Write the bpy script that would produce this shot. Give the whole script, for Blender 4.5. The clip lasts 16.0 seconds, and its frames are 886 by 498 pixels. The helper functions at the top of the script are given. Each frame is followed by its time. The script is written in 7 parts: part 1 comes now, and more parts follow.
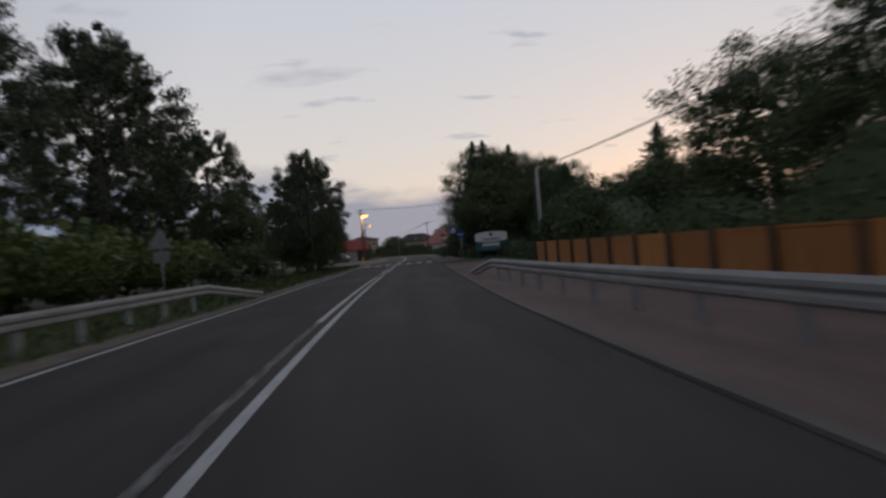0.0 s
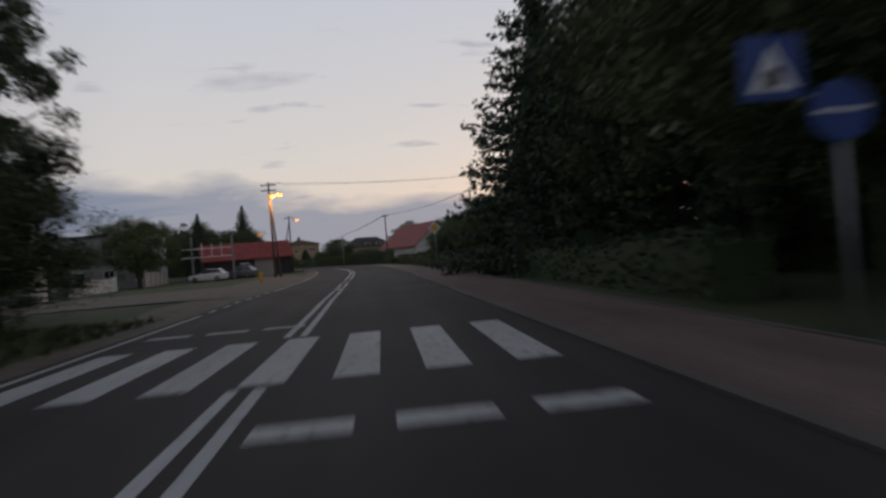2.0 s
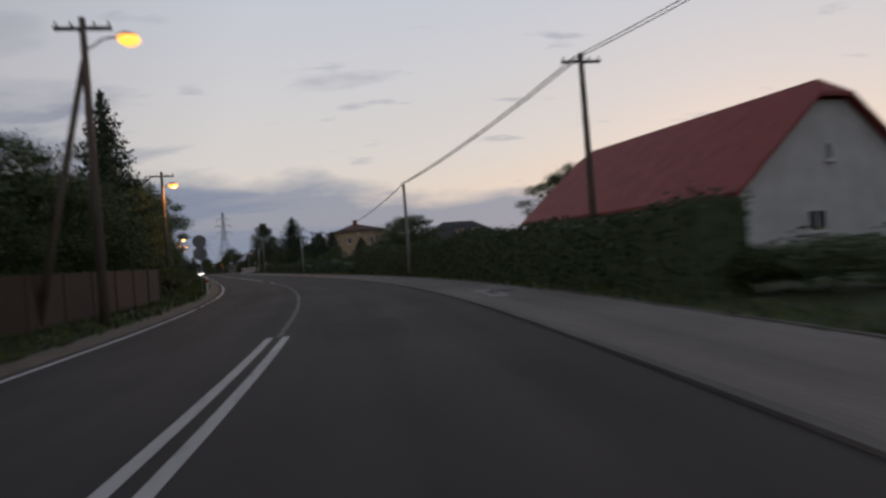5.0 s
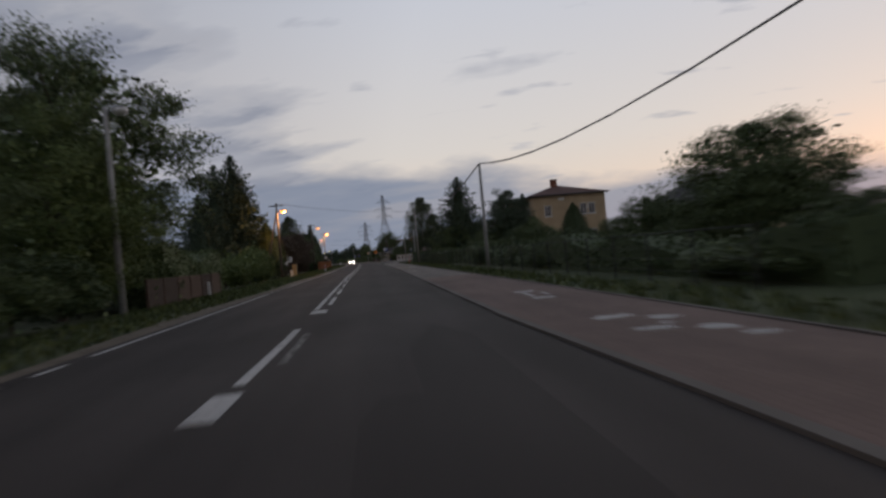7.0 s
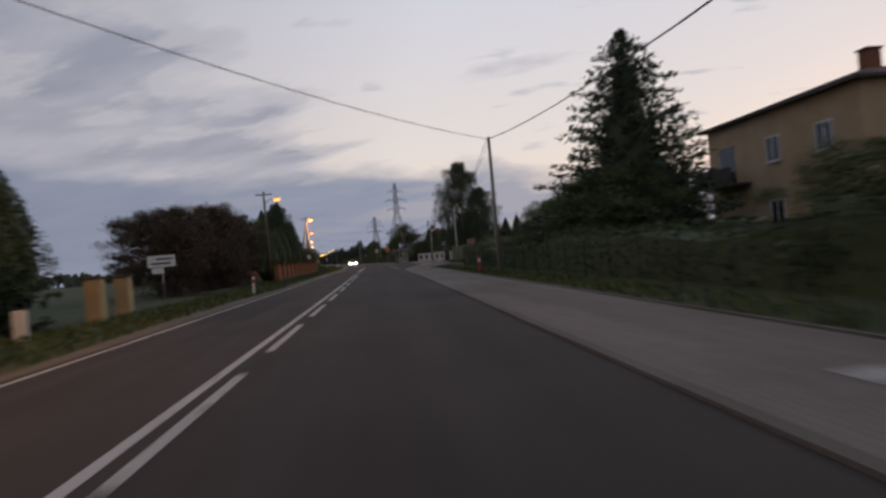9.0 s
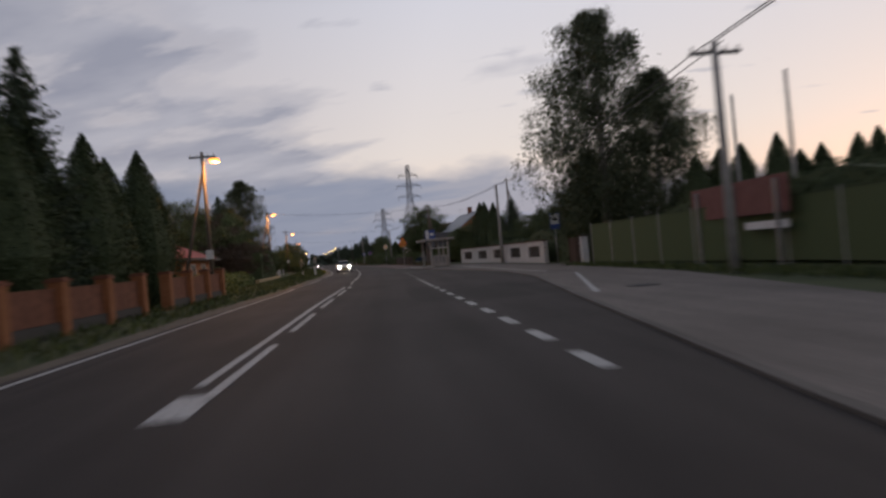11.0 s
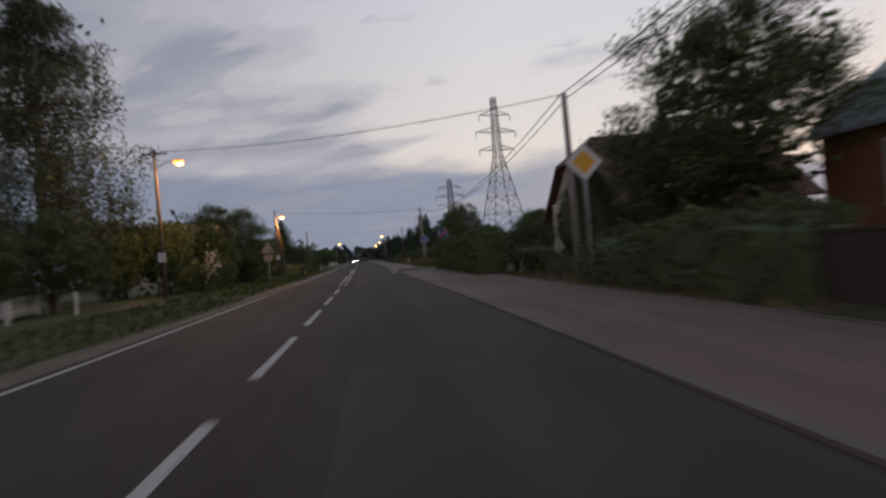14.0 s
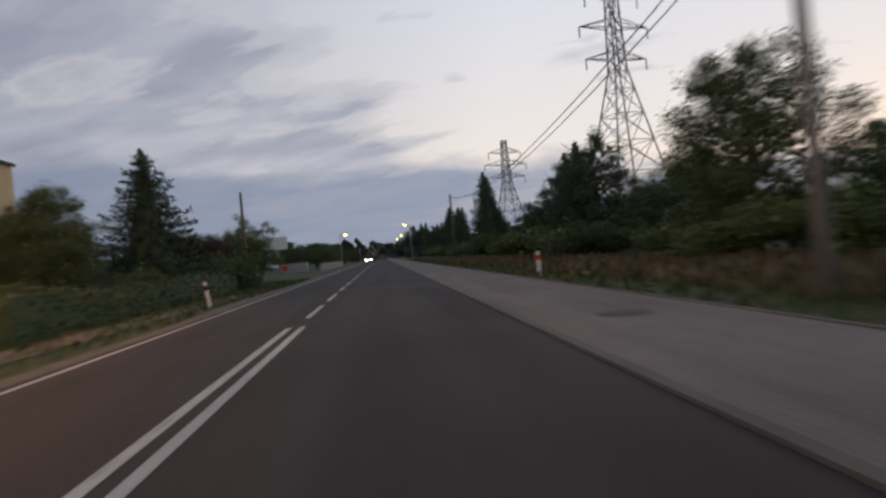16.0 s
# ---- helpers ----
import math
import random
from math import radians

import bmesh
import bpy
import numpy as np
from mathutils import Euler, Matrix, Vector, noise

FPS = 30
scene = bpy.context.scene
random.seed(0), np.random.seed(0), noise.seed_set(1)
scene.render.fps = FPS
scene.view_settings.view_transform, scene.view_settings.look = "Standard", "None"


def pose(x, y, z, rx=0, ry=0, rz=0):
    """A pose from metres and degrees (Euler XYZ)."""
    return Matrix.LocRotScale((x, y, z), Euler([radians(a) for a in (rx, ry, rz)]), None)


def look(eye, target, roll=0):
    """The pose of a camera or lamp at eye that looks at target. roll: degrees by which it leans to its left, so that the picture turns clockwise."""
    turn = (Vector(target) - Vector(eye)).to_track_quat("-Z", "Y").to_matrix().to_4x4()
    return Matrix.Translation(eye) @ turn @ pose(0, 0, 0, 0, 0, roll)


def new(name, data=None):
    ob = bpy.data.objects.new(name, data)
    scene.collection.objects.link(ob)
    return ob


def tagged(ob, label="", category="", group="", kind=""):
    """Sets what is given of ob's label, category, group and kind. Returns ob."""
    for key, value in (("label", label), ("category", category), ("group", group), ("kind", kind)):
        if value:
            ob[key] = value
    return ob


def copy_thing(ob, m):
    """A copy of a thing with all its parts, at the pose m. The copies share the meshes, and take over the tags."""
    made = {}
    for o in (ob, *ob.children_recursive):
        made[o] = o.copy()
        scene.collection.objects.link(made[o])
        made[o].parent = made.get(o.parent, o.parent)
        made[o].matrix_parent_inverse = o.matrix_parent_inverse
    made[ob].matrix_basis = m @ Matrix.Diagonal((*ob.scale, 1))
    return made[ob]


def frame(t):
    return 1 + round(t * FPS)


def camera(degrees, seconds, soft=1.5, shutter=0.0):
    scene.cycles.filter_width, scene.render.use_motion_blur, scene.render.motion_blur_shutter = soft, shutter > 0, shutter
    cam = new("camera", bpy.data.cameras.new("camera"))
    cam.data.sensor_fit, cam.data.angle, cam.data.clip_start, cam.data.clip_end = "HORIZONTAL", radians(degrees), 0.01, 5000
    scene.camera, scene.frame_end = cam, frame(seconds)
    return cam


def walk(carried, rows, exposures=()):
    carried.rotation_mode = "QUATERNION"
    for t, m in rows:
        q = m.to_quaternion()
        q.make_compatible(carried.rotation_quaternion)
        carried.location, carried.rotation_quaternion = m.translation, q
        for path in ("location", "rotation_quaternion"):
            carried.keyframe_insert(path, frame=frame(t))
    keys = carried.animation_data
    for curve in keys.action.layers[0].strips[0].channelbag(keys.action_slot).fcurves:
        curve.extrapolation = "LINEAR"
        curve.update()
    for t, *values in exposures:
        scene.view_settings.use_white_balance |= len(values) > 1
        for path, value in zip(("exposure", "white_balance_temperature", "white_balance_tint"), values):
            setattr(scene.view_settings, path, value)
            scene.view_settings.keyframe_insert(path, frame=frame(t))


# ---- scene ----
cam = camera(67.9, 16.0, soft=2.7, shutter=0.36)

# seconds, x, y, yaw, pitch, roll of the camera, 1.25 m over the road
ROWS = [
    (0.0, 0.00, 0.00, -5.42, -0.11, 4.86), (0.5, 0.19, 13.97, -6.96, -0.14, 4.91),
    (1.0, 0.64, 27.56, -7.73, 0.25, 5.05), (1.5, 1.33, 41.10, -8.95, 0.38, 4.79),
    (2.0, 2.30, 54.95, -9.90, 0.16, 4.81), (2.5, 3.42, 69.21, -9.90, -0.19, 4.93),
    (3.0, 4.44, 83.72, -8.96, 0.03, 4.97), (3.5, 5.21, 98.22, -8.01, 0.32, 4.95),
    (4.0, 5.71, 112.49, -6.84, 0.32, 4.91), (4.5, 5.84, 126.42, -5.01, 0.32, 4.80),
    (5.0, 5.44, 139.99, -2.50, 0.32, 4.58), (5.5, 4.35, 153.23, 1.05, 0.45, 4.08),
    (6.0, 2.32, 166.28, 5.81, 0.63, 3.99), (6.5, -0.76, 179.33, 9.87, 0.75, 4.43),
    (7.0, -4.61, 192.62, 11.62, 0.24, 5.31), (7.5, -8.87, 206.22, 12.44, 0.25, 5.77),
    (8.0, -13.37, 220.11, 12.55, 0.42, 5.83), (8.5, -17.97, 234.32, 12.48, 0.72, 5.18),
    (9.0, -22.64, 248.76, 12.50, 0.32, 5.09), (9.5, -27.35, 263.32, 12.56, 0.32, 5.06),
    (10.0, -32.12, 277.94, 12.69, 0.32, 5.07), (10.5, -36.96, 292.64, 12.91, 0.32, 5.13),
    (11.0, -41.92, 307.44, 13.30, 0.34, 5.27), (11.5, -47.09, 322.42, 13.96, 0.54, 5.16),
    (12.0, -52.47, 337.76, 13.81, 0.51, 5.11), (12.5, -58.05, 353.71, 13.91, 0.45, 5.26),
    (13.0, -64.03, 370.09, 15.31, 0.56, 4.72), (13.5, -70.49, 386.44, 16.95, 0.56, 5.05),
    (14.0, -77.33, 402.56, 18.25, 0.25, 5.13), (14.5, -84.44, 418.50, 19.00, 0.27, 5.10),
    (15.0, -91.69, 434.25, 19.57, 0.32, 5.14), (15.5, -98.99, 449.91, 19.62, 0.14, 5.16),
    (16.0, -106.40, 465.66, 19.89, 0.15, 5.45),
]
EYE = 1.25


def camera_pose(x, y, yaw, pitch, roll):
    a, b = radians(yaw), radians(pitch)
    eye = Vector((x, y, EYE))
    return look(eye, eye + Vector((-math.sin(a) * math.cos(b), math.cos(a) * math.cos(b), math.sin(b))), -roll)


EXPOSURES = [(0.0, -0.1, 6500, 10), (1.0, -0.12, 6500, 10), (1.5, -0.42, 6500, 10), (2.0, -0.18, 6500, 10), (2.5, -0.2, 6500, 10), (3.0, -0.12, 6500, 10),
             (5.5, -0.15, 6500, 10), (7.5, -0.15, 6550, 10), (8.0, 0.0, 6600, 12), (11.0, 0.03, 6700, 14), (13.5, 0.02, 6700, 13),
             (15.0, -0.03, 6550, 11), (15.5, 0.02, 6600, 11), (16.0, 0.18, 6550, 11)]
walk(cam, [(r[0], camera_pose(*r[1:])) for r in ROWS], EXPOSURES)

# ---- light: dusk, sun just set ahead and to the right ----
SUN_AZ = radians(28)      # east of the +y axis
world = bpy.data.worlds.new("dusk")
scene.world = world
world.use_nodes = True


def sky_nodes():
    nt = world.node_tree
    nt.nodes.clear()
    N, L = nt.nodes.new, nt.links.new

    def math_node(op, a, b=None, c=None):
        n = N("ShaderNodeMath")
        n.operation = op
        for i, v in enumerate((a, b, c)):
            if v is None:
                continue
            if isinstance(v, (int, float)):
                n.inputs[i].default_value = v
            else:
                L(v, n.inputs[i])
        return n.outputs[0]

    def ramp(fac, stops):
        n = N("ShaderNodeValToRGB")
        e = n.color_ramp.elements
        while len(e) < len(stops):
            e.new(0.5)
        for k, (p, c) in zip(e, stops):
            k.position, k.color = p, (*c, 1)
        L(fac, n.inputs[0])
        return n.outputs[0]

    def mix(fac, a, b, kind="MIX"):
        n = N("ShaderNodeMix")
        n.data_type, n.blend_type = "RGBA", kind
        for i, v in ((0, fac), (6, a), (7, b)):
            if isinstance(v, (int, float)):
                n.inputs[i].default_value = v
            elif isinstance(v, tuple):
                n.inputs[i].default_value = (*v, 1)
            else:
                L(v, n.inputs[i])
        return n.outputs[2]

    co = N("ShaderNodeTexCoord").outputs["Generated"]
    sep = N("ShaderNodeSeparateXYZ")
    L(co, sep.inputs[0])
    x, y, z = sep.outputs
    toward = math_node("ADD", math_node("MULTIPLY", x, math.sin(SUN_AZ)), math_node("MULTIPLY", y, math.cos(SUN_AZ)))
    glow = math_node("MULTIPLY_ADD", toward, 0.5, 0.5)
    height = math_node("MAXIMUM", z, 0.0)
    warm = ramp(height, [(0.0, (0.76, 0.61, 0.51)), (0.06, (0.77, 0.65, 0.57)), (0.15, (0.70, 0.66, 0.64)),
                         (0.36, (0.60, 0.62, 0.69)), (0.55, (0.30, 0.33, 0.40)), (1.0, (0.12, 0.145, 0.20))])
    cool = ramp(height, [(0.0, (0.36, 0.32, 0.34)), (0.12, (0.39, 0.36, 0.395)), (0.4, (0.35, 0.365, 0.42)),
                         (1.0, (0.12, 0.145, 0.20))])
    clear = mix(ramp(glow, [(0.62, (0, 0, 0)), (0.86, (1, 1, 1))]), cool, warm)
    sky = N("ShaderNodeTexSky")
    sky.sky_type, sky.sun_disc = "NISHITA", False
    sky.sun_elevation, sky.sun_rotation = radians(1.0), SUN_AZ
    clear = mix(0.03, clear, sky.outputs[0], "ADD")
    # azimuth to the left of the +y axis, in turns of 90 degrees
    azimuth = math_node("DIVIDE", math_node("ARCTAN2", math_node("MULTIPLY", x, -1.0), y), math.pi / 2)
    flat = N("ShaderNodeCombineXYZ")
    k = math_node("DIVIDE", 1.0, math_node("ADD", height, 0.16))
    L(math_node("MULTIPLY", x, k), flat.inputs[0])
    L(math_node("MULTIPLY", y, k), flat.inputs[1])
    turn = N("ShaderNodeMapping")
    turn.inputs["Rotation"].default_value = (0, 0, radians(35))
    turn.inputs["Scale"].default_value = (0.6, 1.25, 1)
    turn.inputs["Location"].default_value = (0.35, 0.9, 0)
    L(flat.outputs[0], turn.inputs[0])
    noise_a = N("ShaderNodeTexNoise")
    noise_a.inputs["Scale"].default_value, noise_a.inputs["Detail"].default_value = 1.15, 6
    noise_a.inputs["Roughness"].default_value = 0.55
    L(turn.outputs[0], noise_a.inputs[0])
    # the cloud sheet lies to the left of the sunset, its edge rising to the left
    left = math_node("SUBTRACT", math_node("MULTIPLY_ADD", azimuth, 1.053, -0.08), height)
    left = math_node("MINIMUM", math_node("MAXIMUM", math_node("MULTIPLY", left, 1.5), -0.17), 0.13)
    mask = ramp(math_node("ADD", noise_a.outputs[0], left), [(0.46, (0, 0, 0)), (0.58, (1, 1, 1))])
    # low bank of cloud over the horizon
    low = N("ShaderNodeMapping")
    low.inputs["Scale"].default_value = (3.0, 3.0, 9)
    L(co, low.inputs[0])
    noise_b = N("ShaderNodeTexNoise")
    noise_b.inputs["Scale"].default_value, noise_b.inputs["Detail"].default_value = 1.8, 6
    L(low.outputs[0], noise_b.inputs[0])
    edge = math_node("SUBTRACT", math_node("MULTIPLY_ADD", noise_b.outputs[0], 0.11, 0.062), height)
    edge = math_node("ADD", edge, math_node("MINIMUM", math_node("MULTIPLY_ADD", azimuth, 0.14, -0.015), 0.03))
    bank = ramp(math_node("MULTIPLY_ADD", edge, 14.0, 0.5), [(0.35, (0, 0, 0)), (0.75, (1, 1, 1))])
    body = N("ShaderNodeTexNoise")
    body.inputs["Scale"].default_value, body.inputs["Detail"].default_value = 2.6, 5
    L(turn.outputs[0], body.inputs[0])
    lit = ramp(body.outputs[0], [(0.36, (0, 0, 0)), (0.64, (1, 1, 1))])
    cloud = mix(ramp(glow, [(0.5, (0, 0, 0)), (1.0, (1, 1, 1))]), mix(lit, (0.22, 0.245, 0.32), (0.37, 0.39, 0.455)), mix(lit, (0.31, 0.335, 0.415), (0.46, 0.475, 0.54)))
    out = mix(math_node("MULTIPLY", mask, 0.85), clear, cloud)
    rim = ramp(math_node("ADD", noise_a.outputs[0], left), [(0.50, (0, 0, 0)), (0.535, (1, 1, 1)), (0.57, (0, 0, 0))])
    out = mix(math_node("MULTIPLY", rim, 0.40), out, (0.52, 0.52, 0.56))
    # small loose clouds over the clear part
    small = N("ShaderNodeTexNoise")
    small.inputs["Scale"].default_value, small.inputs["Detail"].default_value = 4.2, 5
    L(turn.outputs[0], small.inputs[0])
    puffs = ramp(small.outputs[0], [(0.64, (0, 0, 0)), (0.73, (1, 1, 1))])
    out = mix(math_node("MULTIPLY", puffs, 0.55), out, cloud)
    out = mix(math_node("MULTIPLY", bank, 0.8), out, mix(ramp(glow, [(0.5, (0, 0, 0)), (1.0, (1, 1, 1))]), (0.19, 0.23, 0.31), (0.25, 0.295, 0.40)))
    bg = N("ShaderNodeBackground")
    L(out, bg.inputs[0])
    bg.inputs[1].default_value = 1.0
    w = N("ShaderNodeOutputWorld")
    L(bg.outputs[0], w.inputs[0])


sky_nodes()
sun = new("sun", bpy.data.lights.new("sun", "SUN"))
sun.data.energy, sun.data.angle, sun.data.color = 0.25, radians(25), (1.0, 0.72, 0.5)
sun.matrix_world = look((300 * math.sin(SUN_AZ), 300 * math.cos(SUN_AZ), 30), (0, 0, 0))

# ---- materials ----
def material(name, dark, light, scale=6.0, rough=0.8, bump=0.2, metal=0.0, fine=60.0, island=0.0, obj=0.0,
             emit=None, stretch=(1, 1, 1), spec=0.5):
    m = bpy.data.materials.new(name)
    m.use_nodes = True
    nt = m.node_tree
    N, L = nt.nodes.new, nt.links.new
    b = nt.nodes["Principled BSDF"]
    b.inputs["Roughness"].default_value, b.inputs["Metallic"].default_value = rough, metal
    b.inputs["Specular IOR Level"].default_value = spec
    if emit:
        b.inputs["Emission Color"].default_value, b.inputs["Emission Strength"].default_value = (*emit[:3], 1), emit[3]
    co = N("ShaderNodeTexCoord")
    mp = N("ShaderNodeMapping")
    mp.inputs["Scale"].default_value = stretch
    L(co.outputs["Object"], mp.inputs[0])
    a, f = N("ShaderNodeTexNoise"), N("ShaderNodeTexNoise")
    for n, s, d in ((a, scale, 6), (f, fine, 3)):
        n.inputs["Scale"].default_value, n.inputs["Detail"].default_value = s, d
        L(mp.outputs[0], n.inputs[0])
    mixer = N("ShaderNodeMix")
    mixer.data_type = "FLOAT"
    mixer.inputs[0].default_value = 0.4
    L(a.outputs[0], mixer.inputs[2])
    L(f.outputs[0], mixer.inputs[3])
    fac = mixer.outputs[0]
    for amount, node, sock in ((island, "ShaderNodeNewGeometry", "Random Per Island"), (obj, "ShaderNodeObjectInfo", "Random")):
        if amount:
            r = N("ShaderNodeMix")
            r.data_type = "FLOAT"
            r.inputs[0].default_value = amount
            L(fac, r.inputs[2])
            L(N(node).outputs[sock], r.inputs[3])
            fac = r.outputs[0]
    ramp = N("ShaderNodeValToRGB")
    e = ramp.color_ramp.elements
    e[0].position, e[0].color, e[1].position, e[1].color = 0.32, (*dark, 1), 0.68, (*light, 1)
    L(fac, ramp.inputs[0])
    L(ramp.outputs[0], b.inputs["Base Color"])
    if bump:
        bp = N("ShaderNodeBump")
        bp.inputs["Strength"].default_value, bp.inputs["Distance"].default_value = bump, 0.02
        L(f.outputs[0], bp.inputs["Height"])
        L(bp.outputs[0], b.inputs["Normal"])
    return m


def laid_material(name, dark, light, rough, spec, blocks=None, tracks=0.0, wear=None):
    """Road surfaces in metres across and along the road: wheel tracks, patches, block joints, worn paint."""
    m = bpy.data.materials.new(name)
    m.use_nodes = True
    nt = m.node_tree
    N, L = nt.nodes.new, nt.links.new
    b = nt.nodes["Principled BSDF"]
    b.inputs["Roughness"].default_value, b.inputs["Specular IOR Level"].default_value = rough, spec
    uv = N("ShaderNodeUVMap")
    uv.uv_map = "along"

    def noise(sx, sy, scale, detail):
        mp = N("ShaderNodeMapping")
        mp.inputs["Scale"].default_value = (sx, sy, 1)
        L(uv.outputs[0], mp.inputs[0])
        t = N("ShaderNodeTexNoise")
        t.inputs["Scale"].default_value, t.inputs["Detail"].default_value = scale, detail
        L(mp.outputs[0], t.inputs[0])
        return t.outputs[0]

    def calc(op, a, c):
        n = N("ShaderNodeMath")
        n.operation = op
        for i, v in enumerate((a, c)):
            if isinstance(v, (int, float)):
                n.inputs[i].default_value = v
            else:
                L(v, n.inputs[i])
        return n.outputs[0]

    def ramp(fac, stops):
        n = N("ShaderNodeValToRGB")
        for k, (p, c) in zip(n.color_ramp.elements, stops):
            k.position, k.color = p, (*c, 1)
        L(fac, n.inputs[0])
        return n.outputs[0]

    broad, streak, grit = noise(1, 0.6, 0.35, 5), noise(1, 0.07, 1.6, 4), noise(1, 1, 70, 2)
    fac = calc("ADD", calc("MULTIPLY", broad, 0.45), calc("ADD", calc("MULTIPLY", streak, 0.35), calc("MULTIPLY", grit, 0.20)))
    if tracks:
        sep = N("ShaderNodeSeparateXYZ")
        L(uv.outputs[0], sep.inputs[0])
        lane = calc("COSINE", calc("MULTIPLY", calc("SUBTRACT", calc("ABSOLUTE", sep.outputs[0], 0.0), 1.0), 4.19), 0.0)
        fac = calc("ADD", fac, calc("MULTIPLY", lane, tracks))
    col = ramp(fac, [(0.36, dark), (0.66, light)])
    mix = N("ShaderNodeMix")
    mix.data_type = "RGBA"
    L(col, mix.inputs[6])
    height = grit
    if blocks:
        bt = N("ShaderNodeTexBrick")
        bt.inputs["Scale"].default_value, bt.inputs["Brick Width"].default_value, bt.inputs["Row Height"].default_value = 1.0, blocks[0], blocks[1]
        bt.inputs["Mortar Size"].default_value = 0.006
        L(uv.outputs[0], bt.inputs[0])
        bt.inputs["Color1"].default_value, bt.inputs["Color2"].default_value, bt.inputs["Mortar"].default_value = (1, 1, 1, 1), (0.78, 0.78, 0.78, 1), (0.45, 0.45, 0.45, 1)
        mix.blend_type = "MULTIPLY"
        mix.inputs[0].default_value = 0.8
        L(bt.outputs["Color"], mix.inputs[7])
        height = bt.outputs["Color"]
    elif wear:
        gaps = calc("ADD", calc("MULTIPLY", noise(1, 0.5, 9, 6), 0.6), calc("MULTIPLY", grit, 0.4))
        L(ramp(gaps, [(wear[0], (1, 1, 1)), (wear[0] + 0.10, (0, 0, 0))]), mix.inputs[0])
        mix.inputs[7].default_value = (*wear[1], 1)
    else:                                    # old repairs, darker than the rest
        mp = N("ShaderNodeMapping")
        mp.inputs["Scale"].default_value = (0.45, 0.09, 1)
        L(uv.outputs[0], mp.inputs[0])
        cell = N("ShaderNodeTexVoronoi")
        cell.distance = "CHEBYCHEV"
        cell.inputs["Scale"].default_value = 1.0
        L(mp.outputs[0], cell.inputs[0])
        sepc = N("ShaderNodeSeparateColor")
        L(cell.outputs["Color"], sepc.inputs[0])
        L(ramp(sepc.outputs[0], [(0.86, (0, 0, 0)), (0.865, (0.45, 0.45, 0.45))]), mix.inputs[0])
        mix.inputs[7].default_value = (*[c * 0.75 for c in dark], 1)
    L(mix.outputs[2], b.inputs["Base Color"])
    bp = N("ShaderNodeBump")
    bp.inputs["Strength"].default_value, bp.inputs["Distance"].default_value = 0.4, 0.012
    L(height, bp.inputs["Height"])
    L(bp.outputs[0], b.inputs["Normal"])
    return m


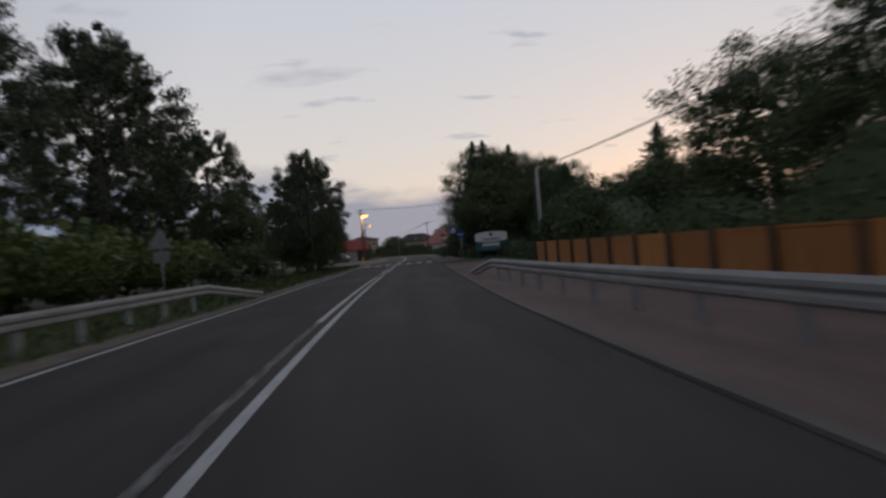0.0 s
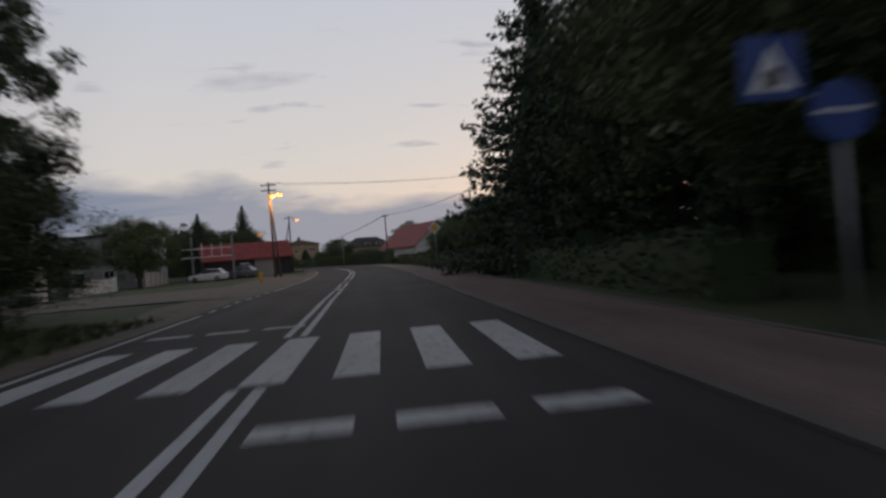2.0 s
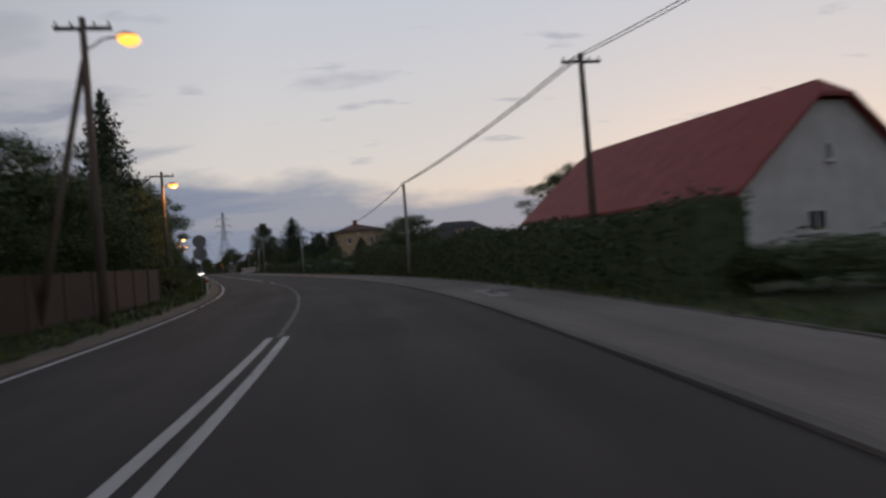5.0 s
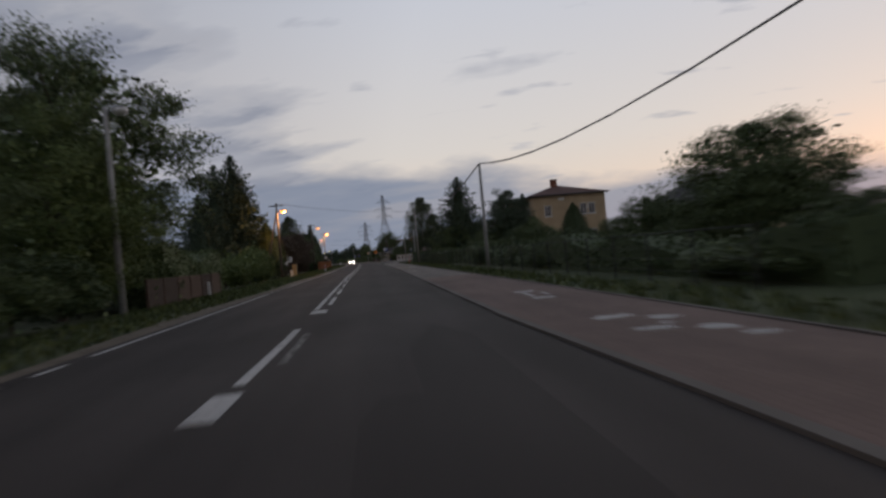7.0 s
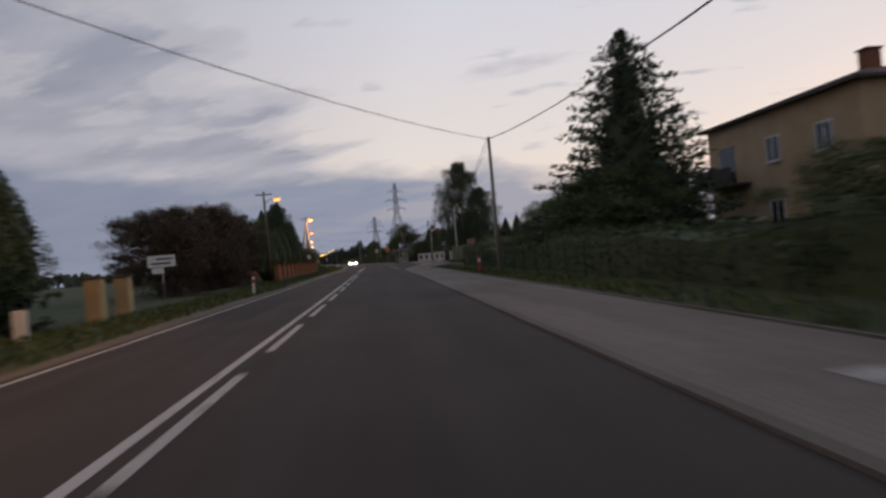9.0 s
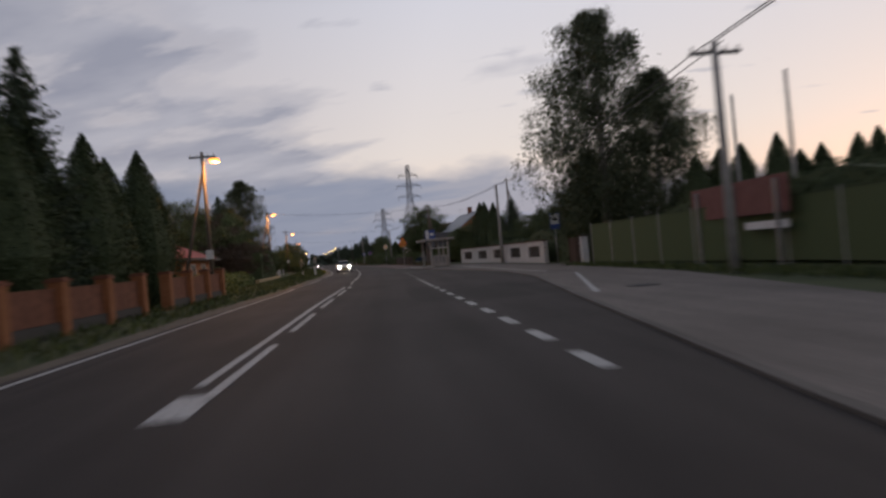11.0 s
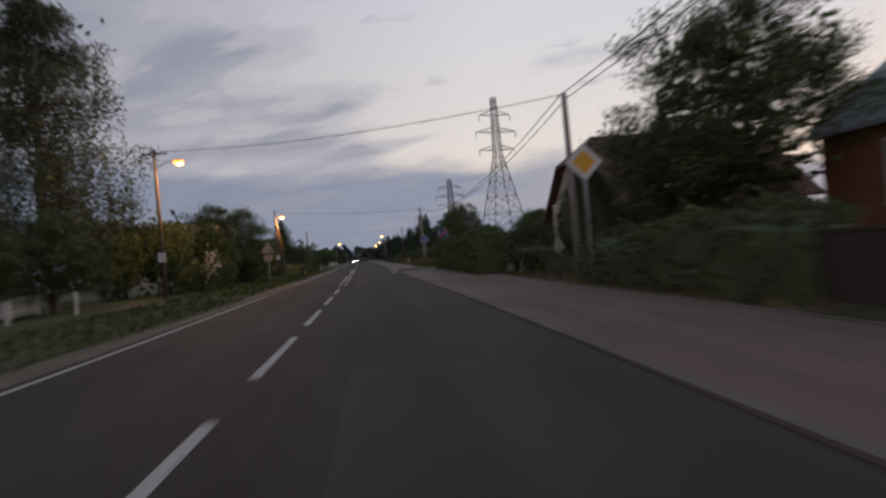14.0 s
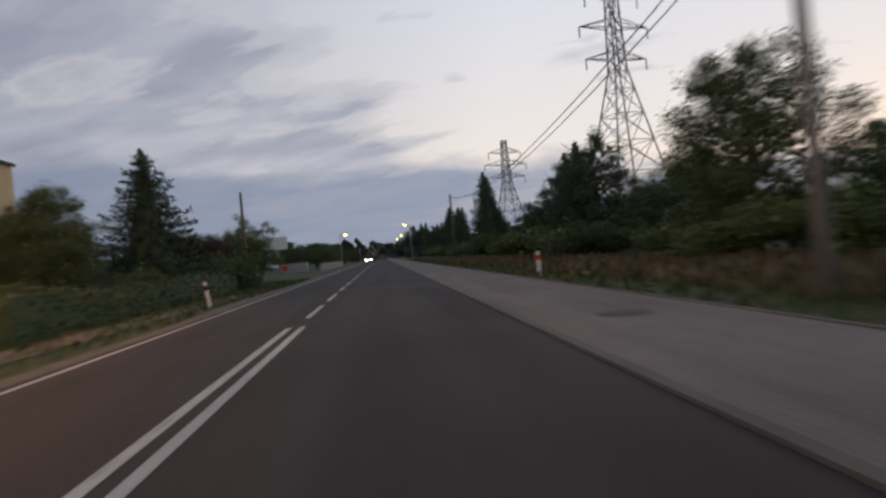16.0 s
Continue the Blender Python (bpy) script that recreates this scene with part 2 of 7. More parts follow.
M = {
    "asphalt": laid_material("asphalt", (0.032, 0.0276, 0.0255), (0.067, 0.0583, 0.054), 0.80, 0.22, tracks=0.035),
    "asphalt_side": material("asphalt_side", (0.038, 0.035, 0.033), (0.070, 0.065, 0.061), 0.5, 0.8, 0.3, fine=80, spec=0.2),
    "paint": laid_material("road_paint", (0.38, 0.375, 0.365), (0.60, 0.59, 0.57), 0.7, 0.3, wear=(0.36, (0.10, 0.095, 0.09))),
    "worn_paint": laid_material("worn_paint", (0.18, 0.172, 0.163), (0.33, 0.317, 0.302), 0.75, 0.3, wear=(0.46, (0.045, 0.041, 0.039))),
    "cycle_paint": laid_material("cycle_paint", (0.34, 0.33, 0.32), (0.55, 0.54, 0.52), 0.75, 0.3, wear=(0.40, (0.15, 0.135, 0.12))),
    "kerb": laid_material("kerb_concrete", (0.105, 0.095, 0.085), (0.20, 0.182, 0.165), 0.88, 0.3, blocks=(10.0, 1.0)),
    "paving": laid_material("paving_grey", (0.150, 0.132, 0.117), (0.275, 0.243, 0.217), 0.88, 0.3, blocks=(0.2, 0.1)),
    "paving_red": laid_material("paving_red", (0.138, 0.098, 0.084), (0.245, 0.172, 0.148), 0.88, 0.3, blocks=(0.2, 0.1)),
    "gravel": material("gravel", (0.085, 0.068, 0.05), (0.19, 0.158, 0.12), 1.5, 0.95, 0.6, fine=35),
    "grass": material("grass_ground", (0.024, 0.040, 0.013), (0.072, 0.086, 0.030), 0.35, 0.95, 0.8, fine=22),
    "blades": material("grass_blades", (0.030, 0.052, 0.014), (0.105, 0.125, 0.036), 0.6, 0.9, 0, island=0.7),
    "dry_blades": material("dry_grass_blades", (0.075, 0.058, 0.028), (0.185, 0.142, 0.078), 0.6, 0.9, 0, island=0.7),
    "leaf": material("broad_leaves", (0.040, 0.066, 0.022), (0.114, 0.148, 0.052), 0.5, 0.7, 0, island=0.6, obj=0.2),
    "leaf_light": material("light_leaves", (0.065, 0.100, 0.026), (0.150, 0.185, 0.050), 0.6, 0.7, 0, island=0.6),
    "leaf_red": material("dark_red_leaves", (0.040, 0.030, 0.020), (0.105, 0.068, 0.042), 0.6, 0.7, 0, island=0.6),
    "willow": material("willow_leaves", (0.036, 0.052, 0.025), (0.098, 0.118, 0.060), 0.6, 0.7, 0, island=0.6),
    "needle": material("spruce_needles", (0.024, 0.041, 0.022), (0.068, 0.096, 0.055), 0.6, 0.8, 0, island=0.6),
    "thuja": material("thuja_scales", (0.029, 0.050, 0.020), (0.078, 0.106, 0.042), 0.8, 0.8, 0, island=0.6),
    "bark": material("bark", (0.045, 0.036, 0.028), (0.12, 0.095, 0.075), 6, 0.95, 0.8, stretch=(3, 3, 0.6)),
    "birch_bark": material("birch_bark", (0.10, 0.095, 0.09), (0.45, 0.43, 0.40), 3, 0.9, 0.4, stretch=(1, 1, 4)),
    "wood_dark": material("dark_wood", (0.024, 0.019, 0.016), (0.060, 0.047, 0.039), 3, 0.85, 0.4, obj=0.4, stretch=(4, 4, 0.5)),
    "wood_brown": material("brown_fence_wood", (0.040, 0.024, 0.017), (0.085, 0.050, 0.034), 3, 0.85, 0.4, obj=0.4, stretch=(4, 4, 0.5)),
    "wood_orange": material("orange_wood", (0.30, 0.115, 0.025), (0.50, 0.21, 0.055), 2, 0.7, 0.3, obj=0.3, stretch=(4, 4, 0.5)),
    "pole_wood": material("pole_wood", (0.075, 0.058, 0.045), (0.17, 0.135, 0.105), 4, 0.9, 0.5, stretch=(5, 5, 0.3)),
    "pole_pale": material("weathered_pole_wood", (0.20, 0.185, 0.165), (0.34, 0.318, 0.288), 4, 0.9, 0.5, stretch=(5, 5, 0.3)),
    "concrete": material("pole_concrete", (0.23, 0.224, 0.212), (0.40, 0.39, 0.37), 3, 0.85, 0.3, fine=30),
    "steel": material("galvanised_steel", (0.25, 0.26, 0.27), (0.42, 0.43, 0.44), 3, 0.5, 0.1, metal=0.6),
    "rail": material("guard_rail_steel", (0.21, 0.205, 0.195), (0.34, 0.335, 0.32), 2, 0.65, 0.1, metal=0.2),
    "dark_metal": material("dark_metal", (0.02, 0.02, 0.022), (0.05, 0.05, 0.052), 4, 0.6, 0.1, metal=0.4),
    "white_wall": material("white_render", (0.46, 0.452, 0.44), (0.66, 0.652, 0.635), 1.0, 0.9, 0.2, fine=25),
    "grey_wall": material("grey_render", (0.22, 0.21, 0.20), (0.36, 0.345, 0.33), 1.0, 0.9, 0.2, fine=25),
    "cream_wall": material("cream_render", (0.46, 0.36, 0.22), (0.62, 0.50, 0.32), 0.8, 0.9, 0.2, fine=25),
    "tan_wall": material("tan_render", (0.34, 0.25, 0.155), (0.47, 0.35, 0.22), 0.8, 0.9, 0.2, fine=25),
    "sand_wall": material("sand_plinth", (0.33, 0.25, 0.13), (0.48, 0.38, 0.22), 1.5, 0.9, 0.2, fine=25),
    "brick": material("red_brick", (0.14, 0.055, 0.032), (0.26, 0.105, 0.060), 2, 0.9, 0.3, fine=18, stretch=(1, 1, 3)),
    "brick_orange": material("orange_brick", (0.26, 0.095, 0.035), (0.38, 0.16, 0.07), 2, 0.9, 0.3, fine=18, stretch=(1, 1, 3)),
    "roof_red": material("red_roof_sheet", (0.20, 0.032, 0.026), (0.34, 0.065, 0.05), 1.2, 0.65, 0.2, fine=14),
    "roof_brown": material("brown_roof", (0.060, 0.027, 0.021), (0.13, 0.062, 0.048), 1.2, 0.8, 0.2, fine=14),
    "roof_grey": material("grey_sheet_roof", (0.22, 0.24, 0.27), (0.36, 0.38, 0.41), 1.2, 0.5, 0.15, fine=14),
    "roof_dark": material("dark_roof", (0.03, 0.028, 0.03), (0.075, 0.07, 0.07), 1.2, 0.8, 0.2, fine=14),
    "glass": material("window_glass", (0.015, 0.017, 0.02), (0.03, 0.033, 0.037), 2, 0.08, 0, spec=0.8),
    "frame": material("window_frame", (0.55, 0.54, 0.52), (0.72, 0.71, 0.69), 4, 0.6, 0.05),
    "white_paint": material("white_paint", (0.55, 0.55, 0.54), (0.74, 0.74, 0.73), 4, 0.6, 0.05),
    "blue": material("sign_blue", (0.015, 0.045, 0.20), (0.03, 0.08, 0.30), 4, 0.5, 0.02),
    "sign_white": material("sign_white", (0.62, 0.62, 0.62), (0.76, 0.76, 0.76), 4, 0.5, 0.02),
    "sign_yellow": material("sign_yellow", (0.72, 0.36, 0.02), (0.85, 0.47, 0.05), 4, 0.5, 0.02),
    "sign_orange": material("sign_orange", (0.72, 0.26, 0.02), (0.85, 0.36, 0.04), 4, 0.5, 0.02),
    "sign_red": material("sign_red", (0.40, 0.02, 0.02), (0.58, 0.045, 0.035), 4, 0.5, 0.02),
    "sign_back": material("sign_back", (0.16, 0.165, 0.17), (0.26, 0.265, 0.27), 3, 0.6, 0.05, metal=0.3),
    "teal": material("board_teal", (0.010, 0.085, 0.080), (0.02, 0.13, 0.12), 4, 0.5, 0.02),
    "black": material("black_paint", (0.012, 0.012, 0.012), (0.03, 0.03, 0.03), 4, 0.6, 0.02),
    "bollard": material("bollard_yellow", (0.60, 0.30, 0.02), (0.78, 0.42, 0.05), 3, 0.6, 0.05),
    "car_white": material("car_white", (0.60, 0.60, 0.60), (0.72, 0.72, 0.72), 1, 0.3, 0.0),
    "car_grey": material("car_grey", (0.10, 0.105, 0.115), (0.16, 0.165, 0.175), 1, 0.3, 0.0, metal=0.4),
    "tyre": material("tyre_rubber", (0.015, 0.015, 0.015), (0.03, 0.03, 0.03), 8, 0.9, 0.2),
    "plate": material("number_plate", (0.65, 0.50, 0.08), (0.78, 0.60, 0.12), 4, 0.5, 0.0),
    "wire": material("wire_black", (0.03, 0.03, 0.033), (0.06, 0.06, 0.065), 4, 0.6, 0.0),
    "pylon": material("pylon_steel", (0.10, 0.105, 0.115), (0.18, 0.185, 0.20), 2, 0.6, 0.05, metal=0.4),
    "sodium": material("sodium_lamp", (0.9, 0.5, 0.2), (1.0, 0.6, 0.3), 4, 0.4, 0.0, emit=(1.0, 0.34, 0.05, 3.0)),
    "sodium_far": material("far_sodium_lamp", (0.9, 0.5, 0.2), (1.0, 0.6, 0.3), 4, 0.4, 0.0, emit=(1.0, 0.46, 0.06, 22.0)),
    "headlamp": material("headlamp", (0.9, 0.9, 0.85), (1.0, 1.0, 0.95), 4, 0.4, 0.0, emit=(1.0, 0.93, 0.78, 40.0)),
    "lamp_off": material("lamp_glass", (0.5, 0.5, 0.5), (0.7, 0.7, 0.7), 4, 0.3, 0.0),
    "far_wood": material("far_trees", (0.03, 0.042, 0.03), (0.062, 0.078, 0.052), 0.1, 0.9, 0, island=0.6),
    "flower": material("white_flowers", (0.45, 0.42, 0.36), (0.62, 0.58, 0.50), 3, 0.8, 0, island=0.6),
    "plum": material("faded_red_board", (0.14, 0.05, 0.045), (0.22, 0.09, 0.08), 3, 0.7, 0.1),
    "bin_blue": material("bin_blue", (0.03, 0.06, 0.13), (0.05, 0.09, 0.18), 3, 0.6, 0.05),
}

# ---- the road's line ----
HEAD = [radians(r[3] + 5.42) for r in ROWS]
STATION = [0.0]
for a, b in zip(ROWS, ROWS[1:]):
    STATION.append(STATION[-1] + math.hypot(b[1] - a[1], b[2] - a[2]))
S_GRID = np.arange(-80.0, 1300.0, 0.5)
H_GRID = np.interp(S_GRID, STATION, HEAD)
D_GRID = np.stack([-np.sin(H_GRID), np.cos(H_GRID)], 1)
P_GRID = np.concatenate([np.zeros((1, 2)), np.cumsum((D_GRID[1:] + D_GRID[:-1]) * 0.25, 0)])
P_GRID -= P_GRID[160]


def at(s, d, z=0.0):
    """The place s metres along the drive and d metres to the right of it."""
    h = float(np.interp(s, S_GRID, H_GRID))
    x = float(np.interp(s, S_GRID, P_GRID[:, 0]))
    y = float(np.interp(s, S_GRID, P_GRID[:, 1]))
    return Vector((x + math.cos(h) * d, y + math.sin(h) * d, z))


def spot(s, d, z=0.0, turn=0.0, scale=(1, 1, 1)):
    h = float(np.interp(s, S_GRID, H_GRID))
    if isinstance(scale, (int, float)):
        scale = (scale,) * 3
    return Matrix.Translation(at(s, d, z)) @ Matrix.Rotation(h + radians(turn), 4, "Z") @ Matrix.Diagonal((*scale, 1))


def line(*knots):
    ks, vs = zip(*knots)
    return lambda s: float(np.interp(s, ks, vs))


MID = line((-80, -1.4), (5, -1.4), (35, -1.15), (50, -1.25), (76, -1.75), (93, -1.75), (112, -1.45), (160, -1.6), (185, -1.5),
           (205, -1.5), (245, -1.9), (322, -2.0), (336, -1.8), (347, -1.5), (372, -1.4), (410, -1.45), (440, -1.65), (491, -1.82), (1300, -1.8))
LEFT = line((-80, -4.9), (8, -4.9), (20, -4.45), (41, -4.3), (55, -4.75), (80, -5.25), (100, -4.7), (160, -5.0), (245, -5.15), (322, -5.15),
            (345, -4.65), (372, -4.48), (410, -4.6), (440, -4.8), (491, -4.84), (1300, -4.8))
RIGHT = line((-80, 2.45), (13, 2.4), (36, 2.75), (46, 2.8), (60, 2.45), (74, 2.15), (89, 2.05), (120, 2.4), (158, 2.62), (172, 2.6), (198, 2.33),
             (205, 2.1), (242, 2.25), (312, 2.2), (318.5, 2.85), (329, 4.35), (340, 6.1), (348, 6.4), (356, 6.0), (368, 4.2), (374, 3.5),
             (382, 2.7), (390, 2.45), (403, 2.5), (438, 2.2), (445, 2.05), (491, 2.1), (1300, 2.1))


# ---- building helpers ----
def mesh_object(name, verts, faces, mat, parent=None, smooth=False):
    me = bpy.data.meshes.new(name)
    me.from_pydata([tuple(v) for v in verts], [], [tuple(f) for f in faces])
    me.materials.append(mat)
    if smooth:
        me.polygons.foreach_set("use_smooth", [True] * len(me.polygons))
    ob = new(name, me)
    ob.parent = parent
    return ob


def part(name, bm, mat, parent, label="", smooth=False):
    me = bpy.data.meshes.new(name)
    bmesh.ops.recalc_face_normals(bm, faces=bm.faces)
    bm.to_mesh(me)
    bm.free()
    me.materials.append(mat)
    if smooth:
        me.polygons.foreach_set("use_smooth", [True] * len(me.polygons))
    ob = new(name, me)
    ob.parent = parent
    if label:
        tagged(ob, label)
    return ob


def thing(name, m, label, category, group=""):
    ob = new(name)
    ob.empty_display_size = 0.2
    ob.matrix_basis = m
    return tagged(ob, label, category, group)


def box(bm, x0, x1, y0, y1, z0, z1, bevel=0.0):
    r = bmesh.ops.create_cube(bm, size=1.0)
    for v in r["verts"]:
        v.co = Vector((x0 + (v.co.x + 0.5) * (x1 - x0), y0 + (v.co.y + 0.5) * (y1 - y0), z0 + (v.co.z + 0.5) * (z1 - z0)))
    if bevel:
        edges = {e for v in r["verts"] for e in v.link_edges}
        bmesh.ops.bevel(bm, geom=list(edges), offset=bevel, segments=1, affect="EDGES")
    return bm


def rod(bm, a, b, r0, r1=None, n=10):
    a, b = Vector(a), Vector(b)
    d = b - a
    m = Matrix.Translation((a + b) / 2) @ d.to_track_quat("Z", "Y").to_matrix().to_4x4()
    bmesh.ops.create_cone(bm, cap_ends=True, segments=n, radius1=r0, radius2=r0 if r1 is None else r1, depth=d.length, matrix=m)
    return bm


def ball(bm, c, r, squash=1.0, n=10):
    bmesh.ops.create_uvsphere(bm, u_segments=n, v_segments=max(6, n // 2), radius=r, matrix=Matrix.Translation(c) @ Matrix.Diagonal((1, 1, squash, 1)))
    return bm


def slab(bm, outline, y0, y1):
    """A plate with an outline in x and z, from y0 to y1."""
    front = [bm.verts.new((x, y0, z)) for x, z in outline]
    back = [bm.verts.new((x, y1, z)) for x, z in outline]
    bm.faces.new(front)
    bm.faces.new(list(reversed(back)))
    n = len(outline)
    for i in range(n):
        bm.faces.new((front[i], back[i], back[(i + 1) % n], front[(i + 1) % n]))
    return bm


def B():
    return bmesh.new()


def ribbon(name, s0, s1, lo, hi, z, mat, step=2.0, drop=0.0, parent=None):
    """A strip along the road between two offsets (numbers or functions of s), with sides when drop is set."""
    lo_f = lo if callable(lo) else (lambda s: lo)
    hi_f = hi if callable(hi) else (lambda s: hi)
    n = max(1, int(math.ceil((s1 - s0) / step)))
    verts, faces = [], []
    for i in range(n + 1):
        s = s0 + (s1 - s0) * i / n
        a, b = at(s, lo_f(s), z), at(s, hi_f(s), z)
        verts += [a, b]
        if drop:
            verts += [a - Vector((0, 0, drop)), b - Vector((0, 0, drop))]
    k = 4 if drop else 2
    for i in range(n):
        p, q = i * k, (i + 1) * k
        faces.append((p, p + 1, q + 1, q))
        if drop:
            faces += [(p + 2, p, q, q + 2), (p + 1, p + 3, q + 3, q + 1)]
    if drop:
        e = n * k
        faces += [(0, 2, 3, 1), (e, e + 1, e + 3, e + 2)]
    ob = mesh_object(name, verts, faces, mat, parent)
    # across and along the road, in metres
    flat = []
    for i in range(n + 1):
        s = s0 + (s1 - s0) * i / n
        a, b = lo_f(s) - MID(s), hi_f(s) - MID(s)
        flat += [(a, s), (b, s)] * (2 if drop else 1)
    uv = ob.data.uv_layers.new(name="along")
    uv.data.foreach_set("uv", [c for l in ob.data.loops for c in flat[l.vertex_index]])
    return ob


# ---- ground, road, kerbs ----
def ground_sheet():
    n, size = 60, 2600.0
    verts, faces = [], []
    for j in range(n + 1):
        for i in range(n + 1):
            x, y = (i / n - 0.5) * size - 60, (j / n - 0.5) * size + 300
            verts.append((x, y, -0.06))
    for j in range(n):
        for i in range(n):
            a = j * (n + 1) + i
            faces.append((a, a + 1, a + n + 2, a + n + 1))
    tagged(mesh_object("ground", verts, faces, M["grass"]), "flat dark grassy ground reaching to the horizon", "ground", kind="structure")


ground_sheet()
road = tagged(ribbon("road", -80, 1200, lambda s: LEFT(s) - 0.28, lambda s: RIGHT(s) + 0.02, 0.0, M["asphalt"], 2.0, 0.1),
              "dark grey asphalt two-lane road with worn white markings", "road", kind="structure")
tagged(ribbon("road_shoulder", -80, 1200, lambda s: LEFT(s) - 0.95 - 0.25 * math.sin(s * 0.21), lambda s: LEFT(s) - 0.27, -0.012, M["gravel"], 2.0, 0.06),
       "pale gravel shoulder along the road", "shoulder", kind="structure")


def pavement(name, s0, s1, lo, hi, mat, label):
    ob = ribbon(name, s0, s1, lo, hi, 0.032, mat, 2.0, 0.12)
    return tagged(ob, label, "pavement", kind="structure")


KERB_IN = lambda s: RIGHT(s) + 0.13
for s0, s1 in ((-80, 48.5), (58, 466.5), (477.5, 1200)):
    k = ribbon("kerb", s0, s1, lambda s: RIGHT(s), KERB_IN, 0.038, M["kerb"], 2.0, 0.12)
    tagged(k, "pale concrete kerb beside the road", "kerb", kind="structure")
pavement("pavement_1", -80, 28, KERB_IN, lambda s: RIGHT(s) + 3.4, M["paving_red"], "brownish block paving behind a guard rail")
pavement("pavement_10", 28, 48.5, KERB_IN, lambda s: line((28, 6.3), (40, 6.4), (48.5, 5.7))(s), M["paving_red"], "reddish block paving before a side road")
pavement("pavement_2", 58, 118, KERB_IN, lambda s: 4.55, M["paving_red"], "reddish block paving beside the road")
pavement("pavement_3", 118, 196, KERB_IN, lambda s: 5.05, M["paving"], "grey block paving beside the road")
pavement("pavement_4", 196, 226, KERB_IN, lambda s: 4.85, M["paving_red"], "reddish block paving beside the road")
pavement("pavement_5", 226, 316, KERB_IN, lambda s: 4.75, M["paving"], "grey block paving beside the road")
pavement("pavement_6", 316, 386, KERB_IN, line((316, 5.4), (322, 7.2), (334, 9.3), (350, 10.3), (372, 8.8), (386, 6.2)), M["paving"], "grey block paving at the bus stop")
pavement("pavement_7", 386, 446, KERB_IN, lambda s: 5.3, M["paving_red"], "reddish block paving beside the road")
pavement("pavement_8", 446, 466.5, KERB_IN, lambda s: 4.75, M["paving"], "grey block paving beside a hedge")
pavement("pavement_9", 477.5, 1200, KERB_IN, line((477.5, 4.3), (492, 4.95), (1200, 4.95)), M["paving"], "grey block paving beside the road")
for s0, s1, d in ((60, 118, 4.55), (118, 196, 5.05), (196, 316, 4.8), (386, 446, 5.3), (480, 900, 4.95)):
    tagged(ribbon("edging", s0, s1, d + 0.003, d + 0.08, 0.055, M["kerb"], 2.0, 0.2), "thin concrete edging between paving and grass", "edging", kind="structure")
tagged(ribbon("edging", 342.74, 367.79, line((342.74, 7.26), (346.73, 7.17), (355.55, 7.11), (359.45, 7.03), (367.79, 6.94)), line((342.74, 7.38), (346.73, 7.29), (355.55, 7.23), (359.45, 7.15), (367.79, 7.06)), 0.037, M["paint"], 1.0),
       "pale line of blocks along the bus stop paving", "edging", kind="structure")
tagged(ribbon("edging", 374, 390, line((374, 5.4), (382, 4.05), (390, 2.62)), line((374, 5.52), (382, 4.17), (390, 2.74)), 0.037, M["paint"], 2.0),
       "pale line of blocks across the bus stop paving", "edging", kind="structure")


def side_road(name, s0, s1, d0, d1, flare, mat, label, z=-0.004):
    """A road that leaves at right angles, with rounded mouth."""
    n = 10
    verts, faces = [], []
    for i in range(n + 1):
        u = i / n
        d = d0 + (d1 - d0) * u ** 2
        w = flare * max(0.0, 1 - abs(d - d0) / 6.0) ** 2
        for s in (s0 - w, s1 + w):
            p = at(s, d, z)
            verts.append(p)
    for i in range(n):
        a = i * 2
        faces.append((a, a + 2, a + 3, a + 1))
    return tagged(mesh_object(name, verts, faces, mat), label, "road", kind="structure")


side_road("side_road_1", 49.5, 57, 2.5, 5.6, 1.0, M["asphalt_side"], "asphalt lay-by between stretches of block paving")
side_road("side_road_2", 468, 475.5, 2.0, 60, 1.6, M["asphalt_side"], "asphalt side road mouth between hedge and bank")
side_road("side_road_3", 86, 103, -4.8, -60, 4.0, M["gravel"], "wide sandy gravel yard entrance beside the road", -0.008)
for s0, s1, d1 in ((164, 169, -9), (297, 303, -14), (365, 371, -14), (404, 408, -11), (446, 450, -12), (488, 493, -18)):
    side_road("drive", s0, s1, -4.9, d1, 1.2, M["gravel"], "worn gravel drive crossing the grass verge", -0.008)
tagged(ribbon("verge_path", 486, 520, -8.2, -6.9, -0.02, M["paving"], 2.0, 0.04), "narrow pale path on the grass verge", "path", kind="structure")
tagged(ribbon("yard_path", 100, 128, -10.5, -7.0, -0.02, M["gravel"], 2.0, 0.04), "sandy strip on the verge", "path", kind="structure")

# ---- markings ----
def mark(name, s0, s1, off, width, mat="paint", z=0.006):
    f = off if callable(off) else (lambda s: off)
    ob = ribbon(name, s0, s1, lambda s: f(s) - width / 2, lambda s: f(s) + width / 2, z, M[mat], 2.0, 0.0, road)
    return ob


def dashes(name, s0, s1, on, gap, off, width, mat="paint"):
    s = s0
    while s < s1:
        mark(name, s, min(s + on, s1), off, width, mat)
        s += on + gap


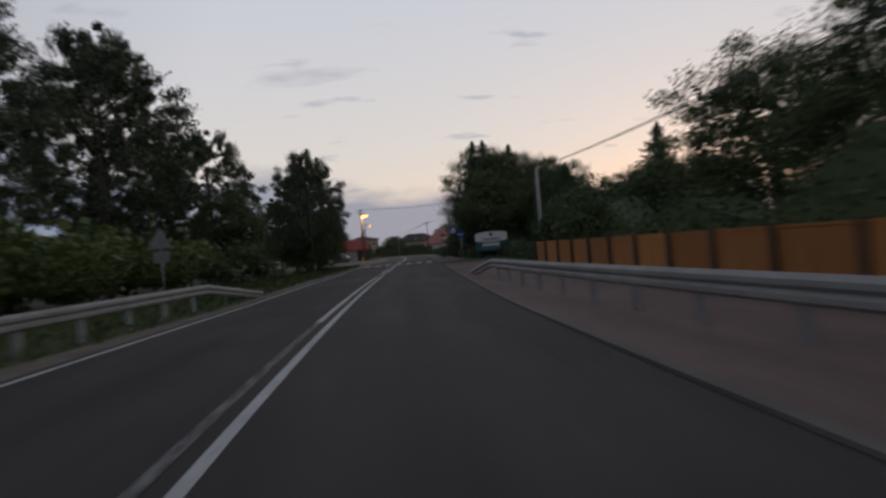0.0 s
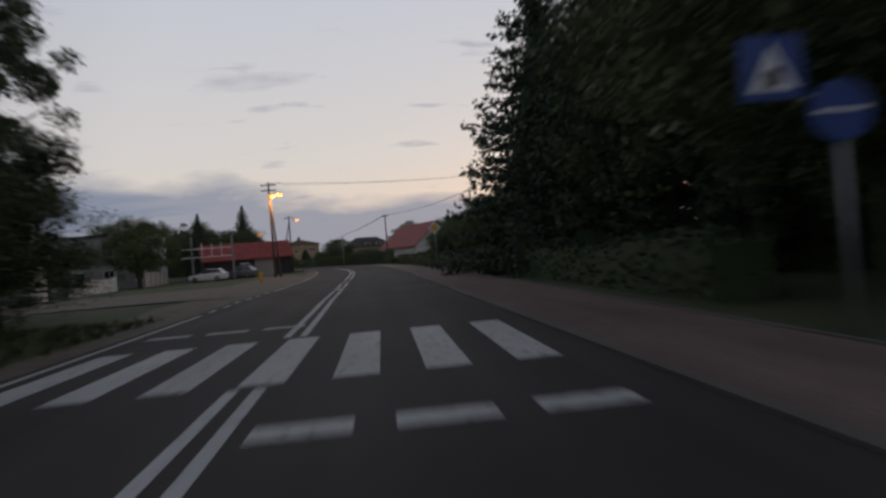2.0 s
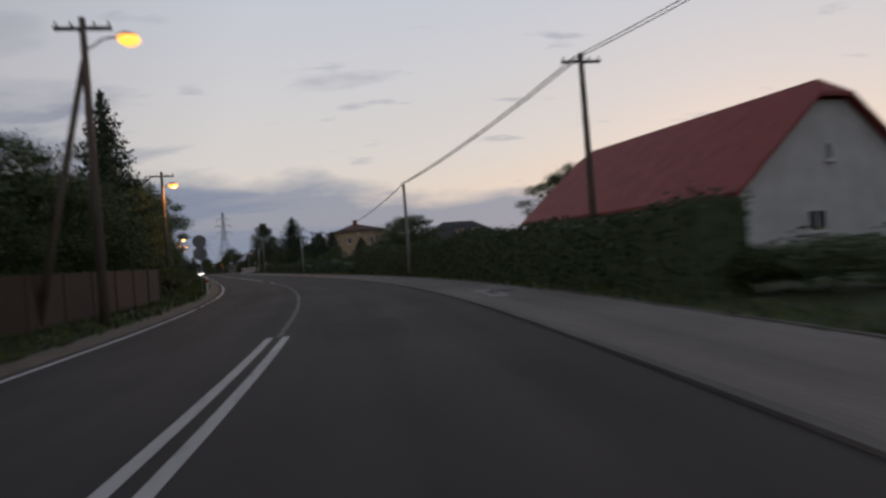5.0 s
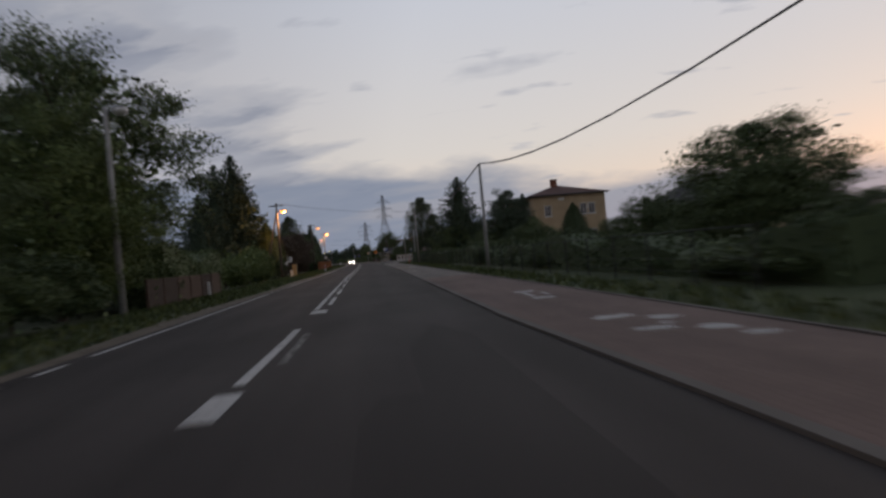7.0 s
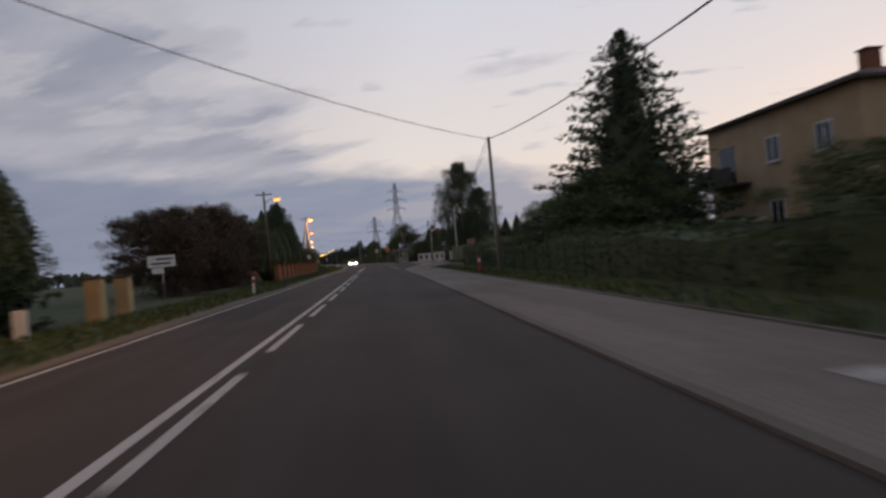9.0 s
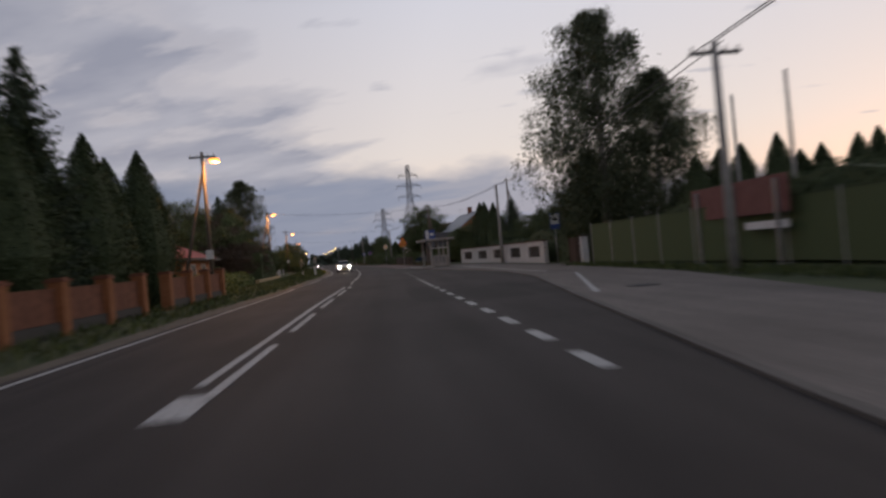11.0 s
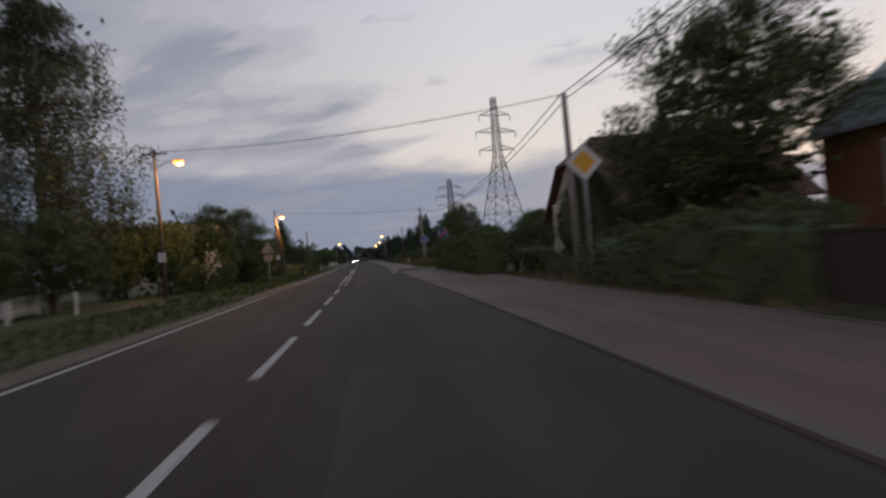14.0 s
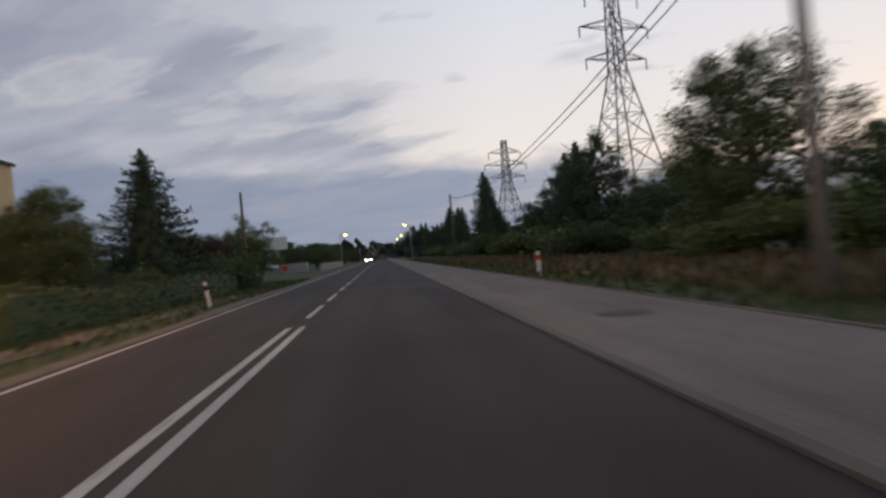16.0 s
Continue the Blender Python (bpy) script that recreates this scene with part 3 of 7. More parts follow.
L1, L2 = (lambda s: MID(s) - 0.14), (lambda s: MID(s) + 0.14)
for s0, s1 in ((41.1, 50.4), (58.6, 61.9), (66.4, 81.5), (84.4, 89.2), (94.0, 152), (457, 467.5), (486.5, 499)):
    mark("solid_line", s0, s1, L1, 0.13)
    mark("solid_line", s0, s1, L2, 0.13)
for s in (36.9, 39.7, 51.6, 53.7, 55.8, 82.3, 91.0, 210.5, 233.2, 235.2, 313.3, 320.6, 471.2, 473.6, 476.0, 484.9):
    mark("wide_dash", s, s + 1.1, MID, 0.40, z=0.010)
mark("solid_line", -78, 13, L1, 0.12, "worn_paint")
mark("solid_line", 13, 35.3, L1, 0.13)
mark("solid_line", -78, 35.3, L2, 0.12)
mark("solid_line", 152, 189, MID, 0.11, "worn_paint")
dashes("dash", 190, 196, 4, 2, MID, 0.14)
mark("solid_line", 201.3, 207, L1, 0.14)
mark("wide_dash", 199.6, 200.8, L1, 0.30, z=0.010)
mark("dash", 202.6, 206, L2, 0.12, "worn_paint")
mark("solid_line", 212, 232.5, L1, 0.13)
mark("solid_line", 237, 311.5, L1, 0.13)
dashes("dash", 213.5, 233, 4, 2, L2, 0.13)
dashes("dash", 239, 311, 4, 2, L2, 0.13)
mark("solid_line", 322.3, 347.5, L1, 0.13)
dashes("dash", 321.5, 348, 4.2, 1.9, L2, 0.13)
dashes("dash", 351.5, 447, 4, 2.03, MID, 0.13)
dashes("dash", 449, 456, 1.6, 1.2, L1, 0.13)
dashes("dash", 449, 456, 1.6, 1.2, L2, 0.13)
mark("solid_line", 478, 484, L1, 0.13)
mark("solid_line", 478, 484, L2, 0.13)
dashes("dash", 501, 700, 4, 2, MID, 0.13)
EDGE_BREAKS = ((164, 172), (197, 207), (226, 234), (298, 311), (352, 360), (371, 377), (404, 412), (446, 455), (484, 494))
start = -78
cuts = sorted((*EDGE_BREAKS, (74, 88)))
for a, b in cuts:
    mark("edge_line", start, a, LEFT, 0.12)
    dashes("edge_dash", a + 1, b, 1, 1, LEFT, 0.12)
    start = b
mark("edge_line", start, 800, LEFT, 0.12)
for i in range(7):                       # zebra crossing
    d = -4.62 + i
    mark("zebra_stripe", 62.1, 66.1, d + 0.25, 0.5)
for d in (-0.7, 0.4, 1.5):
    mark("stop_dash", 59.8, 60.2, d, 0.78, z=0.010)
for d in (-4.2, -3.1, -2.0):
    mark("stop_dash", 68.05, 68.4, d, 0.8, z=0.010)
dashes("bay_dash", 320.85, 350, 1.1, 1.07, lambda s: 2.1, 0.18)
dashes("bay_dash", 351.23, 366, 1.1, 1.07, lambda s: 2.15, 0.15, "worn_paint")
mark("wide_dash", 474.4, 480.9, lambda s: 2.35 - 0.06 * (s - 474.4), 0.45, z=0.010)
mark("wide_dash", 466.3, 468.8, 1.75, 0.45)
mark("bay_line", 329.4, 339.4, lambda s: 4.95 + (s - 329.4) * 0.265, 0.14).location.z = 0.032
for s in (156.5, 208, 255, 400):         # worn cycle signs on the paving
    for k, (ds, dd, l, w) in enumerate(((0, 3.6, 0.5, 0.5), (0.9, 3.55, 1.1, 0.12), (1.0, 3.95, 0.9, 0.12), (2.3, 3.7, 0.5, 0.5))):
        ob = ribbon("cycle_mark", s + ds, s + ds + l, dd - w / 2, dd + w / 2, 0.038, M["cycle_paint"], 1.0, 0.0, road)


def manhole(s, d, z=0.034):
    m = thing("manhole_cover", spot(s, d, z), "round dark iron manhole cover in the paving", "manhole")
    part("cover", rod(B(), (0, 0, 0), (0, 0, 0.012), 0.33, 0.33, 20), M["dark_metal"], m)
    part("frame_ring", rod(B(), (0, 0, 0), (0, 0, 0.006), 0.40, 0.40, 20), M["kerb"], m)


for s, d in ((158.5, 4.2), (43.0, 4.0), (461, 4.1), (495.5, 3.6), (330, 6.3), (415, 4.0)):
    manhole(s, d)

# ---- plants ----
rng = np.random.default_rng(7)


def cards(points, size, droop=0.0, flat=0.0, seed=1, aspect=0.6):
    """Small leaf blades, four corners each, at the given points."""
    r = np.random.default_rng(seed)
    n = len(points)
    a = r.normal(size=(n, 3))
    a[:, 2] = a[:, 2] * (1 - flat) - droop
    a /= np.linalg.norm(a, axis=1, keepdims=True) + 1e-9
    b = np.cross(a, r.normal(size=(n, 3)))
    b /= np.linalg.norm(b, axis=1, keepdims=True) + 1e-9
    s = (size * r.uniform(0.6, 1.3, size=(n, 1)))
    p = np.asarray(points)
    v = np.stack([p - a * s * 0.5, p + b * s * aspect * 0.5, p + a * s * 0.5, p - b * s * aspect * 0.5], 1).reshape(-1, 3)
    f = np.arange(4 * n).reshape(-1, 4)
    return v, f


def merge(groups):
    vs, fs, k = [], [], 0
    for v, f in groups:
        vs.append(np.asarray(v, dtype=float))
        fs += [tuple(int(i) + k for i in q) for q in f]
        k += len(v)
    return np.concatenate(vs), fs


def trunk_mesh(bm, top, r0, limbs, seed, reach=1.0):
    r = random.Random(seed)
    rod(bm, (0, 0, -0.2), (0, 0, top * 0.45), r0, r0 * 0.75, 9)
    rod(bm, (0, 0, top * 0.45), (0.02 * top, 0, top), r0 * 0.75, r0 * 0.2, 7)
    for i in range(limbs):
        z = top * r.uniform(0.3, 0.85)
        a = i * 2.4 + r.uniform(-0.4, 0.4)
        l = top * r.uniform(0.22, 0.40) * reach
        e = (math.cos(a) * l, math.sin(a) * l, z + l * r.uniform(0.3, 0.9))
        rod(bm, (0, 0, z), e, r0 * 0.32, r0 * 0.08, 5)
    return bm


def broad_crown(h, rad, low, seed, n=56000, size=0.112, clumps=110, airy=False):
    """Leaf clumps on limbs: large ones inside, small ones on the ends of branches that stick out."""
    r = np.random.default_rng(seed)
    mid, half = low + (h - low) * 0.46, (h - low) * 0.54
    lobes = [(r.uniform(0, 6.28), r.uniform(-0.7, 1.0), r.uniform(0.82, 1.22)) for _ in range(9)]
    pts = []
    for i in range(clumps):
        v = r.normal(size=3)
        v /= np.linalg.norm(v)
        q = r.uniform(0.30, 1.0) ** (0.45 if airy else 0.6)
        stretch = 1.0
        for a, e, k in lobes:
            near = v @ np.array([math.cos(a) * math.sqrt(1 - min(1, e * e)), math.sin(a) * math.sqrt(1 - min(1, e * e)), e])
            if near > 0.72:
                stretch = k
        q *= stretch * 0.92
        wide = rad * (1.0 - 0.25 * max(0.0, v[2]))
        cc = np.array([v[0] * wide * q, v[1] * wide * q, mid + v[2] * half * q])
        cr = rad * (r.uniform(0.045, 0.12) if airy else r.uniform(0.13, 0.30) * (1.25 - 0.5 * q))
        k = int(n / clumps)
        d = r.normal(size=(k, 3))
        d /= np.linalg.norm(d, axis=1, keepdims=True)
        d *= cr * r.uniform(0.15, 1.15, size=(k, 1)) ** 0.6
        d[:, 2] *= 0.72
        d += np.outer(r.uniform(0, 1, k) ** 2, v * cr * 0.8)
        pts.append(cc + d)
    p = np.concatenate(pts)
    p[:, 2] = np.maximum(p[:, 2], 0.1)
    inner = np.clip(r.normal(size=(250 if airy else 1700, 3)), -1.6, 1.6) * np.array([rad * 0.34, rad * 0.34, half * 0.36]) + np.array([0, 0, mid])
    return merge([cards(p, size, 0.15, seed=seed), cards(inner, size * (1.8 if airy else 2.6), seed=seed + 1, aspect=0.9)])


def hanging_crown(h, rad, low, seed, limbs=44, size=0.15, strands=25):
    """Rising limbs, each with strands of small leaves hanging from it, and gaps between."""
    r = np.random.default_rng(seed)
    pts = []
    for i in range(limbs):
        u = (i + r.uniform(0, 1)) / limbs
        z = low + (h - low) * (0.10 + 0.80 * u)
        reach = rad * float(np.interp(u, (0, 0.25, 0.6, 0.85, 1), (0.75, 1.0, 0.85, 0.5, 0.12))) * r.uniform(0.55, 1.12)
        a = i * 2.4 + r.uniform(-0.5, 0.5)
        rise = (h - low) * r.uniform(0.04, 0.13)
        for k in range(strands):
            t = r.uniform(0.06, 1.0) ** 0.6
            b = a + r.normal() * 0.16
            l = (h - low) * r.uniform(0.05, 0.17) * (0.7 + 0.5 * (1 - u))
            m = 26
            v = np.linspace(0, 1, m)
            x = math.cos(b) * reach * t + r.normal(size=m) * 0.09 + r.normal() * 0.1
            y = math.sin(b) * reach * t + r.normal(size=m) * 0.09 + r.normal() * 0.1
            zz = z + rise * math.sin(t * 2.2) - l * v + r.normal(size=m) * 0.05
            pts.append(np.stack([x, y, np.clip(zz, low * 0.4, h)], 1))
    inner = np.clip(r.normal(size=(420, 3)), -1.8, 1.8) * np.array([rad * 0.34, rad * 0.34, (h - low) * 0.24]) + np.array([0, 0, low + (h - low) * 0.42])
    return merge([cards(np.concatenate(pts), size, 0.9, seed=seed), cards(inner, size * 2.2, 0.5, seed=seed + 3)])


def conifer_crown(h, rad, low, seed, whorls=36, size=0.21):
    r = np.random.default_rng(seed)
    groups, pts = [], []
    for i in range(whorls):
        u = i / (whorls - 1)
        z = low + (h - low) * u ** 0.92
        reach = rad * (1 - u) ** (0.58 if rad > 3 else 0.66) * r.uniform(0.82, 1.15) + 0.10
        n = int(5 + 7 * (1 - u))
        for k in range(n):
            a = 2 * math.pi * (k + r.uniform(-0.35, 0.35)) / n + i
            l = reach * r.uniform(0.72, 1.15)
            m = max(5, int(l * 11))
            t = np.linspace(0.05, 1, m)
            drop_ = -0.30 * l * t + 0.22 * l * t ** 3
            side = r.normal(size=m) * 0.16 * (0.4 + l * 0.25) * (1.05 - t)
            pts.append(np.stack([math.cos(a) * l * t - math.sin(a) * side, math.sin(a) * l * t + math.cos(a) * side, z + drop_ + r.normal(size=m) * 0.05], 1))
    p = np.concatenate(pts)
    p = np.concatenate([p + r.normal(size=p.shape) * 0.07 for _ in range(5)])
    top = np.stack([r.normal(size=12) * 0.03, r.normal(size=12) * 0.03, np.linspace(h - 0.6, h + 0.25, 12)], 1)
    groups.append(cards(np.concatenate([p, top]), size, 0.25, 0.35, seed, 0.45))
    k = 10                                     # shaded inner cone
    ring = [(math.cos(2 * math.pi * i / k) * rad * 0.55, math.sin(2 * math.pi * i / k) * rad * 0.55, low + 0.2) for i in range(k)]
    groups.append((ring + [(0, 0, h * 0.93)], [(i, (i + 1) % k, k) for i in range(k)]))
    return merge(groups)


def thuja_crown(h, rad, seed, n=9000, size=0.16):
    r = np.random.default_rng(seed)
    u = r.uniform(0, 1, n)
    a = r.uniform(0, 2 * math.pi, n)
    prof = rad * np.minimum(1.0, (0.30 + 2.2 * u)) * np.maximum(0.02, 1 - u ** 2.6)
    q = prof * (1 + 0.12 * np.sin(5 * a + 9 * u)) * r.uniform(0.85, 1.05, n)
    p = np.stack([np.cos(a) * q, np.sin(a) * q, 0.05 + u * h], 1)
    k, rings = 9, 7
    core, faces = [], []
    for j in range(rings):
        v = j / (rings - 1)
        pr = rad * 0.86 * min(1.0, 0.30 + 2.2 * v) * max(0.02, 1 - v ** 2.6)
        core += [(math.cos(2 * math.pi * i / k) * pr, math.sin(2 * math.pi * i / k) * pr, v * h * 0.97) for i in range(k)]
    for j in range(rings - 1):
        faces += [(j * k + i, j * k + (i + 1) % k, (j + 1) * k + (i + 1) % k, (j + 1) * k + i) for i in range(k)]
    return merge([cards(p, size, -0.6, 0.0, seed, 0.5), (core, faces)])


def bush_crown(h, rad, seed, n=20800, size=0.095):
    r = np.random.default_rng(seed)
    pts = []
    for i in range(13):
        a, q = r.uniform(0, 6.28), rad * math.sqrt(r.uniform(0, 0.75))
        z = h * r.uniform(0.22, 0.78) * (1 - 0.35 * q / rad)
        k = n // 13
        d = r.normal(size=(k, 3))
        d /= np.linalg.norm(d, axis=1, keepdims=True)
        d *= rad * 0.36 * r.uniform(0.3, 1.05, size=(k, 1)) ** 0.5
        pts.append(np.array([math.cos(a) * q, math.sin(a) * q, z]) + d * np.array([1, 1, h / rad * 0.55]))
    p = np.concatenate(pts)
    p[:, 2] = np.maximum(p[:, 2], 0.02)
    inner = r.normal(size=(260, 3)) * np.array([rad * 0.35, rad * 0.35, h * 0.18]) + np.array([0, 0, h * 0.42])
    inner[:, 2] = np.maximum(inner[:, 2], 0.05)
    return merge([cards(p, size, -0.1, seed=seed), cards(inner, size * 2.4, seed=seed + 2, aspect=0.9)])


FIRST = {}
NAMES = {"airy": ("broadleaf_tree", "willow", "bark"), "broad": ("broadleaf_tree", "leaf", "bark"), "maple": ("broadleaf_tree", "leaf", "bark"), "red": ("broadleaf_tree", "leaf_red", "bark"),
         "light": ("broadleaf_tree", "leaf_light", "bark"), "birch": ("birch_tree", "willow", "birch_bark"), "willow": ("willow_tree", "willow", "bark"),
         "spruce": ("spruce_tree", "needle", "bark"), "spruce_wide": ("spruce_tree", "needle", "bark"), "thuja": ("thuja", "thuja", "bark"),
         "thuja_b": ("thuja", "thuja", "bark"), "bush": ("bush", "leaf", "bark"), "bush_light": ("bush", "leaf_light", "bark"), "pine": ("pine_tree", "needle", "bark")}


def plant(kind, s, d, h, w, label, turn=None, z=-0.06, group=""):
    """A tree or bush h metres high and w metres wide at s, d."""
    turn = (s * 37 + d * 91) % 360 if turn is None else turn
    name, leaf, bark = NAMES[kind]
    base_h = 3.0 if "bush" in kind else 10.0
    base_w = {"birch": 6.0, "willow": 8.0, "spruce": 5.6, "spruce_wide": 7.0, "thuja": 2.6, "thuja_b": 3.2, "bush": 4.0, "bush_light": 4.0, "pine": 6.0}.get(kind, 8.0)
    m = spot(s, d, z, turn, (w / base_w, w / base_w, h / base_h))
    if kind in FIRST:
        ob = copy_thing(FIRST[kind], m @ Matrix.Diagonal((*[1 / c for c in FIRST[kind].scale], 1)))
        return tagged(ob, label, group=group)
    ob = thing(name, m, label, "bush" if "bush" in kind else "tree", group)
    FIRST[kind] = ob
    if kind in ("broad", "maple", "red", "light", "airy"):
        seed = {"broad": 11, "maple": 23, "red": 31, "light": 47, "airy": 53}[kind]
        low = {"maple": 1.5, "airy": 2.0}.get(kind, 0.7)
        v, f = broad_crown(10.0, 4.0, low, seed, clumps=260 if kind == "airy" else 110, airy=kind == "airy")
        part("trunk", trunk_mesh(B(), 7.8, 0.22, 12 if kind == 'airy' else 8, seed), M[bark], ob)
    elif kind == "pine":
        v, f = broad_crown(10.0, 3.0, 2.0, 71, 34000, 0.10, 70)
        part("trunk", trunk_mesh(B(), 9.0, 0.20, 9, 72), M[bark], ob)
    elif kind in ("birch", "willow"):
        v, f = hanging_crown(10.0, 3.0 if kind == "birch" else 4.0, 0.5, 5 if kind == "birch" else 6, 84 if kind == "birch" else 54, 0.085 if kind == "birch" else 0.12, 34)
        part("trunk", trunk_mesh(B(), 8.8, 0.17, 10, 3, 0.55), M[bark], ob)
    elif kind in ("spruce", "spruce_wide"):
        v, f = conifer_crown(10.0, 2.8 if kind == "spruce" else 3.5, 0.5, 9 if kind == "spruce" else 19)
        part("trunk", rod(B(), (0, 0, -0.2), (0, 0, 9.8), 0.17, 0.02, 8), M[bark], ob)
    elif "thuja" in kind:
        v, f = thuja_crown(10.0, base_w / 2, 13 if kind == "thuja" else 14)
        part("trunk", rod(B(), (0, 0, -0.2), (0, 0, 1.2), 0.12, 0.10, 8), M[bark], ob)
    else:
        v, f = bush_crown(3.0, 2.0, 15 if kind == "bush" else 16)
        part("stem", rod(B(), (0, 0, -0.2), (0, 0, 1.2), 0.07, 0.03, 6), M[bark], ob)
    mesh_object("crown", v, f, M[leaf], ob)
    return ob


def hedge(s0, s1, d0, d1, h, mat, label, seed=1, density=34, size=0.17, wave=0.10):
    """A clipped hedge: a solid core under a skin of small leaves."""
    density, size = density * 1.7, size * 0.78
    r = np.random.default_rng(seed)
    n = max(2, int((s1 - s0) / 2))
    top = lambda s: h * (1 + wave * math.sin(s * 0.7 + seed) * 0.5 + wave * math.sin(s * 0.23) * 0.5)
    core, faces = [], []
    for i in range(n + 1):
        s = s0 + (s1 - s0) * i / n
        core += [at(s, d0 + 0.12, -0.1), at(s, d1 - 0.12, -0.1), at(s, d1 - 0.12, top(s) - 0.14), at(s, d0 + 0.12, top(s) - 0.14)]
    for i in range(n):
        a, b = i * 4, i * 4 + 4
        faces += [(a + k, a + (k + 1) % 4, b + (k + 1) % 4, b + k) for k in range(4)]
    faces += [(0, 3, 2, 1), (n * 4, n * 4 + 1, n * 4 + 2, n * 4 + 3)]
    length, wid = s1 - s0, d1 - d0
    pts = []
    near = d0 if abs(d0) < abs(d1) else d1
    for count, kind in ((int(length * h * density), 0), (int(length * wid * density), 1), (int(length * h * density * 0.3), 2), (int(wid * h * density), 3)):
        for _ in range(count):
            s = r.uniform(s0, s1)
            u = r.uniform(0, 1)
            o = r.normal() * 0.06
            if kind == 0:
                pts.append(at(s, near + o, u * top(s)))
            elif kind == 1:
                pts.append(at(s, d0 + u * wid, top(s) + o * 1.4 - 0.03))
            elif kind == 2:
                pts.append(at(s, (d1 if near == d0 else d0) + o, u * top(s)))
            else:
                pts.append(at(s0 + o, d0 + r.uniform(0, 1) * wid, u * h))
    g = thing("hedge", Matrix(), label, "hedge")
    v, f = cards(np.array([tuple(p) for p in pts]), size, -0.1, seed=seed, aspect=0.7)
    mesh_object("foliage", v, [tuple(int(i) for i in q) for q in f], M[mat], g)
    mesh_object("core", [tuple(p) for p in core], faces, M[mat], g)
    return g


def grass_strip(s0, s1, d0, d1, n, label, seed, size=0.30, mat="blades"):
    r = np.random.default_rng(seed)
    p = []
    for _ in range(n):
        s = r.uniform(s0, s1)
        lo, hi = (d0(s) if callable(d0) else d0), (d1(s) if callable(d1) else d1)
        p.append(tuple(at(s, r.uniform(lo, hi), r.uniform(0.0, 0.07))))
    v, f = cards(np.array(p), size, -1.6, seed=seed, aspect=0.18)
    return tagged(mesh_object("grass", v, f, M[mat]), label, "grass", kind="stuff")


# ---- kinds of things ----
def guard_rail(s0, s1, off, label, end_s=None):
    """W-beam on posts; at end_s the beam goes down into the ground."""
    f = off if callable(off) else (lambda s: off)
    g = thing("guard_rail", Matrix(), label, "guard rail")
    prof = [(0.00, 0.42), (0.05, 0.46), (0.05, 0.52), (0.0, 0.565), (0.05, 0.61), (0.05, 0.67), (0.0, 0.73)]
    side = -1 if f(s0) > 0 else 1
    n = int((s1 - s0) / 1.0)
    verts, faces = [], []
    for i in range(n + 1):
        s = s0 + (s1 - s0) * i / n
        low = 0.0
        if end_s is not None and s > end_s:
            low = 0.62 * (s - end_s) / (s1 - end_s)
        for back in (0, 0.012):
            for o, z in prof:
                verts.append(at(s, f(s) + side * (o - back), z - low))
    k = len(prof)
    for i in range(n):
        a, b = i * 2 * k, (i + 1) * 2 * k
        for j in range(k - 1):
            faces += [(a + j, a + j + 1, b + j + 1, b + j), (a + k + j, b + k + j, b + k + j + 1, a + k + j + 1)]
        faces += [(a, b, b + k, a + k), (a + k - 1, a + 2 * k - 1, b + 2 * k - 1, b + k - 1)]
    mesh_object("beam", verts, faces, M["rail"], g)
    s = s0
    while s < (end_s or s1):
        bm = B()
        box(bm, -0.05, 0.05, -0.06, 0.06, -0.3, 0.70)
        post = part("post", bm, M["steel"], g)
        post.matrix_basis = spot(s, f(s) - side * 0.08)
        s += 2.0
    return g


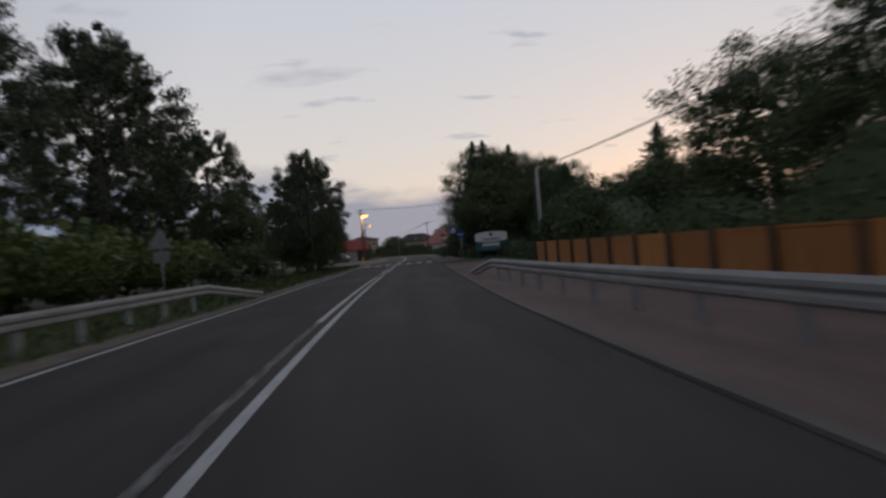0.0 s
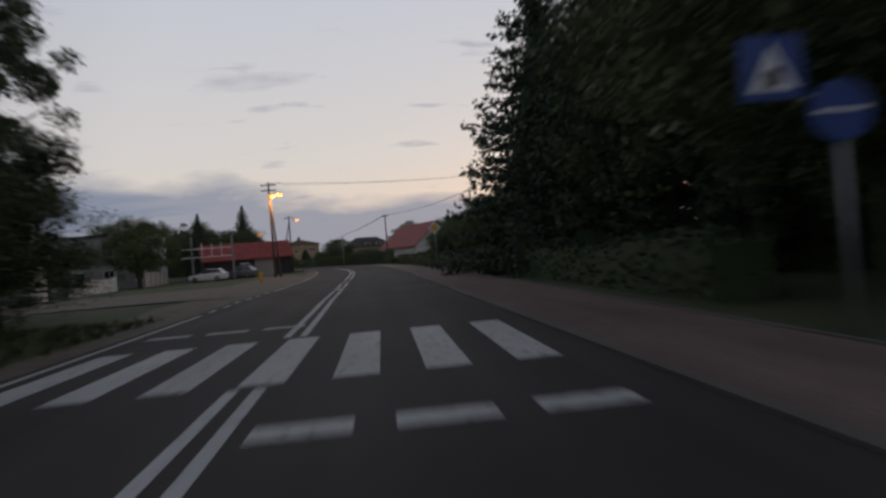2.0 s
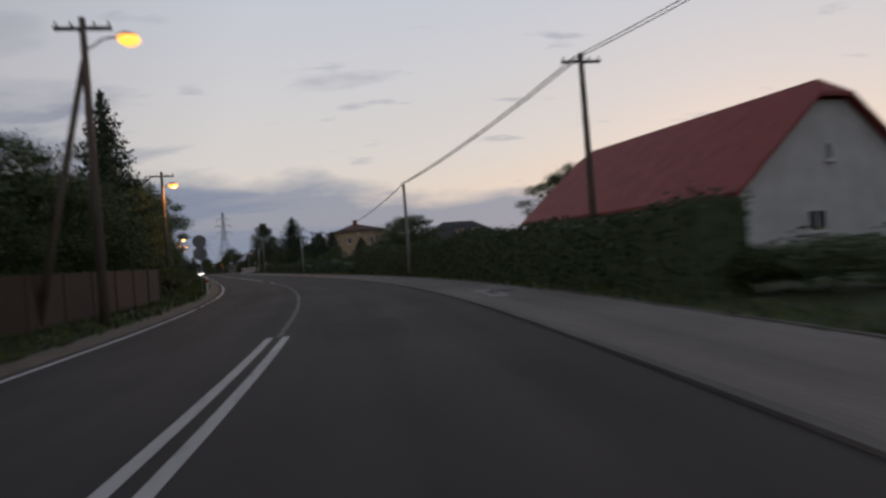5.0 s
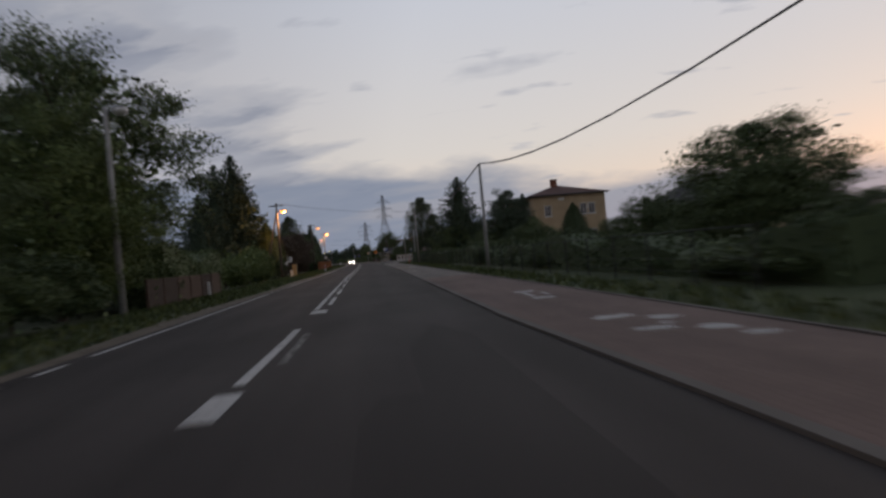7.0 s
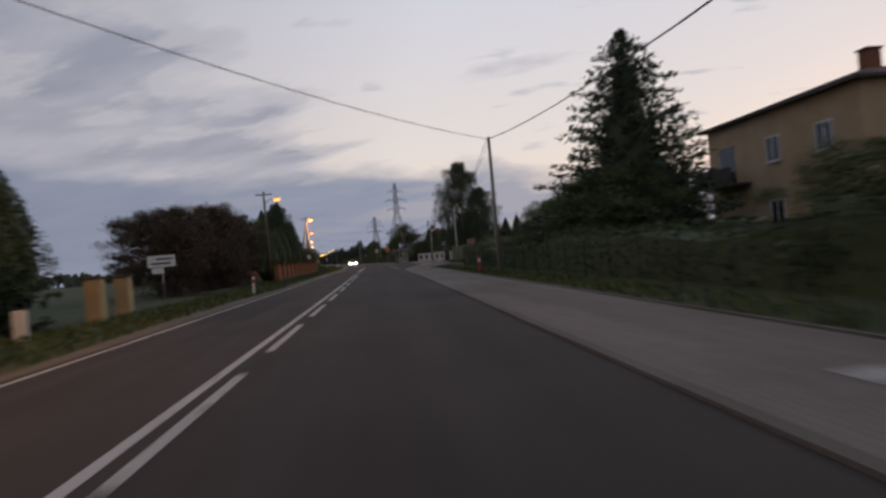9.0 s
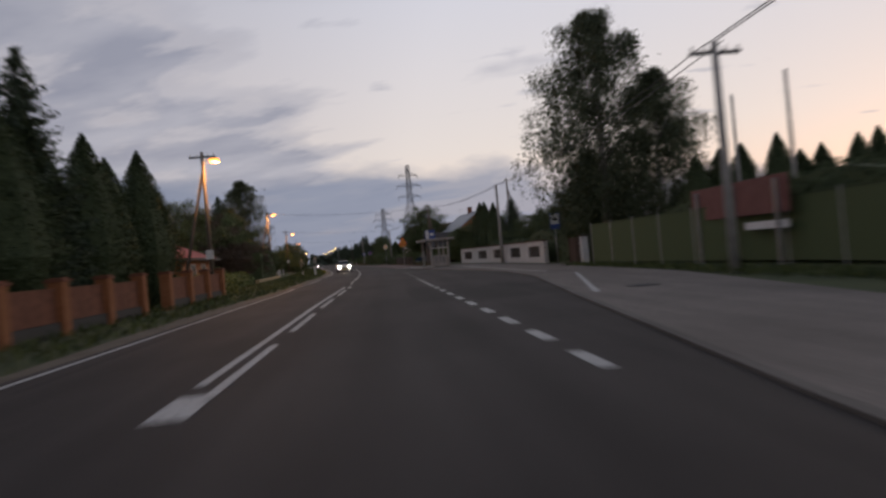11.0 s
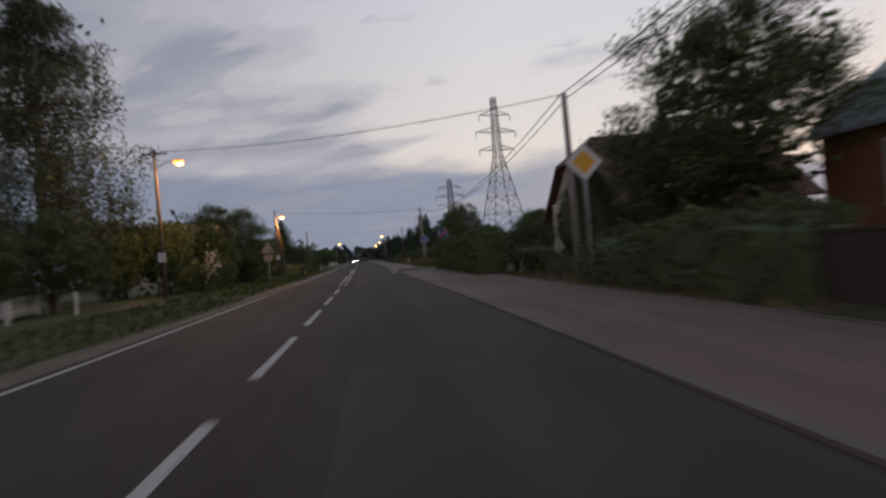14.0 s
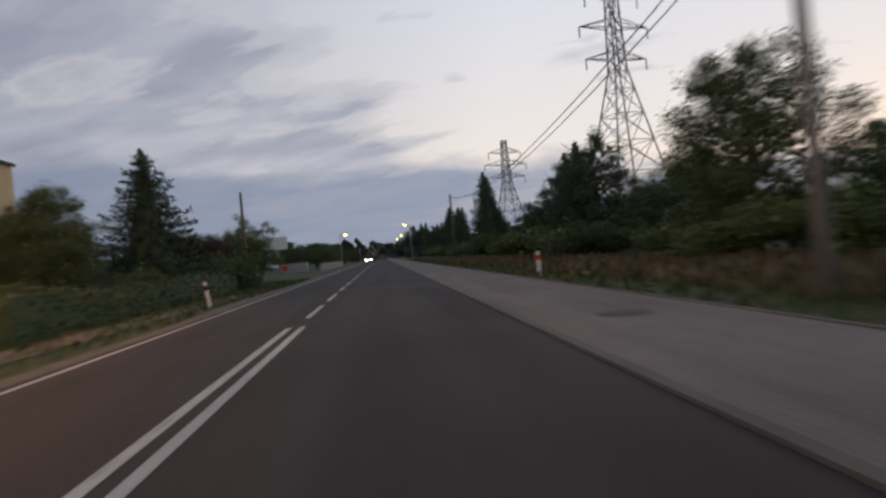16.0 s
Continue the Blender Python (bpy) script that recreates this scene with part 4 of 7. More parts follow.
def plank_fence(s0, s1, off, h, mat, label, panel=2.2, post_h=None, board=0.14, gap=0.02, pillar=0.10, pillar_mat=None, base=0.0, name="fence"):
    """Posts with upright boards between two rails."""
    f = off if callable(off) else (lambda s: off)
    g = thing(name, Matrix(), label, "fence")
    n = max(1, int(round((s1 - s0) / panel)))
    bm = box(B(), -pillar / 2, pillar / 2, -pillar / 2, pillar / 2, -0.2, post_h or h + 0.05, 0.008)
    post0 = part("post", bm, pillar_mat or mat, g)
    post0.matrix_basis = spot(s0, f(s0))
    k = int((panel - pillar) / (board + gap))
    pitch = (panel - pillar) / k
    if gap <= 0.03:                          # boards butted on a shared backing, joints recessed
        front = []
        for i in range(k):
            y = pillar / 2 + (i + 0.5) * pitch
            front += [(0.0, y - pitch / 2), (-0.014, y - pitch / 2 + 0.012), (-0.014, y + pitch / 2 - 0.012)]
        front.append((0.0, panel - pillar / 2))
        ring = front + [(0.014, panel - pillar / 2), (0.014, pillar / 2)]
        bm = B()
        lo_v = [bm.verts.new((x, y, 0.06 + base)) for x, y in ring]
        hi_v = [bm.verts.new((x, y, h)) for x, y in ring]
        bm.faces.new(lo_v)
        bm.faces.new(list(reversed(hi_v)))
        for i in range(len(ring)):
            j = (i + 1) % len(ring)
            bm.faces.new((lo_v[i], hi_v[i], hi_v[j], lo_v[j]))
        box(bm, -0.03, 0.03, pillar / 2, panel - pillar / 2, h - 0.004, h + 0.04)
    else:
        bm = B()
        for i in range(k):
            y = pillar / 2 + (i + 0.5) * pitch
            box(bm, -0.012, 0.012, y - board / 2, y + board / 2, 0.06 + base, h - 0.015 * (i % 2))
        for z in (0.25 + base, h - 0.2):
            box(bm, 0.004, 0.055, pillar / 2, panel - pillar / 2, z, z + 0.08)
    boards0 = part("panel", bm, mat, g)
    if gap > 0.03:
        tagged(boards0, kind="stuff")
    p0, p1 = at(s0, f(s0)), at(s0 + (s1 - s0) / n, f(s0 + (s1 - s0) / n))
    for i in range(n + 1):
        s = s0 + (s1 - s0) * i / n
        a = at(s, f(s))
        if i:
            q = post0.copy()
            scene.collection.objects.link(q)
            q.matrix_basis = spot(s, f(s))
        if i < n:
            t = s0 + (s1 - s0) * (i + 1) / n
            b = at(t, f(t))
            v = b - a
            m = Matrix.Translation(a) @ Matrix.Rotation(math.atan2(-v.x, v.y), 4, "Z") @ Matrix.Diagonal((1, v.length / panel, 1, 1))
            if i:
                q = boards0.copy()
                scene.collection.objects.link(q)
            else:
                q = boards0
            q.matrix_basis = m
    return g


def utility_pole(s, d, h, label, mat="concrete", arms=1, strut=0, r=0.15, turn=0, box_on=False):
    g = thing("utility_pole", spot(s, d, -0.06, turn), label, "pole")
    part("mast", rod(B(), (0, 0, -0.3), (0, 0, h), r, r * 0.62, 10), M[mat], g, smooth=True)
    for i in range(arms):
        z = h - 0.35 - i * 0.55
        bm = box(B(), -0.75, 0.75, -0.05, 0.05, z, z + 0.09)
        arm = part("crossarm", bm, M["dark_metal"], g)
        for x in (-0.68, -0.3, 0.3, 0.68):
            part("insulator", rod(B(), (x, 0, z + 0.09), (x, 0, z + 0.24), 0.045, 0.03, 8), M["white_wall"], arm)
    if strut:
        part("strut", rod(B(), (strut, 0.05, -0.3), (0.05 * (1 if strut > 0 else -1), 0.02, h * 0.86), r * 0.8, r * 0.6, 8), M[mat], g, smooth=True)
    if box_on:
        part("transformer_box", box(B(), -0.32, -0.1, -0.14, 0.14, h - 1.5, h - 1.0, 0.02), M["sign_back"], g)
    return g


def street_lamp(s, d, h, label, lit=True, arm=1.3, drop=0.8, mat="pole_wood", arms=1, strut=0, power=60.0, plaque=False, heads=1):
    g = utility_pole(s, d, h, label, mat, arms, strut, 0.14)
    g.name = "street_lamp"
    g["category"] = "street lamp"
    for i in range(heads):
        dx = arm if i == 0 else arm * 0.05
        z = h - drop - 0.15 * i
        y = 0.0 if i == 0 else -0.5
        bm = rod(B(), (0, 0, z - 0.35), (dx * 0.55, y, z), 0.03, 0.03, 6)
        rod(bm, (dx * 0.55, y, z), (dx, y, z + 0.05), 0.03, 0.03, 6)
        bracket = part("bracket", bm, M["dark_metal"], g)
        bm = ball(B(), (dx + 0.25, y, z + 0.06), 0.30, 0.36, 12)
        head = part("lamp_head", bm, M["sign_back"], g, smooth=True)
        bm = ball(B(), (dx + 0.27, y, z - 0.015), 0.31, 0.6, 12)
        part("lamp_glass", bm, M[("sodium_far" if s > 600 else "sodium") if lit else "lamp_off"], head, "glowing orange sodium lamp glass" if lit else "unlit lamp glass", smooth=True)
        if lit and power:
            lamp = new("sodium_light", bpy.data.lights.new("sodium_light", "POINT"))
            lamp.data.energy, lamp.data.color, lamp.data.shadow_soft_size = power * 2.8, (1.0, 0.45, 0.11), 0.2
            lamp.matrix_world = g.matrix_basis @ Matrix.Translation((dx + 0.42, y, z - 0.45))
    if plaque:
        part("plaque", box(B(), -0.22, 0.22, -0.18, -0.15, 2.2, 2.75), M["sign_white"], g)
    return g


def wires(points, sag, label, lines=2, spread=0.35, r=0.017, lift=0.0):
    """Cables slung between the given tops."""
    for k in range(lines):
        o = (k - (lines - 1) / 2) * spread
        cu = bpy.data.curves.new("overhead_wire", "CURVE")
        cu.dimensions, cu.bevel_depth, cu.bevel_resolution = "3D", r, 1
        pts = []
        for a, b in zip(points, points[1:]):
            a, b = Vector(a), Vector(b)
            v = (b - a).normalized()
            side = Vector((v.y, -v.x, 0)) * o
            for i in range(13):
                u = i / 12
                p = a.lerp(b, u) + side
                p.z += lift - 4 * sag * u * (1 - u) + 0.05 * k
                pts.append(p)
        sp = cu.splines.new("POLY")
        sp.points.add(len(pts) - 1)
        for q, p in zip(sp.points, pts):
            q.co = (*p, 1)
        cu.materials.append(M["wire"])
        tagged(new("overhead_wire", cu), label, "cable", "overhead wires")


def top(s, d, z):
    return tuple(at(s, d, z))


def disc(bm, c, r, y0, y1, n=24):
    return slab(bm, [(c[0] + r * math.cos(2 * math.pi * i / n), c[1] + r * math.sin(2 * math.pi * i / n)) for i in range(n)], y0, y1)


def sign_post(name, s, d, h, label, turn=0, r=0.032, mat="steel"):
    g = thing(name, spot(s, d, -0.06, turn), label, "road sign")
    part("post", rod(B(), (0, 0, -0.2), (0, 0, h), r, r, 8), M[mat], g, smooth=True)
    return g


def plate(g, name, outline, mat, label="", y=-0.045, thick=0.012, face=None, fname="face", fmat="sign_white"):
    p = part(name, slab(B(), outline, y, y + thick), M[mat], g, label)
    return p


def rect(x0, x1, z0, z1):
    return [(x0, z0), (x1, z0), (x1, z1), (x0, z1)]


def round_outline(cx, cz, r, n=24):
    return [(cx + r * math.cos(2 * math.pi * i / n), cz + r * math.sin(2 * math.pi * i / n)) for i in range(n)]


def diamond_sign(s, d, z, label):
    g = sign_post("priority_sign", s, d, z + 0.3, label, 4)
    r = 0.50
    plate(g, "white_plate", [(0, z - r), (r, z), (0, z + r), (-r, z)], "sign_white")
    plate(g, "yellow_plate", [(0, z - r * 0.64), (r * 0.64, z), (0, z + r * 0.64), (-r * 0.64, z)], "sign_yellow", y=-0.052, thick=0.006)
    plate(g, "back_plate", [(0, z - r), (r, z), (0, z + r), (-r, z)], "sign_back", y=-0.032, thick=0.004)
    return g


def warning_sign(s, d, z, label):
    g = sign_post("warning_sign", s, d, z + 0.2, label, 3)
    g_r = 0.62
    plate(g, "red_plate", [(-g_r, z - 0.36), (g_r, z - 0.36), (0, z + 0.70)], "sign_red")
    plate(g, "yellow_plate", [(-g_r * 0.78, z - 0.27), (g_r * 0.78, z - 0.27), (0, z + 0.52)], "sign_orange", y=-0.052, thick=0.006)
    bm = slab(B(), rect(-0.05, 0.05, z - 0.18, z + 0.10), -0.058, -0.053)
    slab(bm, [(-0.05, z + 0.05), (0.10, z + 0.05), (0.10, z + 0.0), (0.20, z + 0.08), (0.10, z + 0.16), (0.10, z + 0.11), (-0.05, z + 0.11)], -0.059, -0.0535)
    part("bend_arrow", bm, M["black"], g)
    plate(g, "lower_plate", rect(-0.40, 0.40, z - 0.66, z - 0.42), "sign_orange")
    plate(g, "text_bar", rect(-0.28, 0.28, z - 0.57, z - 0.51), "black", y=-0.05, thick=0.004)
    return g


def back_triangle(s, d, z, label):
    g = sign_post("road_sign", s, d, z + 0.1, label, 0)
    plate(g, "triangle_back", [(-0.46, z - 0.30), (0.46, z - 0.30), (0, z + 0.52)], "sign_back")
    plate(g, "lower_back", rect(-0.30, 0.30, z - 0.85, z - 0.42), "sign_back")
    return g


def round_blue_sign(s, d, z, label, struck=False, r=0.42):
    g = sign_post("path_sign", s, d, z + 0.3, label, 2)
    plate(g, "white_rim", round_outline(0, z, r), "sign_white")
    plate(g, "blue_face", round_outline(0, z, r * 0.94), "blue", y=-0.050, thick=0.005)
    plate(g, "divider", rect(-r * 0.8, r * 0.8, z - 0.02, z + 0.02), "sign_white", y=-0.056, thick=0.005)
    if struck:
        u = r * 0.66
        plate(g, "red_bar", [(-u - 0.04, z - u + 0.04), (-u + 0.04, z - u - 0.04), (u + 0.04, z + u - 0.04), (u - 0.04, z + u + 0.04)], "sign_red", y=-0.062, thick=0.005)
    else:
        bm = disc(B(), (-0.09, z - 0.16), 0.07, -0.060, -0.056, 12)
        disc(bm, (0.10, z - 0.16), 0.07, -0.060, -0.056, 12)
        slab(bm, rect(-0.03, 0.03, z + 0.08, z + 0.27), -0.060, -0.056)
        part("symbol", bm, M["sign_white"], g)
    return g


def marker_post(s, d, h, label, mats=("white_paint", "sign_red"), w=0.12, lean=0.0):
    g = thing("marker_post", spot(s, d, -0.06, 0) @ Matrix.Rotation(radians(lean), 4, "Y"), label, "marker post")
    part("post", box(B(), -w / 2, w / 2, -0.05, 0.05, -0.2, h, 0.015), M[mats[0]], g)
    if mats[1]:
        part("band", box(B(), -w / 2 - 0.004, w / 2 + 0.004, -0.054, 0.054, h * 0.66, h * 0.86), M[mats[1]], g)
    return g


def window(body, x, z, w, h, y, mat="frame", two=True):
    """A framed window on the -y face of a wall, with sill and panes."""
    bm = B()
    t = 0.07
    for a in (rect(x - w / 2, x + w / 2, z, z + t), rect(x - w / 2, x + w / 2, z + h - t, z + h), rect(x - w / 2, x - w / 2 + t, z + t, z + h - t),
              rect(x + w / 2 - t, x + w / 2, z + t, z + h - t)):
        slab(bm, a, y - 0.05, y + 0.01)
    if two:
        slab(bm, rect(x - 0.03, x + 0.03, z + t, z + h - t), y - 0.045, y + 0.01)
    win = part("window", bm, M[mat], body)
    part("pane", slab(B(), rect(x - w / 2 + t, x + w / 2 - t, z + t, z + h - t), y - 0.016, y - 0.006), M["glass"], win)
    part("sill", box(B(), x - w / 2 - 0.06, x + w / 2 + 0.06, y - 0.14, y + 0.01, z - 0.06, z - 0.002), M["frame"], win)
    return win


def gabled_house(name, m, wx, wy, eave, ridge, wall, roof, label, over=0.35, axis="y", chimney=None, clip=0.0, gable=None):
    """Walls wx by wy metres on the base, a ridge along axis; x and y run from the corner nearest the road's start."""
    g = thing(name, m, label, "house")
    bm = box(B(), 0, wx, 0, wy, -0.3, eave)
    body = part("wall_shell", bm, M[wall], g)
    if axis == "y":
        a, b, L_, half = Vector((1, 0, 0)), Vector((0, 1, 0)), wy, wx / 2
    else:
        a, b, L_, half = Vector((0, 1, 0)), Vector((1, 0, 0)), wx, wy / 2
    up = Vector((0, 0, 1))
    for name_, v in (("gable", 0.0), ("gable", L_)):
        bm = B()
        inward = 0.18 if v == 0 else -0.18
        pts = [a * 0 + up * eave, a * 2 * half + up * eave, a * (half + half * clip) + up * (ridge - (ridge - eave) * clip - 0.05), a * (half - half * clip) + up * (ridge - (ridge - eave) * clip - 0.05)]
        if clip == 0:
            pts = pts[:3]
        f0 = [bm.verts.new(p + b * (v + inward * 0)) for p in pts]
        f1 = [bm.verts.new(p + b * (v + inward)) for p in pts]
        bm.faces.new(f0)
        bm.faces.new(list(reversed(f1)))
        for i in range(len(pts)):
            j = (i + 1) % len(pts)
            bm.faces.new((f0[i], f1[i], f1[j], f0[j]))
        part(name_, bm, M[gable or wall], g)
    slope = (ridge - eave) / half
    for side in (0, 1):
        bm = B()
        lo = -over if side == 0 else 2 * half + over
        z_lo = eave - over * slope
        hip = clip * half
        outer = [a * lo + b * -over + up * z_lo, a * lo + b * (L_ + over) + up * z_lo]
        if clip:
            x_c = half - hip if side == 0 else half + hip
            z_c = ridge - hip * slope
            ring = [outer[0], a * x_c + b * -over + up * z_c, a * half + b * (hip - over) + up * ridge, a * half + b * (L_ - hip + over) + up * ridge, a * x_c + b * (L_ + over) + up * z_c, outer[1]]
        else:
            ring = [outer[0], a * half + b * -over + up * ridge, a * half + b * (L_ + over) + up * ridge, outer[1]]
        lo_v = [bm.verts.new(p) for p in ring]
        hi_v = [bm.verts.new(p + up * 0.14) for p in ring]
        bm.faces.new(lo_v)
        bm.faces.new(list(reversed(hi_v)))
        for i in range(len(ring)):
            j = (i + 1) % len(ring)
            bm.faces.new((lo_v[i], hi_v[i], hi_v[j], lo_v[j]))
        part("roof_slope", bm, M[roof], g)
    if clip:
        hip = clip * half
        z_c = ridge - hip * slope
        for v, sgn in ((-over, 1), (L_ + over, -1)):
            bm = B()
            ring = [a * (half - hip) + b * v + up * z_c, a * (half + hip) + b * v + up * z_c, a * half + b * (v + sgn * hip) + up * ridge]
            lo_v = [bm.verts.new(p) for p in ring]
            hi_v = [bm.verts.new(p + up * 0.15) for p in ring]
            bm.faces.new(lo_v)
            bm.faces.new(list(reversed(hi_v)))
            for i in range(3):
                bm.faces.new((lo_v[i], hi_v[i], hi_v[(i + 1) % 3], lo_v[(i + 1) % 3]))
            part("roof_hip", bm, M[roof], g)
    if chimney:
        cx, cy, cz = chimney
        ch = part("chimney", box(B(), cx - 0.35, cx + 0.35, cy - 0.3, cy + 0.3, eave, cz, 0.02), M["brick"], g)
        part("chimney_cap", box(B(), cx - 0.42, cx + 0.42, cy - 0.37, cy + 0.37, cz, cz + 0.1), M["kerb"], ch)
    return g, body


def hip_house(name, m, wx, wy, eave, peak, wall, roof, label, over=0.5, chimney=None):
    g = thing(name, m, label, "house")
    body = part("wall_shell", box(B(), 0, wx, 0, wy, -0.3, eave), M[wall], g)
    bm = B()
    k = min(wx, wy) / 2
    z0 = eave - 0.08
    ring = [bm.verts.new(p) for p in ((-over, -over, z0), (wx + over, -over, z0), (wx + over, wy + over, z0), (-over, wy + over, z0))]
    if wy >= wx:
        r0, r1 = bm.verts.new((wx / 2, k, peak)), bm.verts.new((wx / 2, wy - k + 0.01, peak))
        fs = ((ring[0], ring[1], r0), (ring[1], ring[2], r1, r0), (ring[2], ring[3], r1), (ring[3], ring[0], r0, r1))
    else:
        r0, r1 = bm.verts.new((k, wy / 2, peak)), bm.verts.new((wx - k, wy / 2, peak))
        fs = ((ring[0], ring[1], r1, r0), (ring[1], ring[2], r1), (ring[2], ring[3], r0, r1), (ring[3], ring[0], r0))
    for f in fs:
        bm.faces.new(f)
    bm.faces.new(list(reversed(ring)))
    part("roof", bm, M[roof], g)
    part("fascia", box(box(box(box(B(), -over, wx + over, -over - 0.03, -over, z0 - 0.12, z0 + 0.05), -over, wx + over, wy + over, wy + over + 0.03, z0 - 0.12, z0 + 0.05),
         -over - 0.03, -over, -over, wy + over, z0 - 0.12, z0 + 0.05), wx + over, wx + over + 0.03, -over, wy + over, z0 - 0.12, z0 + 0.05), M["roof_dark"], g)
    if chimney:
        cx, cy, cz = chimney
        ch = part("chimney", box(B(), cx - 0.4, cx + 0.4, cy - 0.35, cy + 0.35, eave, cz, 0.02), M["brick"], g)
        part("chimney_cap", box(B(), cx - 0.48, cx + 0.48, cy - 0.42, cy + 0.42, cz, cz + 0.1), M["kerb"], ch)
    return g, body


def turned(ob, deg, x=0.0, y=0.0):
    """Puts a part built on the -y face onto another face."""
    ob.matrix_basis = Matrix.Translation((x, y, 0)) @ Matrix.Rotation(radians(deg), 4, "Z")
    return ob


def car(name, m, paint, label, lights=False, van=False):
    g = thing(name, m, label, "car")
    l, w, h = (4.3, 1.76, 1.46) if not van else (4.6, 1.8, 1.85)
    sections = [(-0.50, 0.30, 0.62, 0.80), (-0.485, 0.26, 0.78, 0.90), (-0.30, 0.22, 0.90, 0.98), (-0.12, 0.20, 0.98, 1.0), (0.25, 0.20, 1.0, 1.0), (0.42, 0.22, 1.0, 0.98), (0.495, 0.30, 0.93, 0.90)]
    bm = B()
    rings = []
    for u, z0, zf, wf in sections:
        zt = 0.98 * zf * (h / 1.46) ** 0.5
        hw = w / 2 * wf
        rings.append([bm.verts.new((x, u * l, z)) for x, z in ((-hw * 0.94, z0), (hw * 0.94, z0), (hw, z0 + 0.25), (hw * 0.97, zt - 0.08), (hw * 0.88, zt), (-hw * 0.88, zt), (-hw * 0.97, zt - 0.08), (-hw, z0 + 0.25))])
    for a, b in zip(rings, rings[1:]):
        for i in range(8):
            bm.faces.new((a[i], a[(i + 1) % 8], b[(i + 1) % 8], b[i]))
    bm.faces.new(rings[0])
    bm.faces.new(list(reversed(rings[-1])))
    body = part("body", bm, M[paint], g, smooth=False)
    y0, y1, y2, y3 = (-0.20, -0.03, 0.33, 0.46) if not van else (-0.30, -0.16, 0.44, 0.48)
    base = 0.93 * (h / 1.46) ** 0.5
    bm = B()
    lo = [(-0.76, y0 * l), (0.76, y0 * l), (0.80, 0.1 * l), (0.74, y3 * l), (-0.74, y3 * l), (-0.80, 0.1 * l)]
    hi = [(-0.60, y1 * l), (0.60, y1 * l), (0.62, 0.12 * l), (0.58, y2 * l), (-0.58, y2 * l), (-0.62, 0.12 * l)]
    a = [bm.verts.new((x, y, base)) for x, y in lo]
    b = [bm.verts.new((x, y, h - 0.05)) for x, y in hi]
    for i in range(6):
        bm.faces.new((a[i], a[(i + 1) % 6], b[(i + 1) % 6], b[i]))
    part("cabin_glass", bm, M["glass"], g, "dark car windows")
    bm = B()
    a = [bm.verts.new((x * 1.01, y, h - 0.05)) for x, y in hi]
    b = [bm.verts.new((x * 0.9, y * 0.96, h)) for x, y in hi]
    for i in range(6):
        bm.faces.new((a[i], a[(i + 1) % 6], b[(i + 1) % 6], b[i]))
    bm.faces.new(b)
    part("roof", bm, M[paint], g)
    for x in (-w / 2 + 0.1, w / 2 - 0.1):
        for y in (-0.31 * l, 0.31 * l):
            wheel = part("wheel", rod(B(), (x - 0.1, y, 0.31), (x + 0.1, y, 0.31), 0.31, 0.31, 18), M["tyre"], g)
            part("rim", rod(B(), (x - 0.106, y, 0.31), (x + 0.106, y, 0.31), 0.19, 0.19, 12), M["sign_back"], wheel)
    for x in (-0.62, 0.62):
        bm = ball(B(), (x, -0.497 * l, 0.66), 0.14, 0.7, 10)
        part("headlight", bm, M["headlamp" if lights else "lamp_off"], g, "bright headlight" if lights else "clear headlight", smooth=True)
        part("tail_light", box(B(), x - 0.1, x + 0.1, 0.47 * l, 0.492 * l, 0.72, 0.9, 0.02), M["sign_red"], g)
        part("mirror", box(B(), x * 1.5 - 0.1, x * 1.5 + 0.1, -0.14 * l, -0.10 * l, 0.95, 1.08, 0.03), M[paint], g)
    part("grille", box(B(), -0.45, 0.45, -0.50 * l, -0.485 * l, 0.42, 0.58, 0.02), M["black"], g)
    if lights:
        part("number_plate", box(B(), -0.26, 0.26, -0.51 * l, -0.502 * l, 0.30, 0.41), M["plate"], g)
    return g


